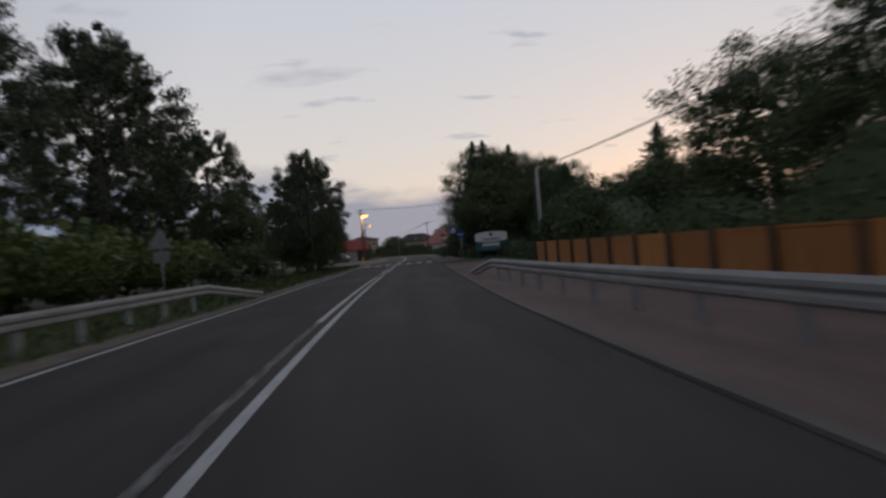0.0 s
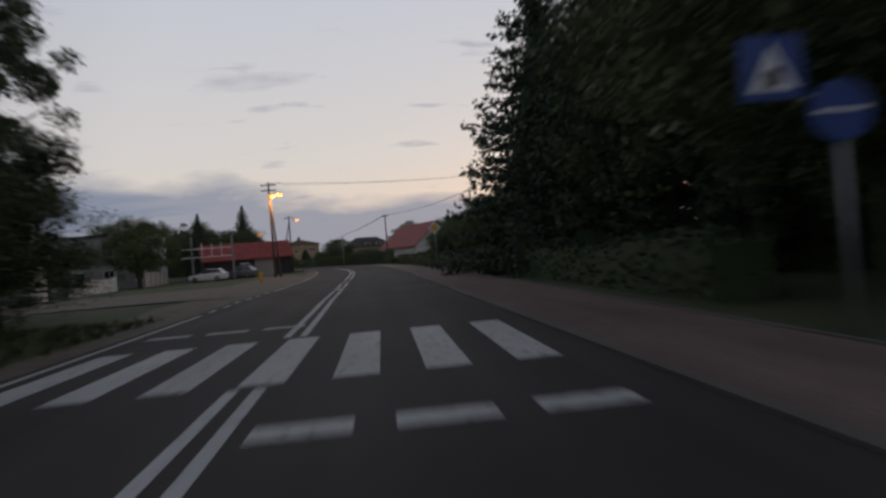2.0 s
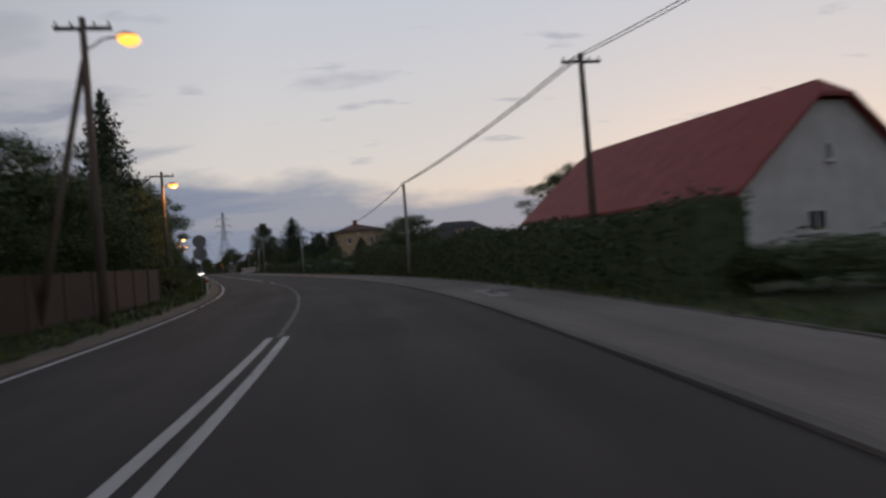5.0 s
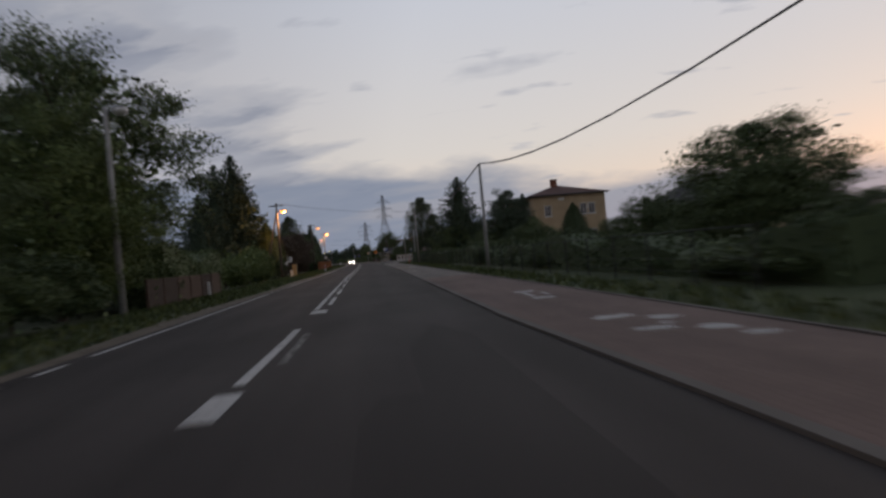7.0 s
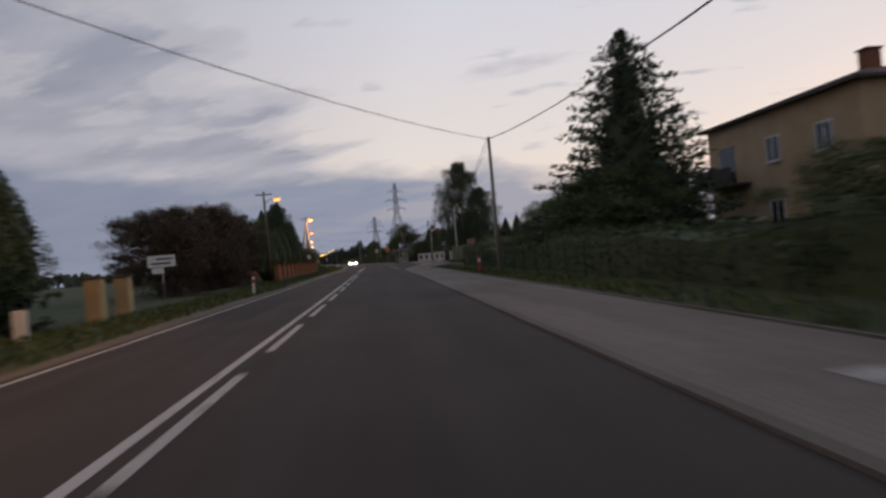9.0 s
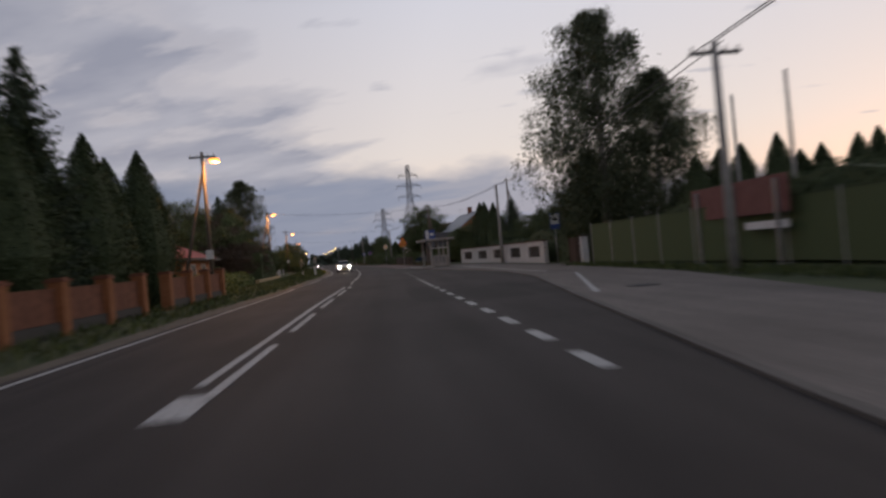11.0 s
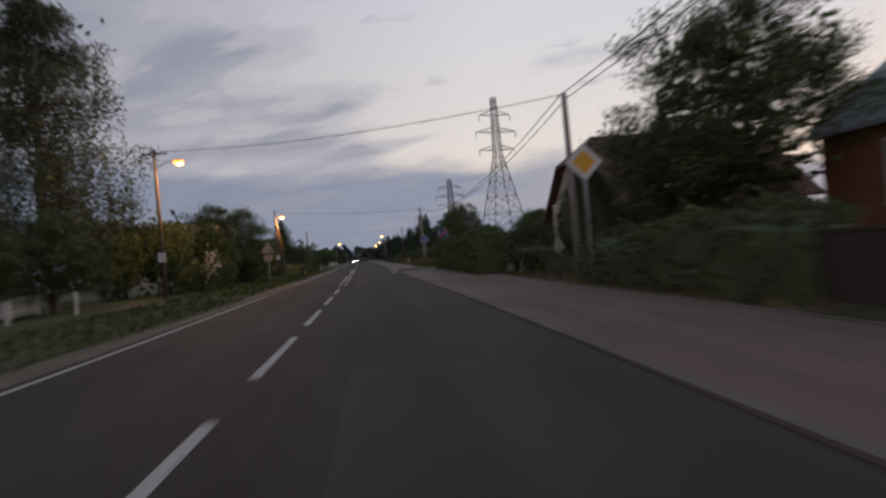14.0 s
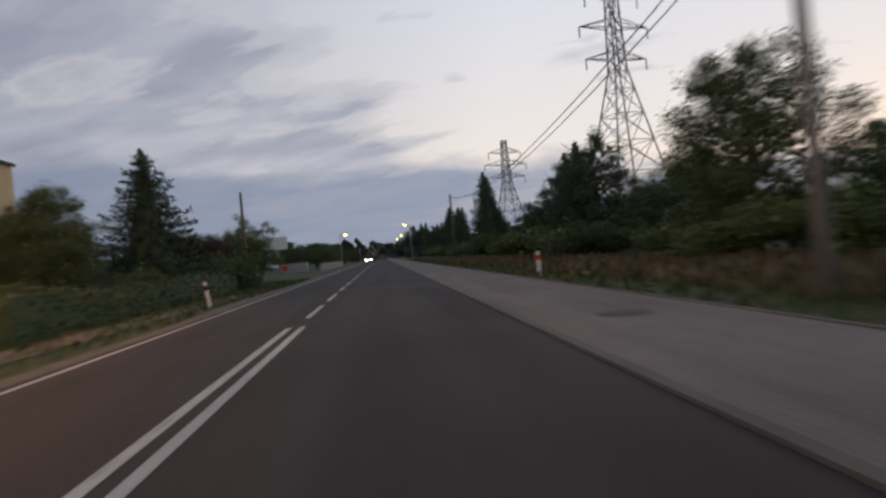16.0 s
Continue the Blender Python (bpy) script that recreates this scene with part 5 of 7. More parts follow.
def pylon(s, d, h, base, label):
    g = thing("pylon", spot(s, d, -0.06, 12), label, "pylon")
    bm = B()
    def wide(z):
        u = z / h
        return base * (1 - u / 0.62) * 0.5 + 0.9 if u < 0.62 else 0.9 * (1 - (u - 0.62) / 0.38 * 0.45)
    levels = [0, 0.13, 0.25, 0.36, 0.46, 0.55, 0.62, 0.69, 0.76, 0.83, 0.90, 1.0]
    for i, u in enumerate(levels[:-1]):
        z0, z1 = u * h, levels[i + 1] * h
        w0, w1 = wide(z0), wide(z1)
        c0 = [(-w0, -w0, z0), (w0, -w0, z0), (w0, w0, z0), (-w0, w0, z0)]
        c1 = [(-w1, -w1, z1), (w1, -w1, z1), (w1, w1, z1), (-w1, w1, z1)]
        for k in range(4):
            rod(bm, c0[k], c1[k], 0.11, 0.10, 4)
            rod(bm, c0[k], c1[(k + 1) % 4], 0.055, 0.055, 4)
            rod(bm, c0[(k + 1) % 4], c1[k], 0.055, 0.055, 4)
            rod(bm, c1[k], c1[(k + 1) % 4], 0.055, 0.055, 4)
    part("lattice", bm, M["pylon"], g)
    for u, reach in ((0.66, 4.6), (0.775, 5.2), (0.885, 4.0)):
        z = u * h
        for sx in (-1, 1):
            bm = B()
            for y in (-0.6, 0.6):
                rod(bm, (0.7 * sx, y, z), (reach * sx, 0, z + 0.15), 0.08, 0.06, 4)
                rod(bm, (0.7 * sx, y, z + 1.2), (reach * sx, 0, z + 0.15), 0.06, 0.06, 4)
            for t in (0.35, 0.65):
                rod(bm, (sx * (0.7 + (reach - 0.7) * t), 0, z + 0.1), (sx * (0.7 + (reach - 0.7) * t), 0, z + 0.2 + 1.0 * (1 - t)), 0.04, 0.04, 4)
            arm = part("crossarm", bm, M["pylon"], g)
            part("insulator", rod(B(), (reach * sx, 0, z + 0.1), (reach * sx, 0, z - 1.3), 0.09, 0.09, 6), M["sign_back"], arm)
    return g


# ================= first straight: guard rails, trees, crossing =================
guard_rail(-60, 29.5, lambda s: line((-60, 4.3), (0, 4.1), (16, 3.5), (30, 3.2))(s), "pale steel guard rail between road and footpath, end dipping down", 23)
guard_rail(-60, 27, lambda s: line((-60, -7.4), (5, -7.0), (16, -6.2), (27, -5.5))(s), "pale steel guard rail on the grass verge, end dipping down", 21)
plank_fence(-52, 28, lambda s: line((-60, 6.6), (28, 6.0))(s), 1.12, M["wood_orange"], "orange-brown plank fence along the footpath", 2.0, 1.2, pillar=0.16, pillar_mat=M["wood_brown"])
utility_pole(42.2, 9.0, 5.9, "grey concrete utility pole beside dark trees", "concrete", 0, r=0.16)
wires([top(-20, 11, 6.2), top(42.2, 9.0, 5.8), top(92, 10.5, 6.0)], 0.7, "thin dark overhead cables between poles", 2)


def sign_board():
    g = thing("sign_board", spot(60.7, 7.5, -0.06, -11), "white and green sign board with an arched top on two posts", "sign board")
    w, z0, z1 = 1.48, 0.70, 2.25
    for x in (-1.1, 1.1):
        part("post", rod(B(), (x, 0.06, -0.2), (x, 0.06, 2.1), 0.05, 0.05, 8), M["dark_metal"], g)
    arch = [(-w, z0), (w, z0), (w, z1)] + [(w * math.cos(a) * 1.0, z1 + 0.20 * math.sin(a)) for a in np.linspace(0.25, math.pi - 0.25, 9)] + [(-w, z1)]
    part("board", slab(B(), arch, -0.03, 0.03), M["sign_white"], g)
    low = [(-w, z0), (w, z0)] + [(w * (1 - 2 * i / 8), z0 + 0.92 - 0.16 * (1 - (1 - 2 * i / 8) ** 2)) for i in range(9)]
    part("green_field", slab(B(), low, -0.040, -0.031), M["teal"], g)
    part("emblem", disc(B(), (0.0, z1 - 0.08), 0.16, -0.040, -0.031, 16), M["teal"], g)
    for x0, x1, za, zb, m in ((-0.75, 0.75, 1.74, 1.83, "sign_back"), (-0.9, 0.9, 1.60, 1.67, "sign_back"), (-0.85, 0.75, 1.13, 1.36, "sign_white"), (-1.0, 0.9, 0.92, 0.98, "sign_back")):
        part("text_bar", slab(B(), rect(x0, x1, za, zb), -0.046, -0.041), M[m], g)


sign_board()


def crossing_signs():
    g = sign_post("crossing_sign", 61.3, 4.75, 2.6, "blue crossing and path signs on one grey post", -4)
    plate(g, "square_sign", rect(-1.0, -0.36, 2.55, 3.2), "blue", "blue square crossing sign")
    plate(g, "white_triangle", [(-0.93, 2.64), (-0.43, 2.64), (-0.68, 3.12)], "sign_white", y=-0.052, thick=0.006)
    plate(g, "dark_bars", rect(-0.76, -0.60, 2.68, 2.86), "black", y=-0.058, thick=0.005)
    part("bracket", rod(B(), (0, 0, 2.5), (-0.68, -0.02, 2.62), 0.02, 0.02, 6), M["steel"], g)
    plate(g, "round_sign", round_outline(0.0, 2.4, 0.32), "blue", "round blue path sign")
    plate(g, "divider", rect(-0.27, 0.27, 2.38, 2.42), "sign_white", y=-0.052, thick=0.006)


crossing_signs()
marker_post(81, 5.4, 0.97, "white plastic marker post at the edge of the paving", ("white_paint", None), 0.13)
diamond_sign(104.2, 4.85, 3.1, "yellow and white diamond priority sign on a grey post")

hedge(40, 60.5, 8.4, 10.0, 1.15, "thuja", "dark wild undergrowth behind the block paving", 44, 24, 0.2, 0.4)


def wire_fence(s0, s1, d, h):
    g = thing("wire_fence", Matrix(), "thin dark wire fence on slim posts before dark bushes", "fence")
    n = int((s1 - s0) / 2.5)
    p = [at(s0 + (s1 - s0) * i / n, d, -0.1) for i in range(n + 1)]
    for a in p:
        part("post", rod(B(), a, a + Vector((0, 0, h + 0.1)), 0.028, 0.028, 6), M["dark_metal"], g)
    for z in (0.35, 0.65, 0.95, h + 0.06):
        bm = B()
        for a, b in zip(p, p[1:]):
            rod(bm, a + Vector((0, 0, z)), b + Vector((0, 0, z)), 0.011 if z > h else 0.005, None, 5)
        part("top_rail" if z > h else "strand", bm, M["dark_metal"], g)


def white_shed():
    g = thing("shed", spot(103, -33.5, -0.06, 8), "low white farm shed with dark door openings", "shed")
    shell = part("wall_shell", box(B(), 0, 9.5, 0, 5, -0.3, 3.0), M["white_wall"], g)
    part("roof", box(B(), -0.3, 9.8, -0.4, 5.3, 3.0, 3.18, 0.02), M["roof_dark"], g)
    for x in (1.0, 3.9, 6.4):
        door = part("door", box(B(), x, x + 1.5, -0.05, -0.003, -0.1, 2.3), M["wood_dark"], g)
        part("handle", box(B(), x + 1.25, x + 1.33, -0.09, -0.05, 1.0, 1.2), M["steel"], door)
    for x in (3.0, 8.4):
        window(shell, x, 1.3, 0.7, 0.7, 0.0)


white_shed()


def paint_stain(s, d, ls, ld, seed):
    """A pale spill on the paving with a ragged outline."""
    r = np.random.default_rng(seed)
    k = r.uniform(0.55, 1.15, 22)
    v = [tuple(at(s + ls * k[i] * math.cos(i * math.pi / 11), d + ld * k[i] * math.sin(i * math.pi / 11), 0.0365)) for i in range(22)]
    tagged(mesh_object("stain", v, [tuple(range(22))], M["cycle_paint"]), "pale dried spill on the block paving", "stain", kind="structure")


for q, (s, d, ls, ld) in enumerate(((203.6, 3.4, 0.28, 0.35), (203.0, 3.95, 0.24, 0.25), (202.0, 3.4, 0.18, 0.30), (201.6, 4.05, 0.26, 0.30), (200.9, 4.2, 0.16, 0.25), (202.4, 3.75, 0.10, 0.14))):
    paint_stain(s, d, ls, ld, 60 + q)

plant("maple", 65, 8.6, 10.8, 10.5, "large round dark green broadleaf tree behind the sign board")
plant("broad", 60, 14.5, 8.6, 8.0, "dark broadleaf tree beside the side road")
plant("spruce_wide", 80, 9.2, 13.6, 9.0, "tall dark spruce with ragged branches")
plant("spruce_wide", 86.0, 8.5, 14.5, 9.6, "tall dark spruce with ragged branches")
plant("spruce", 74, 11.5, 12.0, 7.0, "dark spruce behind the pavement")
plant("broad", 72, 15, 11.0, 9.0, "tall dark broadleaf tree among spruces")
for s, d, h, w in ((70, 11.5, 11.5, 8), (76, 9.8, 12.5, 8), (83, 10.6, 12.5, 7)):
    plant("broad", s, d, h, w, "dense dark broadleaf tree among spruces", group="trees among spruces")
hedge(62, 78, 11.5, 13.5, 2.6, "leaf", "dark undergrowth beneath tall trees", 41, 16, 0.24, 0.3)
for s, d, h, w in ((92, 9.8, 3.6, 5), (96.5, 9.8, 4.4, 6), (101.5, 9.2, 5.5, 6.5), (106, 9.0, 5.1, 6.5), (111, 8.8, 4.7, 7), (116, 8.8, 4.8, 6.5), (121, 9.0, 4.2, 5.5), (127, 10.8, 3.4, 4), (101, 14, 5.2, 7), (112, 14, 5.2, 8)):
    plant("broad", s, d, h, w, "low dark tree in a thicket beside the pavement", group="thicket trees")
hedge(66, 140, 5.6, 7.0, 1.15, "thuja", "dark overgrown low hedge along the pavement", 3, 20, 0.2, 0.25)
plant("thuja", 52.6, 11.0, 5.8, 2.3, "dark pointed cypress-like thuja", group="pointed thujas")
plant("thuja", 49.6, 11.1, 5.2, 2.2, "dark pointed cypress-like thuja", group="pointed thujas")
plant("thuja_b", 45.5, 11.6, 6.2, 3.0, "dark broad thuja beside the footpath", group="pointed thujas")
plant("spruce_wide", 49.2, 19.6, 9.2, 5.6, "dark spruce rising over a thicket")
for s, d, h, w, k in ((36, 13, 5.0, 6, "broad"), (41, 15.5, 4.9, 6, "broad"), (30, 13.5, 4.8, 7, "broad"), (23, 14, 7.8, 9, "maple"), (15, 13.8, 8.2, 8.5, "broad"), (6, 14, 9.5, 9, "maple"),
                      (46, 17, 5.4, 7, "broad"), (55, 22, 7.0, 8, "broad"), (-8, 14, 9, 9, "broad")):
    plant(k, s, d, h, w, "dark broadleaf tree behind the plank fence", group="trees behind the fence")
for s, d, h, w in ((57, 15.5, 3.4, 7), (62, 19.5, 3.6, 7), (60, 25, 4.2, 8), (70, 20, 4, 8)):
    plant("bush", s, d, h, w, "dark bush beside the side road", group="side road bushes")
for s, d, h, w in ((31, 11, 4.6, 6), (35, 11.5, 5.2, 6), (39, 11.5, 5.0, 6)):
    plant("bush", s, d, h, w, "dense dark bush behind a utility pole", group="pole bushes")
hedge(30, 45.5, 9.8, 11.4, 2.6, "leaf", "dark wild hedge behind the utility pole", 5, 22, 0.2, 0.2)
hedge(-40, 30, 9.2, 11, 2.3, "leaf", "dark wild hedge behind the plank fence", 6, 26, 0.2, 0.5)

for s, d, h, w in ((40, -17.5, 16.5, 13), (46, -20, 17, 12), (30, -20, 16, 12), (52, -15, 12, 9.5), (60, -24, 15, 11), (20, -22, 15, 11)):
    plant("airy", s, d, h, w, "tall dark tree with loose open branches", group="tall verge trees")
for s, d, h, w in ((57, -8.4, 10.8, 7.4), (73.5, -11.8, 12.6, 8.5), (66, -10.5, 10.0, 7.0), (66, -13.0, 7.6, 6.0)):
    plant("airy", s, d, h, w, "slender tree with thin leaning branches on the verge", group="verge trees")
for s, d, h, w in ((48.5, -12.5, 7.5, 7), (63, -8.8, 6.4, 5.5), (58.5, -9.0, 4.6, 5), (69, -10.0, 7.0, 6.5), (75, -11.0, 6.0, 6), (81, -14.5, 5.0, 6)):
    plant("broad", s, d, h, w, "dense dark undergrowth tree on the verge", group="verge undergrowth")
for s, d, h, w, k in ((24, -13.5, 4.9, 7.5, "bush_light"), (31, -12.5, 4.6, 7.5, "bush_light"), (38, -12.0, 3.6, 6.5, "bush"), (45, -11.0, 3.4, 6, "bush"), (17, -15, 4.4, 7, "bush_light"),
                      (10, -14, 4.2, 7, "bush_light"), (50, -12.5, 1.2, 4, "bush"), (30, -18, 5.0, 8, "bush"), (2, -15, 4.5, 7, "bush")):
    plant(k, s, d, h, w, "dense green bush behind the guard rail", group="verge bushes")
back_triangle(26, -9, 2.5, "grey back of a road sign among bushes")

# ================= yard on the inside of the bend =================
marker_post(106.5, -8.4, 0.85, "short thick yellow bollard on the verge", ("bollard", None), 0.28)


def lattice_lamp():
    g = street_lamp(124.5, -9.0, 9.8, "tall twin-leg utility pole with two glowing orange lamps", True, 0.75, 1.25, "pole_wood", 2, 0.55, 90.0, heads=2)
    part("cross_brace", box(B(), 0.05, 0.3, -0.05, 0.05, 4.0, 4.12), M["pole_wood"], g)


lattice_lamp()
street_lamp(159.9, -6.8, 8.6, "wooden utility pole with strut and a glowing lamp", True, 0.9, 0.6, "pole_wood", 1, -1.8, 0)


def red_roof_shed():
    g = thing("shed", spot(147.8, -18.8, -0.06, 10), "long low shed with a red sheet roof and dark front", "shed")
    part("wall_shell", box(B(), 0, 11.5, 0.6, 6, -0.2, 2.5), M["dark_metal"], g)
    part("front_panel", box(B(), 6.5, 9.0, 0.5, 0.59, 0, 2.3), M["grey_wall"], g)
    bm = B()
    a = [bm.verts.new(p) for p in ((-0.4, 0.0, 2.35), (11.9, 0.0, 2.35), (11.9, 3.2, 4.6), (-0.4, 3.2, 4.6))]
    b = [bm.verts.new(p) for p in ((-0.4, 0.0, 2.50), (11.9, 0.0, 2.50), (11.9, 3.2, 4.75), (-0.4, 3.2, 4.75))]
    bm.faces.new(a)
    bm.faces.new(b)
    for i in range(4):
        bm.faces.new((a[i], a[(i + 1) % 4], b[(i + 1) % 4], b[i]))
    roof = part("roof", bm, M["roof_red"], g)
    for i in range(13):
        x = -0.2 + i * 1.0
        part("roof_seam", rod(B(), (x, 0.0, 2.52), (x, 3.2, 4.77), 0.025, 0.025, 4), M["roof_red"], roof)
    part("back_wall", box(B(), 0, 11.5, 3.1, 3.3, 2.5, 4.6), M["dark_metal"], g)


red_roof_shed()


def frame_rack():
    g = thing("display_rack", spot(137.8, -19.1, -0.06, 8), "tall open white metal rack with cross bars", "frame")
    for x in (0, 4.6):
        part("post", box(B(), x - 0.12, x + 0.12, -0.12, 0.12, -0.2, 5.4), M["sign_back"], g)
    part("top_bar", box(B(), -0.1, 4.7, -0.06, 0.06, 5.3, 5.42), M["dark_metal"], g)
    for z in (2.9, 3.9):
        part("cross_bar", box(B(), -1.2, 4.7, -0.10, -0.04, z, z + 0.09), M["sign_white"], g)
    for x in (1.1, 2.2, 3.3):
        part("upright", box(B(), x, x + 0.07, -0.16, -0.105, 2.9, 4.6), M["sign_white"], g)


frame_rack()
g, body = hip_house("house", spot(140.5, -34.2, -0.06, 6), 11, 10, 6.6, 6.9, "grey_wall", "roof_dark", "grey two-storey house with a flat dark roof behind a yard", 0.3, (8.5, 4, 7.6))
for x in (2.0, 5.2, 8.6):
    window(body, x, 0.9, 1.2, 1.4, 0.0)
    window(body, x, 3.9, 1.2, 1.4, 0.0)
for s0, s1, d in ((127.5, 139.5, -22.3),):
    plank_fence(s0, s1, d, 1.55, M["grey_wall"], "grey concrete panel fence behind the yard", 2.4, pillar=0.16, board=0.3, gap=0.004)
car("parked_car", spot(137.5, -17.4, -0.06, 255), "car_white", "white hatchback parked on the grass")
car("parked_car", spot(139.7, -14.0, -0.06, 250), "car_grey", "grey car parked beside a white hatchback")
car("parked_van", spot(144.7, -13.6, -0.06, 180), "car_white", "white van parked before a shed", van=True)


def yard_wall(s0, s1, d, h):
    """A low white wall with a coping and square pillars."""
    a, b = at(s0, d), at(s1, d)
    v = b - a
    g = thing("garden_wall", Matrix.Translation(a) @ Matrix.Rotation(math.atan2(v.y, v.x), 4, "Z"), "low white rendered wall before a house", "wall")
    part("wall_body", box(B(), 0, v.length, -0.12, 0.12, -0.3, h - 0.08), M["white_wall"], g)
    part("coping", box(B(), -0.05, v.length + 0.05, -0.17, 0.17, h - 0.08, h, 0.01), M["white_paint"], g)
    for x in (0.0, v.length / 2, v.length):
        part("pillar", box(B(), x - 0.2, x + 0.2, -0.2, 0.2, -0.3, h + 0.12, 0.02), M["white_paint"], g)


yard_wall(115, 126.5, -25.0, 1.25)
tagged(ribbon("verge_gravel", 72, 122, lambda s: LEFT(s) - 3.0 - 0.4 * math.sin(s * 0.4), lambda s: LEFT(s) - 0.8, -0.03, M["gravel"], 2.0, 0.06),
       "worn sandy verge beside the road", "verge", kind="structure")
for s, d, h, w, k in ((112, -31, 7, 9, "broad"), (135, -24.5, 8.2, 8.8, "maple"), (104, -34, 8, 9, "broad"), (150, -30, 9, 9, "broad"), (160, -26, 9.5, 8, "broad"), (165, -20, 10, 4, "spruce"), (98, -38, 9, 10, "maple"),
                      (88, -42, 10, 10, "willow"), (118, -28, 5, 6, "broad"), (158, -15.5, 4, 4.5, "broad"), (171, -22, 8, 8, "maple")):
    plant(k, s, d, h, w, "dark tree behind the yard", group="yard trees")
plant("bush", 156, -10.5, 2.2, 4, "dark bush at the corner of a shed")
for s, d, h in ((134.9, 14.6, 8.8),):
    utility_pole(s, d, h, "dark wooden utility pole rising over a thicket", "pole_wood", 1, r=0.16)


def h_frame(s, d, h, label):
    g = thing("switch_frame", spot(s, d, -0.06, 0), label, "power frame")
    for x in (-1.6, 1.6):
        part("leg", rod(B(), (x - 0.55, 0, -0.2), (x, 0, h), 0.14, 0.12, 6), M["pole_wood"], g)
        part("leg", rod(B(), (x + 0.55, 0, -0.2), (x, 0, h), 0.14, 0.12, 6), M["pole_wood"], g)
    beam = part("beam", box(B(), -2.6, 2.6, -0.1, 0.1, h, h + 0.18), M["dark_metal"], g)
    for x in (-2.4, 0, 2.4):
        part("insulator", rod(B(), (x, 0, h + 0.18), (x, 0, h + 0.5), 0.08, 0.05, 6), M["dark_metal"], beam)


h_frame(129.1, 21.9, 11.6, "tall two-legged power frame rising over a thicket")
utility_pole(143.6, 22.6, 12.0, "tall wooden pole with a crossarm behind a thicket", "pole_wood", 2, 1.2)
wires([top(124.5, -9.0, 9.6), top(143.6, 22.6, 11.7)], 0.5, "thin dark overhead cables crossing the road", 2, 0.6)
wires([top(92, 10.5, 6.0), top(134.9, 14.6, 8.6), top(162.3, 9.0, 7.95)], 0.5, "thin dark overhead cables between poles", 2)

for s, d, h, w in ((128, 34, 7.0, 10), (138, 38, 7.5, 11), (148, 34, 6.5, 10), (146, 46, 8.0, 12), (160, 44, 7.5, 11), (172, 38, 7.0, 10), (186, 36, 7.0, 10)):
    plant("broad", s, d, h, w, "dark broadleaf tree beyond a grassy field", group="field edge trees")

# ================= bend: house with the red roof =================
g, body = gabled_house("house", spot(160.0, 13.2, -0.06, 7.3), 8.6, 16.0, 2.75, 6.4, "white_wall", "roof_red", "long white house with a large red roof behind a hedge", 0.4, "y", None, 0.18, "white_wall")
for x, z, w_, h_ in ((3.3, 1.0, 0.9, 0.8), (4.1, 3.5, 0.4, 0.7)):
    window(body, x, z, w_, h_, -0.005)
hedge(152, 199, 6.3, 7.6, 1.95, "thuja", "long dark clipped hedge along the pavement", 2, 46, 0.16)
plant("bush", 151, 8.5, 1.4, 4, "low bush on the verge before a white gable")
utility_pole(162.3, 9.0, 8.1, "wooden utility pole beside a red-roofed house", "pole_wood", 1)
utility_pole(179.3, 5.85, 5.65, "slim weathered utility pole between pavement and hedge", "pole_pale", 0, r=0.13)
utility_pole(231.3, 6.55, 6.15, "slim pale utility pole between pavement and fence", "concrete", 0, r=0.12)
utility_pole(291.3, 7.0, 7.9, "weathered wooden utility pole beside a spruce", "pole_pale", 0, r=0.14)
wires([top(162.3, 9.0, 7.95), top(179.3, 5.85, 5.6)], 0.25, "dark overhead cables between roadside poles", 3, 0.22)
wires([top(179.3, 5.85, 5.6), top(231.3, 6.55, 6.1)], 1.75, "dark bundled overhead cable between roadside poles", 2, 0.10, 0.02)
wires([top(231.3, 6.55, 6.1), top(291.3, 7.0, 7.7)], 1.4, "dark bundled overhead cable between roadside poles", 2, 0.10, 0.02)
wires([top(291.3, 7.0, 7.7), top(332.1, 9.8, 6.4)], 0.6, "dark overhead cables between roadside poles", 2, 0.22)
for s, d, h, w, k in ((196, 27, 8.8, 9, "maple"), (204, 20, 3.6, 7, "broad"), (213, 15.5, 2.2, 5, "broad"), (186, 22, 5.0, 7, "broad"), (226, 20.0, 7.2, 11, "broad"), (222, 17.5, 4.4, 8, "broad"), (218, 25, 3.6, 8, "broad"),
                      (238, 22, 3.3, 6, "broad"), (238, 19.4, 4.2, 5.2, "broad"), (236, 14, 1.9, 4.5, "broad"), (246, 13, 3.0, 5, "broad")):
    plant(k, s, d, h, w, "dark garden tree behind the roadside hedge", group="garden trees")
hedge(205, 262, 8.4, 10.2, 1.15, "thuja", "dark overgrown hedge along the grass strip", 8, 26, 0.18, 0.5)
plank_fence(152, 173.5, lambda s: line((150, -9.0), (173.5, -7.6))(s), 1.5, M["wood_brown"], "dark brown plank fence beside the gravel verge", 2.3, 1.55)
plant("spruce", 184.3, -11.2, 12.4, 6.0, "tall dark spruce beside the road bend")
for s, d, h, w, k in ((176, -11, 6.5, 7, "broad"), (170, -13, 8.0, 8, "broad"), (191, -11.8, 8.4, 7, "broad"), (198, -11.6, 8.6, 7, "broad"), (205, -12, 10.2, 7.5, "broad"), (212, -13, 8.8, 7, "maple"),
                      (194, -17, 10, 8, "broad"), (206, -19, 10, 9, "maple"), (160, -14, 7.5, 8, "broad"), (181, -14, 8, 7, "broad")):
    plant(k, s, d, h, w, "dark broadleaf tree beside the road bend", group="bend trees")
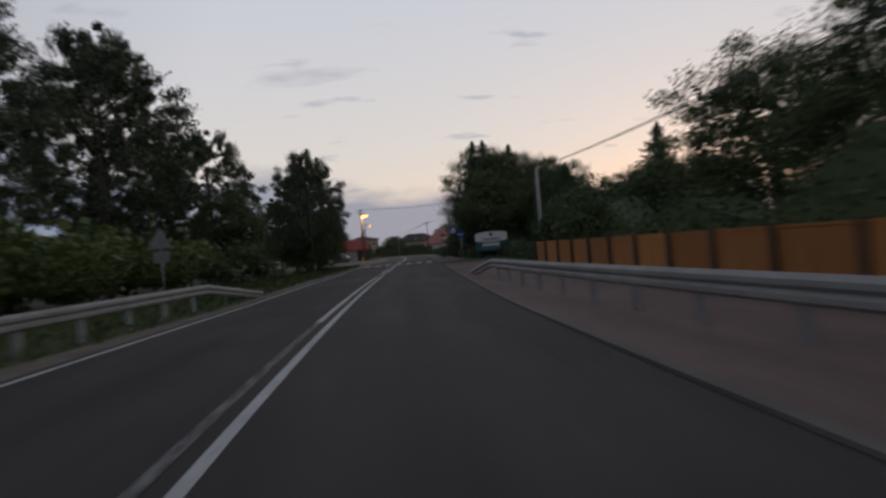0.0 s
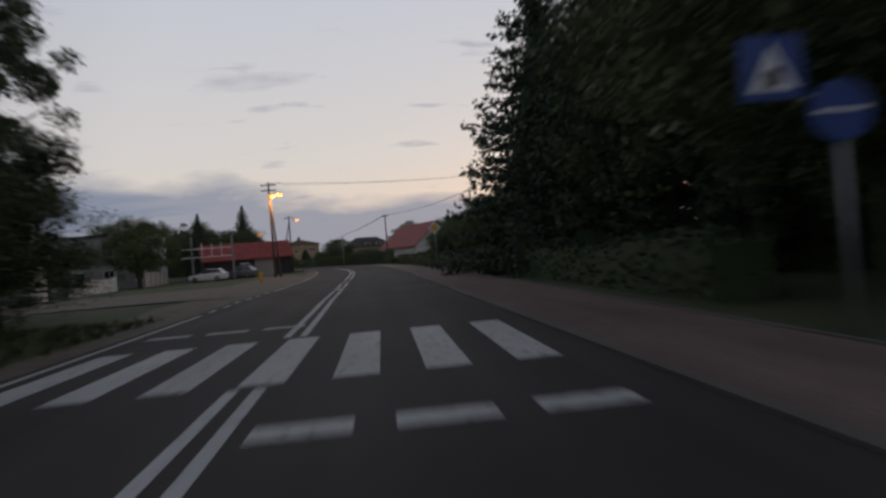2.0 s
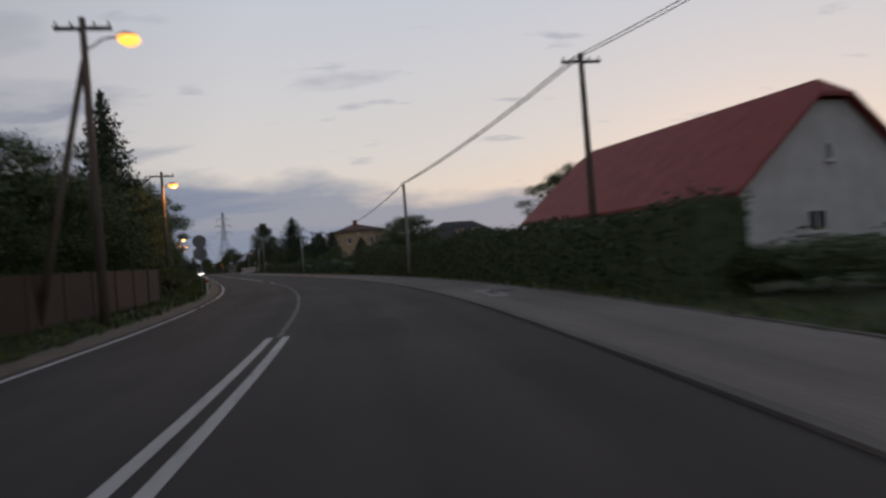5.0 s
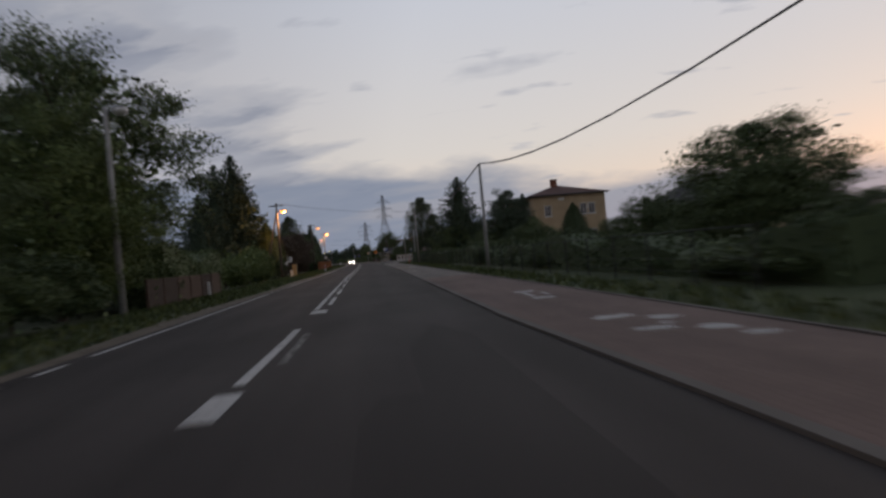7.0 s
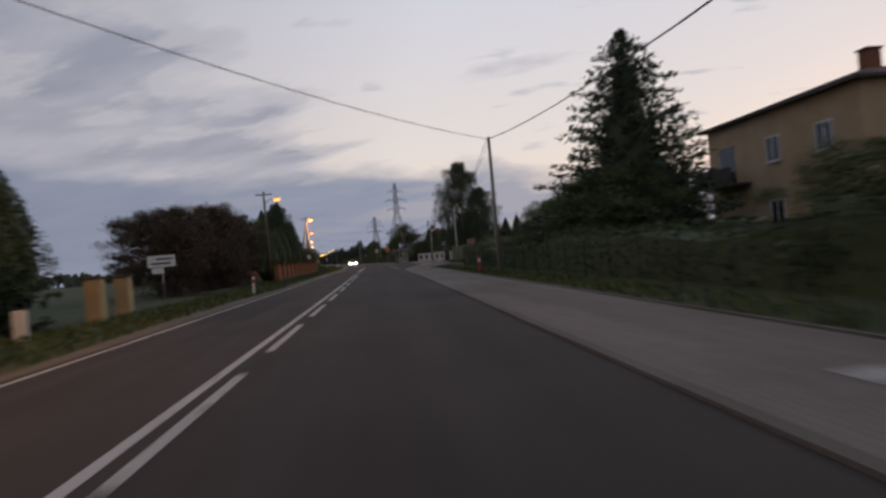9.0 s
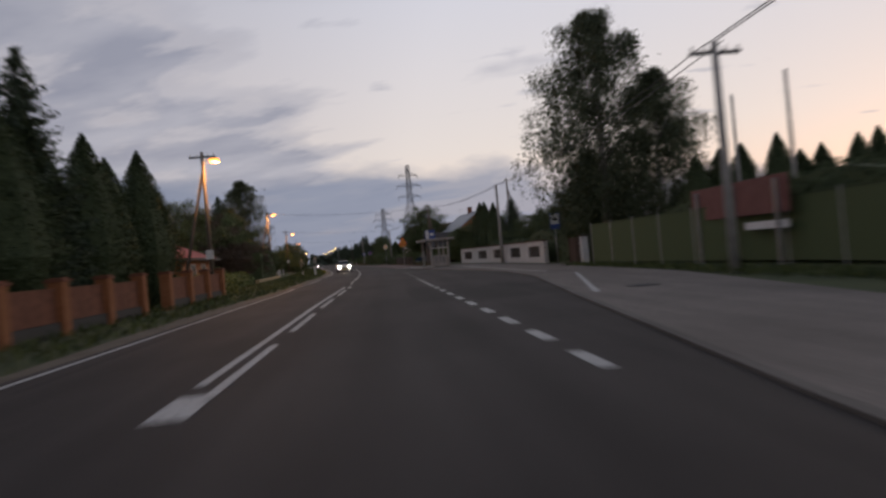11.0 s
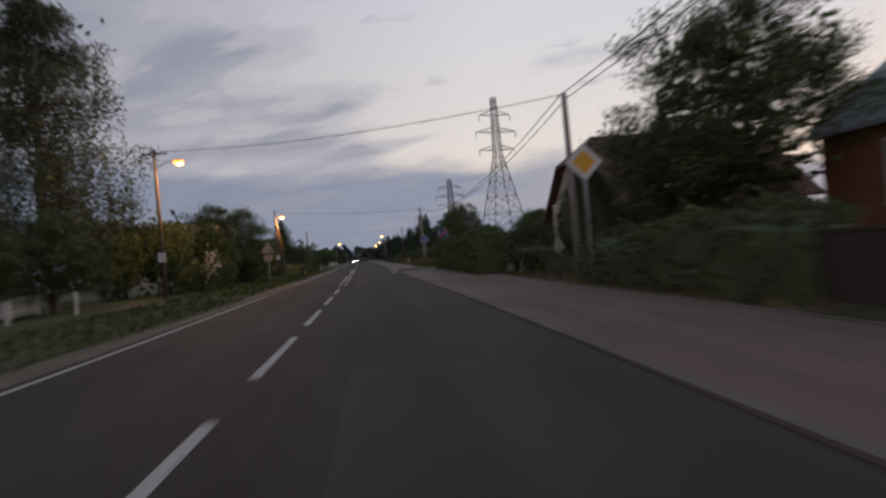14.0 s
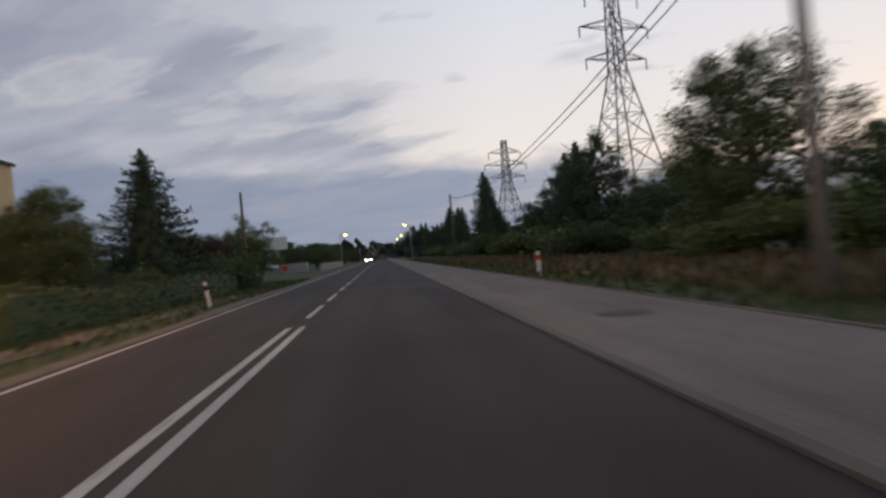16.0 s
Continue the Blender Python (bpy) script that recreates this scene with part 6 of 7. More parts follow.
for s, d, h, w in ((215, -11.0, 3.2, 5), (222, -12, 3.4, 5.5), (227, -12, 3.0, 5), (188, -9.5, 2.4, 4), (196, -9.2, 2.2, 4), (204, -9.4, 2.4, 4.5), (211, -10, 2.2, 4)):
    plant("bush", s, d, h, w, "dark bush under roadside trees", group="bend bushes")
street_lamp(188.2, -8.4, 8.2, "wooden utility pole with a crossarm and a glowing orange lamp", True, 0.4, 0.9, "pole_wood", 1, 0, 130.0)
g = sign_post("road_sign", 182.9, -6.2, 3.5, "two round sign backs on one grey post", 0)
plate(g, "upper_disc", round_outline(0, 3.15, 0.40), "sign_back")
plate(g, "lower_disc", round_outline(0, 2.42, 0.40), "sign_back")
marker_post(180.4, -5.85, 1.0, "white marker post with a red band on the verge")
street_lamp(219.8, -9.5, 7.9, "slim pale lamp post with an unlit round lamp", False, 0.25, 0.15, "concrete", 0, 0, 0)
plant("maple", 226.0, -13.8, 13.4, 12.6, "tall dark maple beside the road")
plant("broad", 227.5, -13.4, 8.8, 6.8, "dark broadleaf tree under a tall maple")
plant("light", 220.3, -11.9, 8.0, 7.0, "fresh green broadleaf tree beside a lamp post")
plant("broad", 231, -16, 9.0, 8, "dark broadleaf tree behind a clipped hedge")
hedge(230, 243, -13.2, -10.8, 2.8, "leaf", "clipped green hedge beside the verge", 9, 40, 0.17, 0.3)
plank_fence(222, 235, -9.3, 1.2, M["wood_brown"], "low brown plank fence on the verge", 2.2, 1.25)
marker_post(231, -9.0, 0.85, "small white marker post before a brown fence", ("white_paint", None))

# ================= second straight: spruces, tan house =================
plant("spruce", 268.3, -14.5, 13.7, 9.5, "tall dark spruce in a dense group", group="spruce group")
plant("spruce_wide", 265.8, -15.8, 12.4, 9.5, "tall dark spruce in a dense group", group="spruce group")
plant("spruce", 272.5, -14.8, 12.4, 8.5, "dark spruce in a dense group", group="spruce group")
plant("spruce", 276, -16.5, 8.5, 5.0, "smaller dark spruce beside a taller group", group="spruce group")
plant("spruce_wide", 261.5, -16.6, 9.0, 7.5, "dark spruce in a dense group", group="spruce group")
plant("bush_light", 258, -11.8, 4.6, 6.0, "large fresh green bush before dark spruces")
plant("bush_light", 249, -12.0, 3.2, 5.0, "fresh green bush beside the verge")
plant("bush_light", 253.5, -11.8, 3.4, 5.0, "fresh green bush beside the verge")
plant("bush", 242, -15, 3.5, 6, "dark bush behind a hedge")
street_lamp(265.4, -9.6, 8.1, "wooden utility pole with strut, crossarm and glowing orange lamp", True, 0.35, 0.9, "pole_wood", 1, -1.9, 230.0)
for i in range(4):
    plant("thuja_b", 269 + i * 1.8, -11.4 - 0.3 * i, 6.3 - 0.1 * i, 4.0, "dense clipped thuja beside a utility pole", group="clipped thujas")


def gate_pillar(s, d, h, label, mat="sand_wall", w=0.5):
    g = thing("gate_pillar", spot(s, d, -0.06), label, "pillar")
    part("shaft", box(B(), -w / 2, w / 2, -w / 2, w / 2, -0.2, h, 0.02), M[mat], g)
    part("cap", box(B(), -w / 2 - 0.06, w / 2 + 0.06, -w / 2 - 0.06, w / 2 + 0.06, h, h + 0.09, 0.02), M["kerb"], g)


gate_pillar(275.5, -9.4, 1.45, "beige rendered gate pillar at a drive")
gate_pillar(279.0, -9.8, 1.45, "beige rendered gate pillar at a drive")
marker_post(270.5, -9.2, 0.8, "pale metal service box beside a utility pole", ("sign_white", None), 0.34)
marker_post(287, -6.5, 0.95, "white marker post on the grass verge", lean=3)
g = sign_post("direction_sign", 291, -12.1, 2.6, "white direction board with dark writing on a post", 0)
plate(g, "board", rect(-0.75, 0.75, 1.9, 2.55), "sign_white")
plate(g, "lower_board", rect(-0.55, 0.1, 1.55, 1.86), "sign_white")
for x0, x1, z in ((-0.3, 0.6, 2.35), (-0.55, 0.5, 2.1)):
    plate(g, "text_bar", rect(x0, x1, z - 0.05, z + 0.05), "black", y=-0.052, thick=0.005)
for s, d, h, w in ((297, -13, 6.2, 7), (303, -12.5, 6.8, 7), (309, -13, 6.5, 7), (315, -13.5, 6.4, 6.5), (306, -17, 7, 8)):
    plant("red", s, d, h, w, "dark reddish-leaved tree beside the road", group="red-leaved trees")
street_lamp(315.9, -10.1, 8.5, "wooden utility pole with a glowing orange lamp", True, 0.9, 0.8, "pole_wood", 1, 0, 0)

g, body = hip_house("house", spot(280.6, 22.2, -0.06, 2), 10.2, 13.0, 7.65, 9.3, "tan_wall", "roof_brown", "tan two-storey house with a brown hipped roof and chimney", 0.5, (4.6, 4.5, 10.0))
for x in (1.4, 6.4, 7.6):
    window(body, x + 0.6, 4.7, 0.95, 1.5, 0.0)
    window(body, x + 0.6, 1.2, 0.95, 1.4, 0.0)
part("vent", box(B(), 3.6, 4.4, -0.03, 0.0, 6.8, 7.15), M["frame"], g)
side = turned(part("balcony_slab", box(B(), 0.3, 4.3, -1.3, 0.0, 3.7, 3.85), M["kerb"], g), -90, 0, 13)
rail_ = turned(part("balcony_rail", box(box(B(), 0.3, 4.3, -1.3, -1.24, 4.75, 4.82), 0.3, 4.3, -1.29, -1.26, 3.85, 4.75), M["dark_metal"], g), -90, 0, 13)
turned(part("balcony_door", box(B(), 1.2, 2.8, -0.02, 0.0, 3.9, 6.2), M["glass"], g), -90, 0, 13)
for x, z in ((6.5, 4.7), (6.5, 1.2), (10.5, 4.7), (10.5, 1.2)):
    w_ = turned(window(body, x, z, 1.2, 1.4, 0.0), -90, 0, 13)
g, body = hip_house("house", spot(291, 46.5, -0.06, 0), 19.0, 11.0, 5.1, 9.0, "cream_wall", "roof_dark", "pale house with a long dark hipped roof and dormers", 0.5)
for x in (7.2, 11.6):
    dormer = part("dormer", box(B(), x, x + 1.8, 0.6, 3.2, 4.9, 7.0, 0.02), M["cream_wall"], g)
    part("dormer_roof", box(B(), x - 0.15, x + 1.95, 0.4, 4.2, 7.0, 7.14), M["roof_dark"], dormer)
    part("dormer_pane", box(B(), x + 0.3, x + 1.5, 0.56, 0.6, 5.6, 6.8), M["glass"], dormer)
for x in (3.0, 9.0, 14.0):
    window(body, x, 2.2, 1.3, 1.5, 0.0)
plant("spruce_wide", 284, 12.6, 11.2, 9.6, "broad dark spruce behind the pavement fence")
plant("spruce", 271, 18.5, 7.2, 5.0, "dark spruce before a tan house", group="garden spruces")
plant("thuja_b", 268, 23.6, 5.6, 3.7, "round-topped garden conifer before a tan house")
for s, d, h, w, k in ((262, 16.0, 4.4, 5.5, "broad"), (270, 14.5, 3.8, 6, "broad"), (256, 19, 2.3, 5, "broad"), (266, 28.2, 3.6, 6, "broad"), (250, 28, 3.9, 7, "broad"), (258, 34, 4.6, 8, "broad"), (296, 14, 4.5, 6, "broad"),
                      (291, 17, 6, 6, "broad"), (302, 13, 5, 6, "broad"), (306, 17, 6.5, 7, "broad"), (253, 12.3, 6.7, 4.6, "pine"), (261.8, 14.4, 7.2, 4.2, "pine"), (254, 12.6, 3.9, 6, "broad"), (283, 11.0, 5.0, 7, "broad")):
    plant(k, s, d, h, w, "dark garden tree beside a tan house", group="house garden trees")
hedge(262, 312, 7.6, 9.2, 1.35, "thuja", "dark garden hedge along the grass strip", 12, 24, 0.18, 0.2)
for i in range(16):
    plant("bush", 208 + i * 6.2, 10.6 + (i % 3) * 0.7, (1.3 if i < 6 else 1.7) + (i * 7 % 5) * 0.22 * (i > 5), 6.0, "dense dark garden bush behind a low hedge", group="garden bushes")
wire_fence(206, 306, 7.3, 1.25)
marker_post(289.5, 5.5, 0.95, "red and white marker post beside the pavement", ("sign_red", "white_paint"))
hedge(316, 346, 13.2, 14.6, 2.4, "thuja", "dark evergreen hedge behind a green fence", 14, 20, 0.2, 0.2)


# ================= bus stop =================
def pillar_fence():
    """Brick pillars with dark red panels."""
    off = line((312, -9.0), (356, -8.6))
    g = thing("brick_fence", Matrix(), "red brick pillar fence with dark red panels along the verge", "fence")
    step = 3.05
    bm = box(B(), -0.21, 0.21, -0.21, 0.21, -0.2, 1.42, 0.01)
    first = part("pillar", bm, M["brick_orange"], g)
    cap0 = part("pillar_cap", box(box(B(), -0.26, 0.26, -0.26, 0.26, 1.42, 1.49), -0.2, 0.2, -0.2, 0.2, 1.49, 1.54), M["brick"], first)
    pan0 = part("panel", box(box(box(B(), -0.03, 0.03, 0.21, step - 0.21, 0.35, 1.18), -0.05, 0.05, 0.21, step - 0.21, 1.18, 1.26), -0.05, 0.05, 0.21, step - 0.21, 0.33, 0.41), M["brick"], g)
    base0 = part("plinth", box(B(), -0.12, 0.12, 0.21, step - 0.21, -0.2, 0.32), M["kerb"], g)
    n = 14
    for i in range(n):
        s = 312.5 + i * step
        m = spot(s, off(s))
        for o in (first, pan0, base0):
            if o is not first and i in (9, n - 1):
                continue
            q = o
            if i:
                q = o.copy()
                scene.collection.objects.link(q)
            q.matrix_basis = m
            if o is first and i:
                c = cap0.copy()
                scene.collection.objects.link(c)
                c.parent = q
    return g


pillar_fence()
plant("spruce", 338.8, -11.8, 9.6, 4.6, "slim dark spruce behind a brick fence")
for i in range(14):
    s = 324 + i * 2.1
    plant("thuja" if i % 3 == 1 else "thuja_b", s, -11.5 - (i % 3) * 0.4, 6.6 + (i * 7 % 5) * 0.3, 3.2, "tall thuja in a row behind a brick fence", group="thuja row")
for s, d, h, w in ((318, -13.5, 7.2, 8), (326, -16, 7.5, 8), (311, -15, 7.6, 8)):
    plant("broad", s, d, h, w, "dark broadleaf tree behind a brick fence", group="trees behind the brick fence")
street_lamp(355.0, -9.7, 8.6, "wooden utility pole with strut, crossarm, plaque and glowing orange lamp", True, 0.4, 0.5, "pole_wood", 1, -1.9, 320.0, True)
g, body = hip_house("house", spot(358.5, -23.5, -0.06, 2), 11.0, 9.5, 2.55, 5.0, "brick_orange", "roof_red", "single-storey orange brick house with a red hipped roof", 0.55)
for x in (5.4, 8.2):
    window(body, x, 0.9, 1.1, 1.2, 0.0)
turned(window(body, 3.0, 0.9, 1.2, 1.2, 0.0), 90, 11.0, 0)
turned(window(body, 6.2, 0.9, 1.2, 1.2, 0.0), 90, 11.0, 0)
for s, d, h, w, k in ((374, -17.5, 8.4, 8.5, "broad"), (381, -17, 8.0, 8, "red"), (388, -17, 8.4, 8, "broad"), (370, -24, 9.0, 9, "broad"), (394, -16.5, 8.8, 7.5, "broad"), (378, -13.5, 3.6, 5, "red"), (401, -18, 8.6, 7.5, "broad"),
                      (385, -13.6, 4.6, 5.5, "red"), (391, -13.8, 4.4, 5.5, "red")):
    plant(k, s, d, h, w, "dark garden tree beside a brick house", group="brick house trees")
hedge(357, 371, -13.4, -10.2, 0.9, "leaf_light", "rough overgrown low hedge on the verge", 21, 26, 0.24, 0.4)
plant("birch", 408, -17.5, 10.5, 6.0, "birch with hanging branches behind a lamp pole")
plant("spruce", 404, -18, 9.6, 5.0, "dark spruce behind a clipped hedge")
street_lamp(401.9, -12.2, 8.5, "wooden utility pole with strut and glowing orange lamp", True, 0.5, 0.3, "pole_wood", 0, -2.2, 420.0)
hedge(384, 397, -13.0, -11.2, 2.5, "thuja", "tall dark overgrown hedge on a low wall", 22, 34, 0.17, 0.35)
tagged(ribbon("low_wall", 378, 397, -11.15, -10.8, 0.32, M["sand_wall"], 2.0, 0.45), "low sand-coloured garden wall under a hedge", "wall", kind="structure")
marker_post(394.3, -6.5, 0.98, "thick white marker post on the grass verge", ("white_paint", None), 0.20)
marker_post(407.5, -8.6, 0.45, "short white stone on the grass verge", ("white_paint", None), 0.14)

g = sign_post("bus_stop_sign", 353.1, 10.8, 2.95, "white and blue bus stop sign on a tall post", 2, 0.035)
plate(g, "blue_plate", rect(-0.31, 0.31, 2.12, 3.08), "blue")
plate(g, "white_field", rect(-0.26, 0.26, 2.42, 3.03), "sign_white", y=-0.052, thick=0.006)
plate(g, "dark_symbol", rect(-0.17, 0.17, 2.66, 2.78), "black", y=-0.058, thick=0.005)


def shelter():
    g = thing("bus_shelter", spot(373.4, 5.45, 0.035, 5, (1.0, 0.95, 1)), "small grey concrete bus shelter with a flat roof and open sides", "bus shelter")
    for x, y in ((-0.75, -2.1), (0.75, -2.1), (-0.75, 2.1), (0.75, 2.1), (0.75, 0.0)):
        part("column", box(B(), x - 0.085, x + 0.085, y - 0.085, y + 0.085, -0.05, 2.34, 0.015), M["concrete"], g)
    part("roof", box(B(), -1.25, 1.25, -2.55, 2.5, 2.34, 2.46, 0.02), M["concrete"], g)
    part("roof_edge", box(B(), -1.28, 1.28, -2.59, 2.54, 2.46, 2.51, 0.01), M["white_wall"], g)
    for y0, y1 in ((-1.98, -0.12), (0.12, 1.98)):
        part("rail", box(B(), 0.71, 0.77, y0, y1, 1.66, 1.73), M["white_paint"], g)
    part("side_rail", box(B(), -0.62, 0.62, -2.13, -2.07, 1.66, 1.73), M["white_paint"], g)
    panel = part("side_panel", box(B(), -0.62, 0.62, -2.12, -2.08, 0.12, 1.05), M["concrete"], g, "grey lower side panel")
    # three darker upright bars on the panel's near face
    for x in (-0.35, 0.0, 0.3):
        part("notice", box(B(), x - 0.1, x + 0.1, -2.13, -2.121, 0.45, 0.95), M["sign_back"], panel)
    bench = part("bench_seat", box(B(), 0.25, 0.65, -1.8, 1.8, 0.42, 0.48), M["wood_dark"], g)
    for y in (-1.5, 0, 1.5):
        part("bench_leg", box(B(), 0.3, 0.6, y - 0.05, y + 0.05, -0.05, 0.42), M["concrete"], bench)
    part("floor_slab", box(B(), -1.0, 1.0, -2.3, 2.3, -0.12, 0.012), M["kerb"], g)


shelter()


def garden_wall():
    """White wall with oblong openings, kept dark by added slats."""
    g = thing("garden_wall", Matrix(), "white rendered garden wall, oblong openings darkened by added slats", "wall")
    s0, step, n = 358.0, 5.6, 5
    off = line((354, 11.5), (366, 11.3), (372, 11.0), (378, 10.6), (386, 9.9), (394, 9.2))
    bm = B()
    for y0, y1, z0, z1 in ((0, step, -0.2, 0.34), (0, step, 1.12, 1.44), (0, 1.2, 0.34, 1.12), (step - 1.2, step, 0.34, 1.12)):
        box(bm, -0.13, 0.13, y0, y1, z0, z1)
    seg0 = part("wall_bay", bm, M["white_wall"], g)
    cap0 = part("coping", box(B(), -0.19, 0.19, 0, step, 1.44, 1.51), M["roof_brown"], seg0)
    # dark slats added to stand for the darkness inside the bare openings
    bm = B()
    for k in range(5):
        box(bm, -0.02, 0.02, 1.2, step - 1.2, 0.36 + k * 0.154, 0.492 + k * 0.154)
    sl0 = part("slat_screen", bm, M["wood_dark"], seg0)
    for i in range(n):
        t0, t1 = s0 + i * step, s0 + (i + 1) * step
        a, b = at(t0, off(t0)), at(t1, off(t1))
        v = b - a
        m = Matrix.Translation(a) @ Matrix.Rotation(math.atan2(-v.x, v.y), 4, "Z") @ Matrix.Diagonal((1, v.length / step, 1, 1))
        q = seg0
        if i:
            q = seg0.copy()
            scene.collection.objects.link(q)
            for c0 in (cap0, sl0):
                c = c0.copy()
                scene.collection.objects.link(c)
                c.parent = q
        q.matrix_basis = m


garden_wall()
plank_fence(316, 349, lambda s: line((316, 11.4), (333, 12.75), (341, 12.0), (349, 11.6))(s), 2.0, M["thuja"], "tall dark green panel fence with pale posts", 2.5, 2.1, 0.2, 0.02, 0.07, M["concrete"])
gate_pillar(349.8, 11.4, 1.5, "pale gate pillar beside a green fence", "white_wall", 0.35)
plank_fence(350.4, 353.2, 11.6, 1.4, M["wood_brown"], "brown plank gate beside a white wall", 1.5)
for i in range(12):
    plant("thuja" if i % 3 else "thuja_b", 346.5 + (i % 3) * 0.4, 16.5 + i * 1.5, 5.0 + (i * 5 % 4) * 0.3, 2.4, "pointed thuja in a row behind a fence", group="thuja row behind the fence")
plant("birch", 352.8, 14.0, 15.4, 10.5, "tall birch with long hanging branches")
plant("birch", 350.5, 16.4, 11.0, 7.5, "tall birch with long hanging branches")
plant("thuja_b", 354.5, 13.4, 6.2, 3.4, "dense dark thuja under a birch")
plant("birch", 357, 14.5, 7.5, 5.0, "smaller birch behind a white wall")
for s, d, h in ((384.2, 13.4, 6.2), (386.0, 12.8, 6.5), (387.8, 12.7, 6.6), (389.2, 12.9, 6.4)):
    plant("thuja", s, d, h, 2.5, "pointed thuja behind a white wall", group="wall thujas")
for s, d, h, w in ((381.2, 14.7, 6.3, 3.9), (378, 16.8, 4.8, 5.4), (373, 16.5, 4.5, 4.8), (368, 17, 6.0, 5.0), (364, 16.5, 5.0, 5.0), (361, 18, 5.8, 5.0)):
    plant("spruce_wide", s, d, h, w, "dark young spruce behind a white wall", group="wall spruces")
for s, d, h, w in ((376, 15.4, 4.5, 5.0), (370.5, 15.4, 4.4, 5.5), (366, 15.6, 4.8, 5.5), (361.5, 15.2, 5.6, 5.5)):
    plant("broad", s, d, h, w, "dark garden tree between young spruces", group="wall garden trees")
hedge(354, 383, 12.2, 13.8, 1.9, "thuja", "dark hedge behind a white wall", 24, 18, 0.2, 0.3)


def billboard(s0, s1, d, label):
    """A long board beside the fence, facing the road."""
    a, b = at(s0, d), at(s1, d)
    v = b - a
    g = thing("billboard", Matrix.Translation((a + b) / 2) @ Matrix.Rotation(math.atan2(v.y, v.x), 4, "Z") @ Matrix.Rotation(math.pi, 4, "Z"), label, "billboard")
    w = v.length / 2
    for x in (-w + 0.5, 0.0, w - 0.5):
        part("post", box(B(), x - 0.05, x + 0.05, -0.14, -0.04, -0.3, 2.6), M["steel"], g)
    part("board", box(B(), -w, w, -0.03, 0.03, 1.55, 2.72, 0.01), M["plum"], g)
    for z in (1.55, 2.66):
        part("border", box(B(), -w + 0.02, w - 0.02, 0.031, 0.042, z, z + 0.06), M["sign_white"], g)
    for x0, x1, z in ((-1.6, 0.4, 2.42), (-2.2, 1.9, 2.1), (-1.4, 1.2, 1.8)):
        part("text_bar", box(B(), x0, x1, 0.031, 0.042, z - 0.05, z + 0.05), M["sign_back"], g)
    part("lower_plate", box(B(), w - 2.4, w - 0.1, -0.03, 0.03, 1.08, 1.32), M["sign_white"], g)


billboard(333.0, 338.9, 12.3, "long dark red advertising board with pale borders on posts")
g = thing("shed", spot(340.5, 24.0, -0.06, 0), "low white shed with a pale sheet roof behind a fence", "shed")
part("wall_shell", box(B(), 0, 10, 0, 6, -0.2, 2.5), M["white_wall"], g)
part("roof", box(B(), -0.4, 10.4, -0.5, 6.3, 2.5, 3.4, 0.25), M["roof_grey"], g)
part("door", box(B(), 0.6, 3.0, -0.05, -0.004, 0.0, 2.1), M["wood_dark"], g)
for s_, d_, h_ in ((343.5, 17.0, 7.4), (338.6, 16.4, 7.2)):
    utility_pole(s_, d_, h_, "slim pale pole rising over a dark evergreen row", "concrete", 0, r=0.10)
utility_pole(332.1, 9.9, 6.5, "grey concrete utility pole beside a fence", "concrete", 1)
utility_pole(369.7, 10.75, 6.7, "pale concrete utility pole before a white wall", "concrete", 0)
utility_pole(395.5, 18.1, 10.0, "dark double-leg utility pole behind thujas", "pole_wood", 0, 2.4)
utility_pole(398.5, 8.2, 7.5, "dark double-leg utility pole with a transformer box", "pole_wood", 0, 1.1, box_on=True)
utility_pole(439.1, 7.2, 6.6, "weathered wooden utility pole beside a hedge", "pole_pale", 0)
utility_pole(495.1, 6.7, 6.9, "wooden utility pole with a small box on the grass bank", "pole_pale", 0, box_on=True)
utility_pole(560, 8.4, 7.6, "wooden utility pole before far woods", "pole_wood", 0)
wires([top(332.1, 9.9, 6.4), top(369.7, 10.75, 6.55), top(398.5, 8.2, 7.3), top(439.1, 7.2, 6.4)], 0.5, "dark overhead cables between roadside poles", 2, 0.5)
wires([top(439.1, 7.2, 6.4), top(495.1, 6.7, 6.6), top(560, 8.4, 7.2)], 1.6, "dark overhead cables between roadside poles", 2, 0.4)
for (s0, d0, z0), (s1, d1, z1) in (((401.9, -12.2, 8.3), (398.5, 8.2, 7.3)), ((457.3, -12.4, 8.8), (439.1, 7.2, 6.5)), ((265.4, -9.6, 8.0), (291.3, 7.0, 7.7)), ((500.2, -11, 8.1), (495.1, 6.7, 6.7))):
    wires([top(s0, d0, z0), top(s1, d1, z1)], 0.45, "thin dark cable crossing over the road", 1)

# ================= village end: brick house, barn, gabled house =================
g = sign_post("information_sign", 389.5, 7.0, 3.4, "blue poster board with a pale emblem on a post", 6, 0.05)
plate(g, "board", rect(-0.62, 0.55, 3.05, 4.05), "blue")
plate(g, "pale_strip", rect(-0.56, -0.2, 3.1, 4.0), "sign_white", y=-0.052, thick=0.006)
plate(g, "emblem", round_outline(0.16, 3.55, 0.20, 16), "sign_white", y=-0.052, thick=0.006)
plate(g, "emblem_bar", rect(-0.1, 0.44, 3.52, 3.60), "sign_white", y=-0.058, thick=0.005)
warning_sign(406.3, 5.4, 3.35, "orange triangular bend warning sign with a plate below")
diamond_sign(432.7, 5.5, 3.3, "yellow and white diamond priority sign on a grey post")


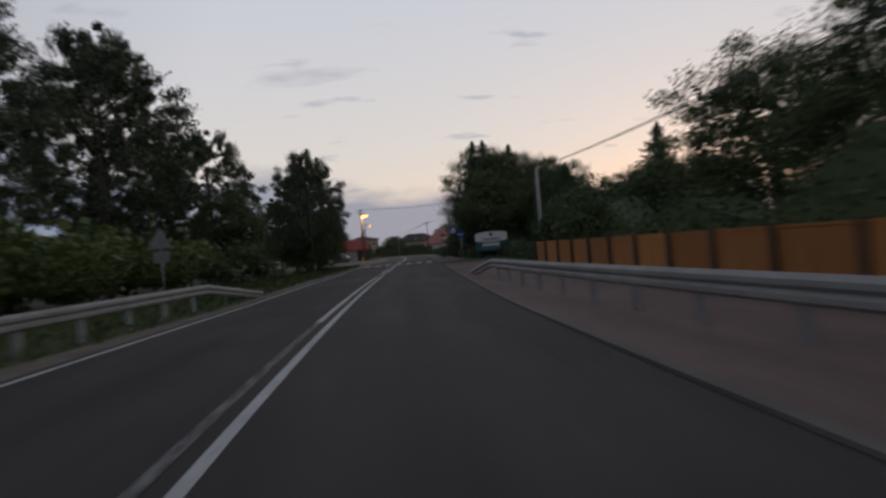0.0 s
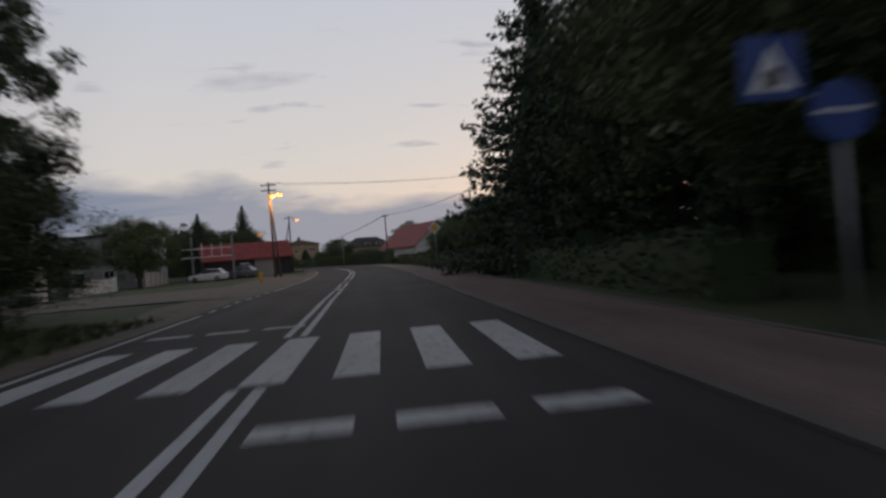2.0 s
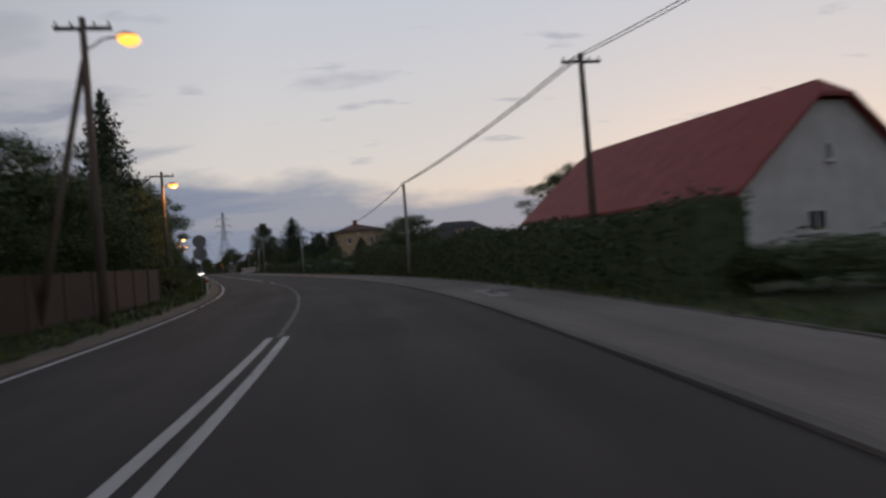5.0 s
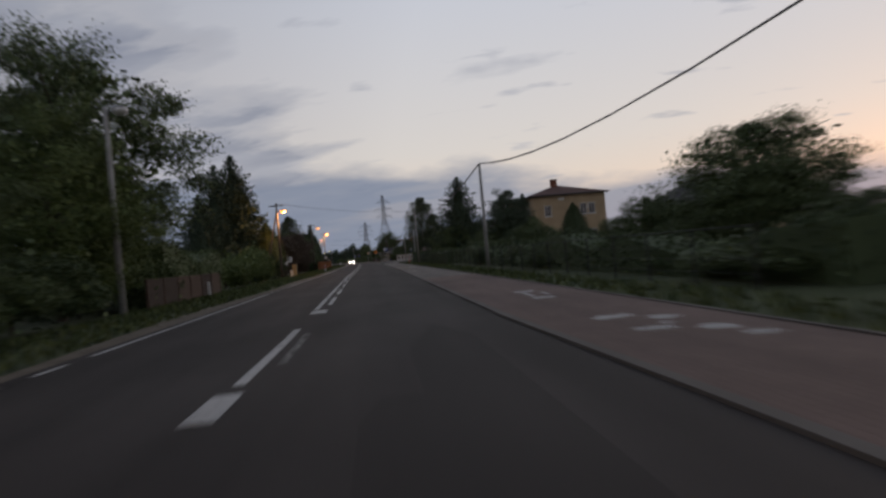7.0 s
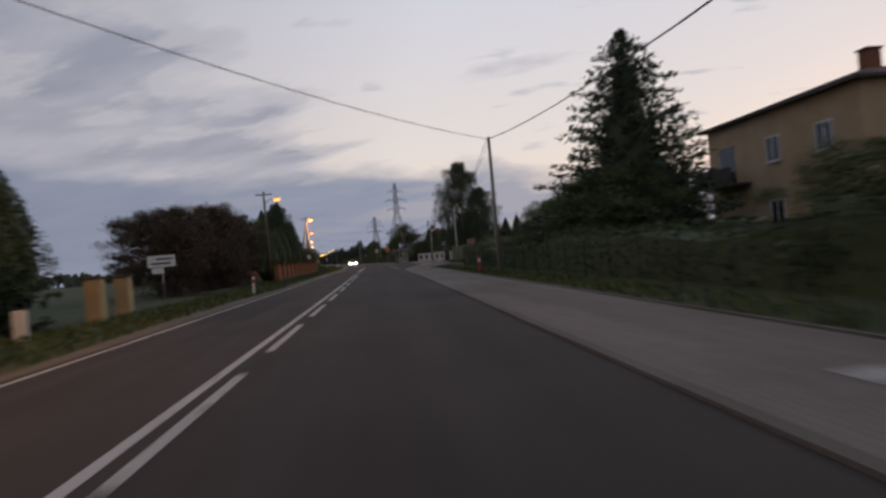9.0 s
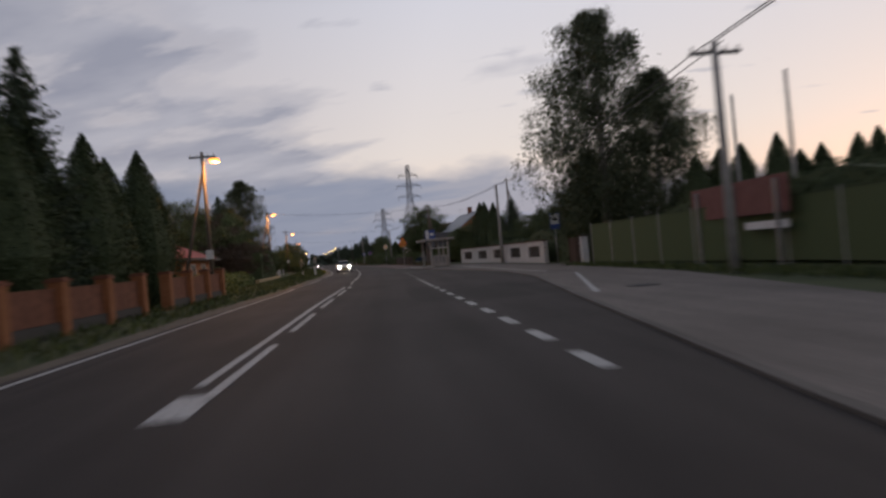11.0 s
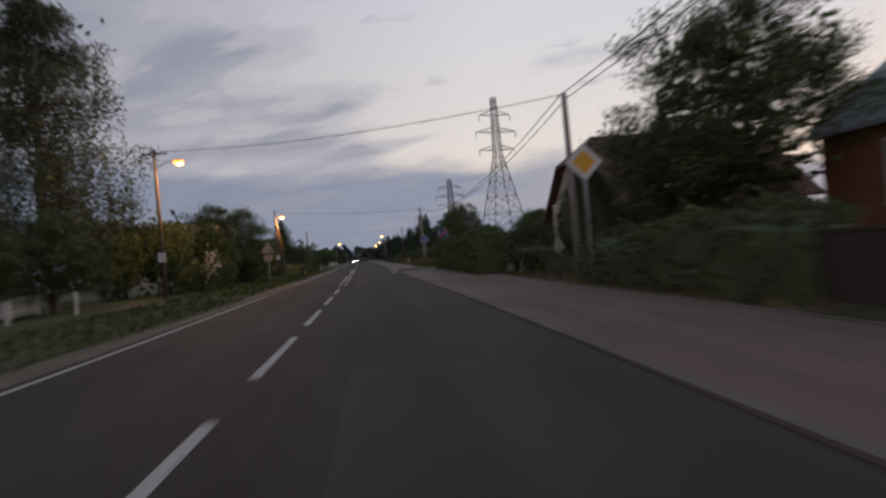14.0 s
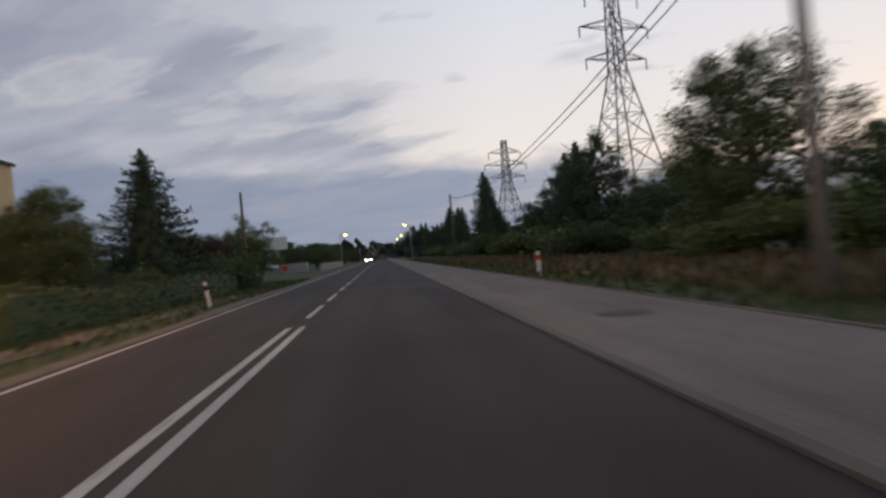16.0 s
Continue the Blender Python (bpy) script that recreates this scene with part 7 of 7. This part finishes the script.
def barn():
    g, body = gabled_house("barn", spot(401, 8.5, -0.06, 0), 6.8, 5.5, 2.3, 3.9, "wood_dark", "roof_dark", "old dark wooden barn with a sagging tiled roof", 0.4, "x")
    for i in range(27):
        x = 0.12 + i * 0.25
        part("board", box(B(), x - 0.11, x + 0.11, -0.03, 0.0, 0.0, 2.25 + 0.02 * (i % 3)), M["wood_dark"], body)
    roof = [o for o in g.children if o.name.startswith("roof_slope")][0]
    for r_ in range(7):
        for k in range(23):
            u = (r_ + 0.5) / 7
            x = -0.35 + (k + 0.5 * (r_ % 2)) * 0.32
            y, z = -0.4 + u * 3.1, 2.05 + u * 1.9 + 0.16
            o = part("shingle", box(B(), x - 0.15, x + 0.15, y - 0.25, y + 0.22, z, z + 0.02), M["roof_dark"], roof) if not FIRST.get("shingle") else None
            if o is None:
                o = FIRST["shingle"].copy()
                scene.collection.objects.link(o)
                o.matrix_basis = Matrix.Translation((x, y, z)) @ Matrix.Rotation(math.atan2(1.9, 3.1), 4, "X")
            else:
                o.data.transform(Matrix.Translation((-x, -y, -z)))
                o.matrix_basis = Matrix.Translation((x, y, z)) @ Matrix.Rotation(math.atan2(1.9, 3.1), 4, "X")
                FIRST["shingle"] = o


barn()
g, body = gabled_house("house", spot(425.4, 16.4, -0.06, 3), 10.0, 12.4, 4.3, 8.0, "brick", "roof_grey", "red brick house with a grey sheet roof and white windows", 0.35, "y", (5.0, 5.2, 9.0), gable="brick_orange")
part("gable_skin", box(B(), 0.02, 9.98, -0.03, -0.004, 0, 4.28), M["brick_orange"], g)
for y in (4.0, 9.0):
    turned(window(body, 12.4 - y, 1.6, 1.3, 2.0, 0.0), -90, 0, 12.4)
part("string_course", box(B(), -0.05, 10.05, -0.08, -0.032, 4.2, 4.36), M["brick"], g)
an = part("aerial", rod(rod(rod(B(), (5, 11.5, 7.9), (5, 11.5, 9.3), 0.02, 0.02, 5), (4.5, 11.5, 9.1), (5.5, 11.5, 9.25), 0.012, 0.012, 4), (4.6, 11.5, 8.8), (5.4, 11.5, 8.95), 0.012, 0.012, 4), M["steel"], g)
plank_fence(404, 425, 6.3, 1.05, M["wood_dark"], "dark brown plank fence along the paving", 2.2, 1.2)
hedge(446.8, 451, 7.4, 8.6, 1.05, "thuja", "low dark garden hedge before a white house", 38, 34, 0.16, 0.4)
hedge(435.5, 446, 7.2, 8.0, 0.6, "thuja", "low dark plants along a garden edge", 39, 30, 0.16, 0.5)
hedge(425.5, 435.5, 6.0, 7.4, 1.35, "thuja", "dark overgrown garden hedge along the paving", 35, 30, 0.18, 0.3)
plant("maple", 440, 14.6, 10.8, 10.5, "large dark garden tree beside a brick house")
plant("broad", 441.5, 12.0, 6.5, 6.0, "dark garden tree behind a low fence")
plant("bush", 433, 9.5, 2.6, 5.0, "round dark garden bush behind a fence")
plant("bush", 438, 9.5, 2.2, 4.0, "dark garden bush behind a fence")
plant("thuja_b", 441.0, 8.4, 4.4, 3.0, "dark clipped thuja beside the pavement")
for s, d, h, w in ((392, 11.5, 4.6, 6.5), (401, 17, 6.4, 8), (410, 14, 4.5, 6), (388, 12.5, 3.2, 5)):
    plant("broad", s, d, h, w, "dark garden tree beside a wooden barn", group="barn trees")
for s, d, h, w in ((398.6, 10.4, 2.7, 4.4), (397.2, 12.6, 3.0, 5.0)):
    plant("bush", s, d, h, w, "dark overgrown bush beside a wooden barn", group="barn bushes")
g = thing("waste_bin", spot(394.6, 8.7, -0.02, 20, (1.0, 1.0, 0.72)), "low blue plastic waste bin beside a barn", "bin")
part("bin_body", box(B(), -0.26, 0.26, -0.28, 0.28, 0, 0.85, 0.04), M["bin_blue"], g)
part("bin_lid", box(B(), -0.29, 0.29, -0.32, 0.3, 0.85, 0.92, 0.02), M["bin_blue"], g)

g, body = gabled_house("house", spot(451.6, 13.4, -0.06, 0), 12.0, 11.4, 3.15, 7.75, "white_wall", "roof_brown", "white house with a steep brown half-hipped roof and balcony", 0.6, "x", None, 0.34, "white_wall")
for y, z, w_, h_ in ((3.0, 0.95, 1.0, 1.5), (6.6, 0.95, 1.0, 1.5), (5.8, 3.75, 1.0, 1.4), (3.0, -0.05, 0.8, 0.5), (6.6, -0.05, 0.8, 0.5)):
    turned(window(body, 11.4 - y, z, w_, h_, 0.0, "wood_dark"), -90, 0, 11.4)
for x in (3.0, 7.5):
    window(body, x, 0.95, 1.2, 1.5, 0.0, "wood_dark")
turned(part("balcony_slab", box(B(), 3.6, 7.8, -1.0, 0.0, 3.15, 3.27), M["white_wall"], g), -90, 0, 11.4)
for z in (3.4, 3.62):
    turned(part("balcony_board", box(B(), 3.6, 7.8, -1.0, -0.96, z, z + 0.14), M["white_paint"], g), -90, 0, 11.4)
turned(part("string_course", box(B(), 0.0, 11.4, -0.05, -0.004, 0.72, 0.80), M["grey_wall"], g), -90, 0, 11.4)
part("door", box(B(), 9.6, 10.6, -0.05, -0.004, 0.1, 2.1), M["wood_dark"], g)
hedge(447.8, 467, 5.0, 6.5, 2.15, "leaf", "tall dense green hedge along the pavement", 31, 60, 0.17, 0.12)
plant("bush", 445.3, 6.9, 1.5, 2.2, "brownish bush beside a garden gate")
gate_pillar(446.4, 7.0, 1.15, "low grey rendered pillar at a garden gate", "grey_wall", 0.4)
car("parked_car", spot(448.4, 13.0, -0.06, 95), "bin_blue", "dark blue car parked beside a white house")
round_blue_sign(469.3, 6.0, 2.8, "round blue path sign with a red bar on a post", True)
round_blue_sign(485.5, 6.0, 2.8, "round blue path sign on a post")

# ================= left side of the village end =================
hedge(409, 432, -15.5, -14.0, 0.9, "leaf", "low rough hedge behind a row of posts", 33, 20, 0.2, 0.4)
for i in range(10):
    g = thing("garden_post", spot(410 + i * 4.1, -13.2 - (i % 3) * 0.4, -0.06), "white wooden garden post on the grass", "post", "white garden posts")
    part("post", box(B(), -0.07, 0.07, -0.05, 0.05, -0.2, 0.9 + 0.1 * (i % 2), 0.01), M["white_paint"], g)
plank_fence(410, 450, -16.2, 0.95, M["frame"], "low white picket fence before trees", 2.5, 1.0, 0.08, 0.10, 0.07)
plant("birch", 463, -21.5, 21.5, 14.5, "very tall birch with drooping branches", turn=40)
plant("birch", 455, -24, 15, 8, "tall birch with drooping branches")
plant("spruce", 441, -23.5, 15.0, 9.0, "tall dark spruce beside a birch")
plant("spruce_wide", 449, -22.5, 11.0, 8.0, "dark spruce beside a birch")
for s, d, h, w in ((450, -15.5, 5.2, 6), (445, -17, 5.4, 6.0), (437, -17.5, 5.0, 6), (432, -26, 9, 8), (424, -24, 8, 8), (446, -29, 11, 9), (418, -22, 7, 7)):
    plant("broad", s, d, h, w, "dark broadleaf tree behind a picket fence", group="picket fence trees")
street_lamp(457.3, -12.4, 9.0, "wooden utility pole with crossarm, plaque and glowing orange lamp", True, 1.1, 0.85, "pole_wood", 1, 0, 300.0, True)
street_lamp(500.2, -11.0, 8.3, "wooden utility pole with strut and glowing orange lamp", True, 0.5, 0.85, "pole_wood", 0, 0.9, 420.0, True)
back_triangle(461.9, -6.9, 2.6, "pale back of a triangular road sign on a post")
g = sign_post("road_sign", 472, -15.5, 2.6, "pale cross-shaped sign on a thin post", 0)
plate(g, "cross_plate", rect(-0.5, 0.5, 2.3, 2.55), "sign_white")
plate(g, "lower_plate", rect(-0.35, 0.35, 1.95, 2.2), "sign_white")
plate(g, "text_bar", rect(-0.35, 0.35, 2.4, 2.45), "sign_back", y=-0.052, thick=0.005)
plant("broad", 474, -12.0, 7.4, 8.8, "dense dark broadleaf tree on the verge")
for s, d, h, w, k in ((463, -14.5, 6.5, 6.0, "bush"), (468, -13.5, 6.9, 6, "bush"), (473, -14, 5.4, 6, "bush"), (467, -18, 7.6, 7, "bush"), (473.4, -11.6, 3.6, 5.6, "bush"), (510, -13.2, 1.8, 4.0, "bush"), (515.3, -14.2, 6.1, 5.0, "broad"), (531, -12.8, 3.2, 5, "bush"), (520, -12.6, 2.4, 4, "bush"), (480, -12.5, 1.4, 4, "bush"), (485, -13, 1.3, 4, "bush"), (490, -13, 1.2, 3.5, "bush")):
    plant(k, s, d, h, w, "dark garden bush behind the verge", group="verge garden bushes")


def flowering_bush(s, d):
    g = plant("bush", s, d, 2.8, 3.2, "dark bush with clusters of white flowers", 0)
    r = np.random.default_rng(4)
    p = r.normal(size=(120, 3)) * np.array([0.38, 0.3, 0.45]) + np.array([0.75, -1.75, 2.0])
    v, f = cards(p, 0.16, seed=4, aspect=0.9)
    ob = mesh_object("blossom", v, f, M["flower"], g)
    tagged(ob, "white blossoms")


flowering_bush(459.4, -10.4)
g = thing("shrub_tub", spot(418, -15, -0.06), "yellow and grey plastic tubs beside a fence", "tub")
part("tub", rod(B(), (0, 0, 0), (0, 0, 0.6), 0.35, 0.45, 14), M["bollard"], g)
part("second_tub", rod(B(), (0.9, 0.3, 0), (0.9, 0.3, 0.7), 0.35, 0.42, 14), M["sign_back"], g)

g, body = hip_house("house", spot(508.0, -31.5, -0.06, 0), 12.0, 15.5, 8.3, 8.45, "cream_wall", "roof_dark", "cream two-storey house with a flat roof and a recessed balcony", 0.12)
for y, z, w_, h_ in ((3.2, 5.1, 1.0, 1.5), (12.6, 5.1, 1.1, 1.5), (3.2, 1.5, 1.0, 1.8), (13.0, 1.7, 1.0, 1.5)):
    turned(window(body, y, z, w_, h_, 0.0), 90, 12.0, 0)
# flat panel on the wall; its dark colour stands for the recess's shade
rec = turned(part("balcony_recess", box(B(), 7.0, 10.2, -0.02, 0.0, 4.5, 7.2), M["brick"], g, "flat reddish panel standing for a shaded balcony recess"), 90, 12.0, 0)
turned(part("balcony_slab", box(B(), 6.8, 12.0, -0.9, 0.0, 4.1, 4.3), M["kerb"], g), 90, 12.0, 0)
turned(part("balcony_rail", box(box(B(), 6.8, 12.0, -0.9, -0.86, 5.1, 5.18), 10.4, 12.0, -0.9, -0.86, 4.3, 5.1), M["dark_metal"], g), 90, 12.0, 0)
turned(part("downpipe", rod(B(), (12.2, -0.1, 0), (12.2, -0.1, 4.2), 0.06, 0.06, 8), M["dark_metal"], g), 90, 12.0, 0)
turned(part("door", box(B(), 8.0, 9.6, -0.03, 0.0, 0.4, 2.8), M["wood_dark"], g), 90, 12.0, 0)
turned(part("plinth", box(B(), 0, 15.5, -0.06, -0.004, -0.2, 1.0), M["grey_wall"], g), 90, 12.0, 0)
part("plinth", box(B(), 0, 12.0, -0.06, -0.004, -0.2, 1.0), M["grey_wall"], g)
dish = part("dish", disc(B(), (0, 0), 0.45, -0.05, 0.0, 18), M["dark_metal"], g)
dish.matrix_basis = Matrix.Translation((11.8, 13.5, 9.2)) @ Matrix.Rotation(radians(-30), 4, "X")
part("dish_mast", rod(B(), (11.8, 13.5, 8.4), (11.8, 13.5, 9.1), 0.03, 0.03, 6), M["steel"], g)
for s, d, h, w, k in ((513, -16.0, 2.4, 3.2, "bush"), (505, -14.5, 1.2, 2.5, "bush")):
    plant(k, s, d, h, w, "small dark shrub before a cream house", group="house shrubs")
tagged(ribbon("low_fence", 490, 516, -15.0, -14.9, 0.75, M["dark_metal"], 2.0, 0.9), "low dark garden fence before a cream house", "fence", kind="structure")
marker_post(511, -6.5, 1.0, "white marker post leaning on the verge", ("white_paint", "black"), 0.12, -9)
marker_post(497, -7.6, 0.5, "short pale stone marker on the verge", ("sand_wall", None), 0.18)
plant("spruce_wide", 525, -13.2, 8.6, 6.4, "blue-grey spruce with regular tiers beside the road")
plant("broad", 519, -18.5, 5.2, 6.0, "dark broadleaf tree beside a cream house")
for s, d, h, w, k in ((533, -13, 4.4, 6, "red"), (540, -13.5, 4.2, 6, "broad"), (547, -13, 4.5, 5, "broad"), (553, -15, 5.0, 6, "pine"), (520, -18, 5.5, 6, "broad"), (536, -24, 6.5, 8, "broad"), (560, -22, 6, 8, "broad"),
                      (548, -30, 7.5, 9, "maple"), (575, -26, 6.5, 9, "broad"), (590, -20, 6, 8, "broad"), (610, -16, 5.5, 8, "broad"), (630, -14, 6, 8, "broad"), (655, -14, 6.5, 9, "broad"), (690, -14, 7, 10, "broad")):
    plant(k, s, d, h, w, "dark tree beside the far road", group="far left trees")
hedge(502, 526, -10.9, -8.6, 1.1, "thuja", "dark overgrown hedge before a slat fence", 51, 30, 0.17, 0.3)
for s, d, h, w, k in ((527.5, -9.6, 2.9, 4.2, "bush"), (532, -9.9, 3.2, 4.6, "bush"), (546, -11.6, 5.8, 5.5, "light")):
    plant(k, s, d, h, w, "dense roadside shrub beside a far pole", group="far roadside shrubs")
plank_fence(503, 548, -11.2, 1.1, M["dark_metal"], "dark slat fence beside the verge", 2.4, 1.15, 0.05, 0.06, 0.06)
utility_pole(537, -10.2, 7.2, "wooden utility pole beside far trees", "pole_wood", 0)
g = sign_post("place_sign", 570.4, -12.9, 4.6, "pale advertising panel with small lamps on a post", 0, 0.06)
plate(g, "panel", rect(-1.3, 1.3, 3.4, 5.0), "sign_white")
for x in (-0.8, 0.8):
    part("panel_lamp", ball(B(), (x, -0.3, 5.2), 0.12, 1.0, 8), M["lamp_off"], g)
tagged(ribbon("parapet", 585, 640, -9.2, -8.9, 1.1, M["grey_wall"], 4.0, 1.2), "low pale wall beside the far road", "wall", kind="structure")
g = thing("container", spot(590, -13.5, -0.06), "low grey container with a small red front beside the far road", "container")
part("container_body", box(B(), -2, 2, -1.5, 1.5, 0, 1.5, 0.03), M["grey_wall"], g)
part("red_front", box(B(), -1.7, -0.9, -1.56, -1.5, 0.5, 1.3), M["sign_red"], g)

# ================= right side past the side road: bank, bushes, woods =================
marker_post(510, 5.85, 0.95, "white and red marker post beside the pavement", ("white_paint", "sign_red"), 0.16)
for i in range(26):
    s = 486 + i * 6.5
    plant("bush_light" if i % 2 else "bush", s, 13.0 + (i % 3) * 1.6, 2.7 + (i * 7 % 5) * 0.28, 6.5, "dense green bush on the bank beside the road", group="bank bushes")
for i in range(16):
    s = 492 + i * 9
    plant("broad", s, 20 + (i % 4) * 2.5, 4.8 + (i * 3 % 5) * 0.5, 8, "dark broadleaf tree behind bank bushes", group="bank trees")
plant("broad", 509, 14.0, 8.4, 7.0, "dark broadleaf tree standing over bushes")
plant("spruce", 470, 21, 6.5, 5.0, "dark spruce behind a hedge")
for i in range(34):
    s = 525 + i * 10.5
    plant("spruce" if i % 3 else "pine", s, 13.5 + (i * 5 % 4) * 2.2, 8.0 + (i * 7 % 6) * 0.6, 5.2, "dark conifer in roadside woods", group="roadside conifers")
for i in range(14):
    s = 700 + i * 24
    plant("pine", s, 11.5 + (i % 3) * 4, 10.5, 8.0, "dark pine in far roadside woods", group="far pines")
for i in range(12):
    s = 720 + i * 28
    plant("broad", s, -13 - (i % 3) * 5, 7.0, 11, "dark tree in far roadside woods", group="far woods")
for s, d in ((656.7, 8.1), (745.4, 10.0), (800, 9.5), (886, 10.8)):
    street_lamp(s, d, 9.3, "tall lamp post glowing yellow far along the road", True, -1.5, 0.4, "concrete", 0, 0, 0)
for s, d in ((640, -9), (760, -8.5)):
    street_lamp(s, d, 7.5, "lamp post glowing beside the far road", True, 1.0, 0.4, "concrete", 0, 0, 0)
pylon(570.6, 33.6, 37.0, 8.6, "tall grey lattice power pylon with three pairs of arms")
pylon(636.5, 30.7, 25.5, 6.0, "grey lattice power pylon with three pairs of arms")
car("oncoming_car", spot(400.0, -3.1, 0.0, 2), "car_white", "white car with bright headlights standing on the road", True)
beam = new("headlight_beam", bpy.data.lights.new("headlight_beam", "SPOT"))
beam.data.energy, beam.data.color, beam.data.spot_size, beam.data.spot_blend, beam.data.shadow_soft_size = 260.0, (1.0, 0.86, 0.6), radians(50), 0.8, 0.12
beam.matrix_world = look(at(397.6, -3.1, 0.66), at(383, -3.0, 0.0))
car("oncoming_car", spot(655, -3.2, 0.0, 0), "car_grey", "dark car with bright headlights far along the road", True)

# ================= verges, far woods =================
LV = lambda s: LEFT(s) - 0.9
grass_strip(-10, 74, lambda s: -10.5, LV, 9000, "rough dark grass on the verge", 1)
grass_strip(150, 300, lambda s: -9.5, LV, 14000, "rough dark grass on the verge", 2)
grass_strip(300, 540, lambda s: -10.5, LV, 20000, "rough yellowish grass on the verge", 3)
grass_strip(118, 312, 4.95, 6.6, 9000, "rough grass between paving and hedge", 4)
grass_strip(477.5, 620, 5.1, 12.0, 14000, "long rough grass on the bank", 5, 0.4)
grass_strip(484, 620, 6.6, 11.5, 14000, "tall dry brownish grass on the bank", 8, 0.75, "dry_blades")
grass_strip(387, 446, 5.45, 8.6, 6000, "rough dry grass before a barn and fences", 7, 0.22, "dry_blades")
grass_strip(316, 348, 9.5, 11.0, 2500, "rough grass before a fence", 6)


def far_woods():
    """A ragged belt of woods far off, all round the place."""
    r = np.random.default_rng(12)
    pts = []
    for i in range(5200):
        a = r.uniform(0, 2 * math.pi)
        q = r.uniform(330, 520)
        c = np.array([-60 + math.cos(a) * q, 300 + math.sin(a) * q * 1.25])
        h = 7.5 + 2.5 * math.sin(a * 9) + 1.5 * math.sin(a * 31)
        pts.append((c[0], c[1], r.uniform(0.0, 1.0) ** 0.7 * h))
    v, f = cards(np.array(pts), 8.0, -0.2, seed=3, aspect=0.8)
    tagged(mesh_object("far_woods", v, f, M["far_wood"]), "dark belt of far woods on the horizon", "woods", kind="stuff")


far_woods()
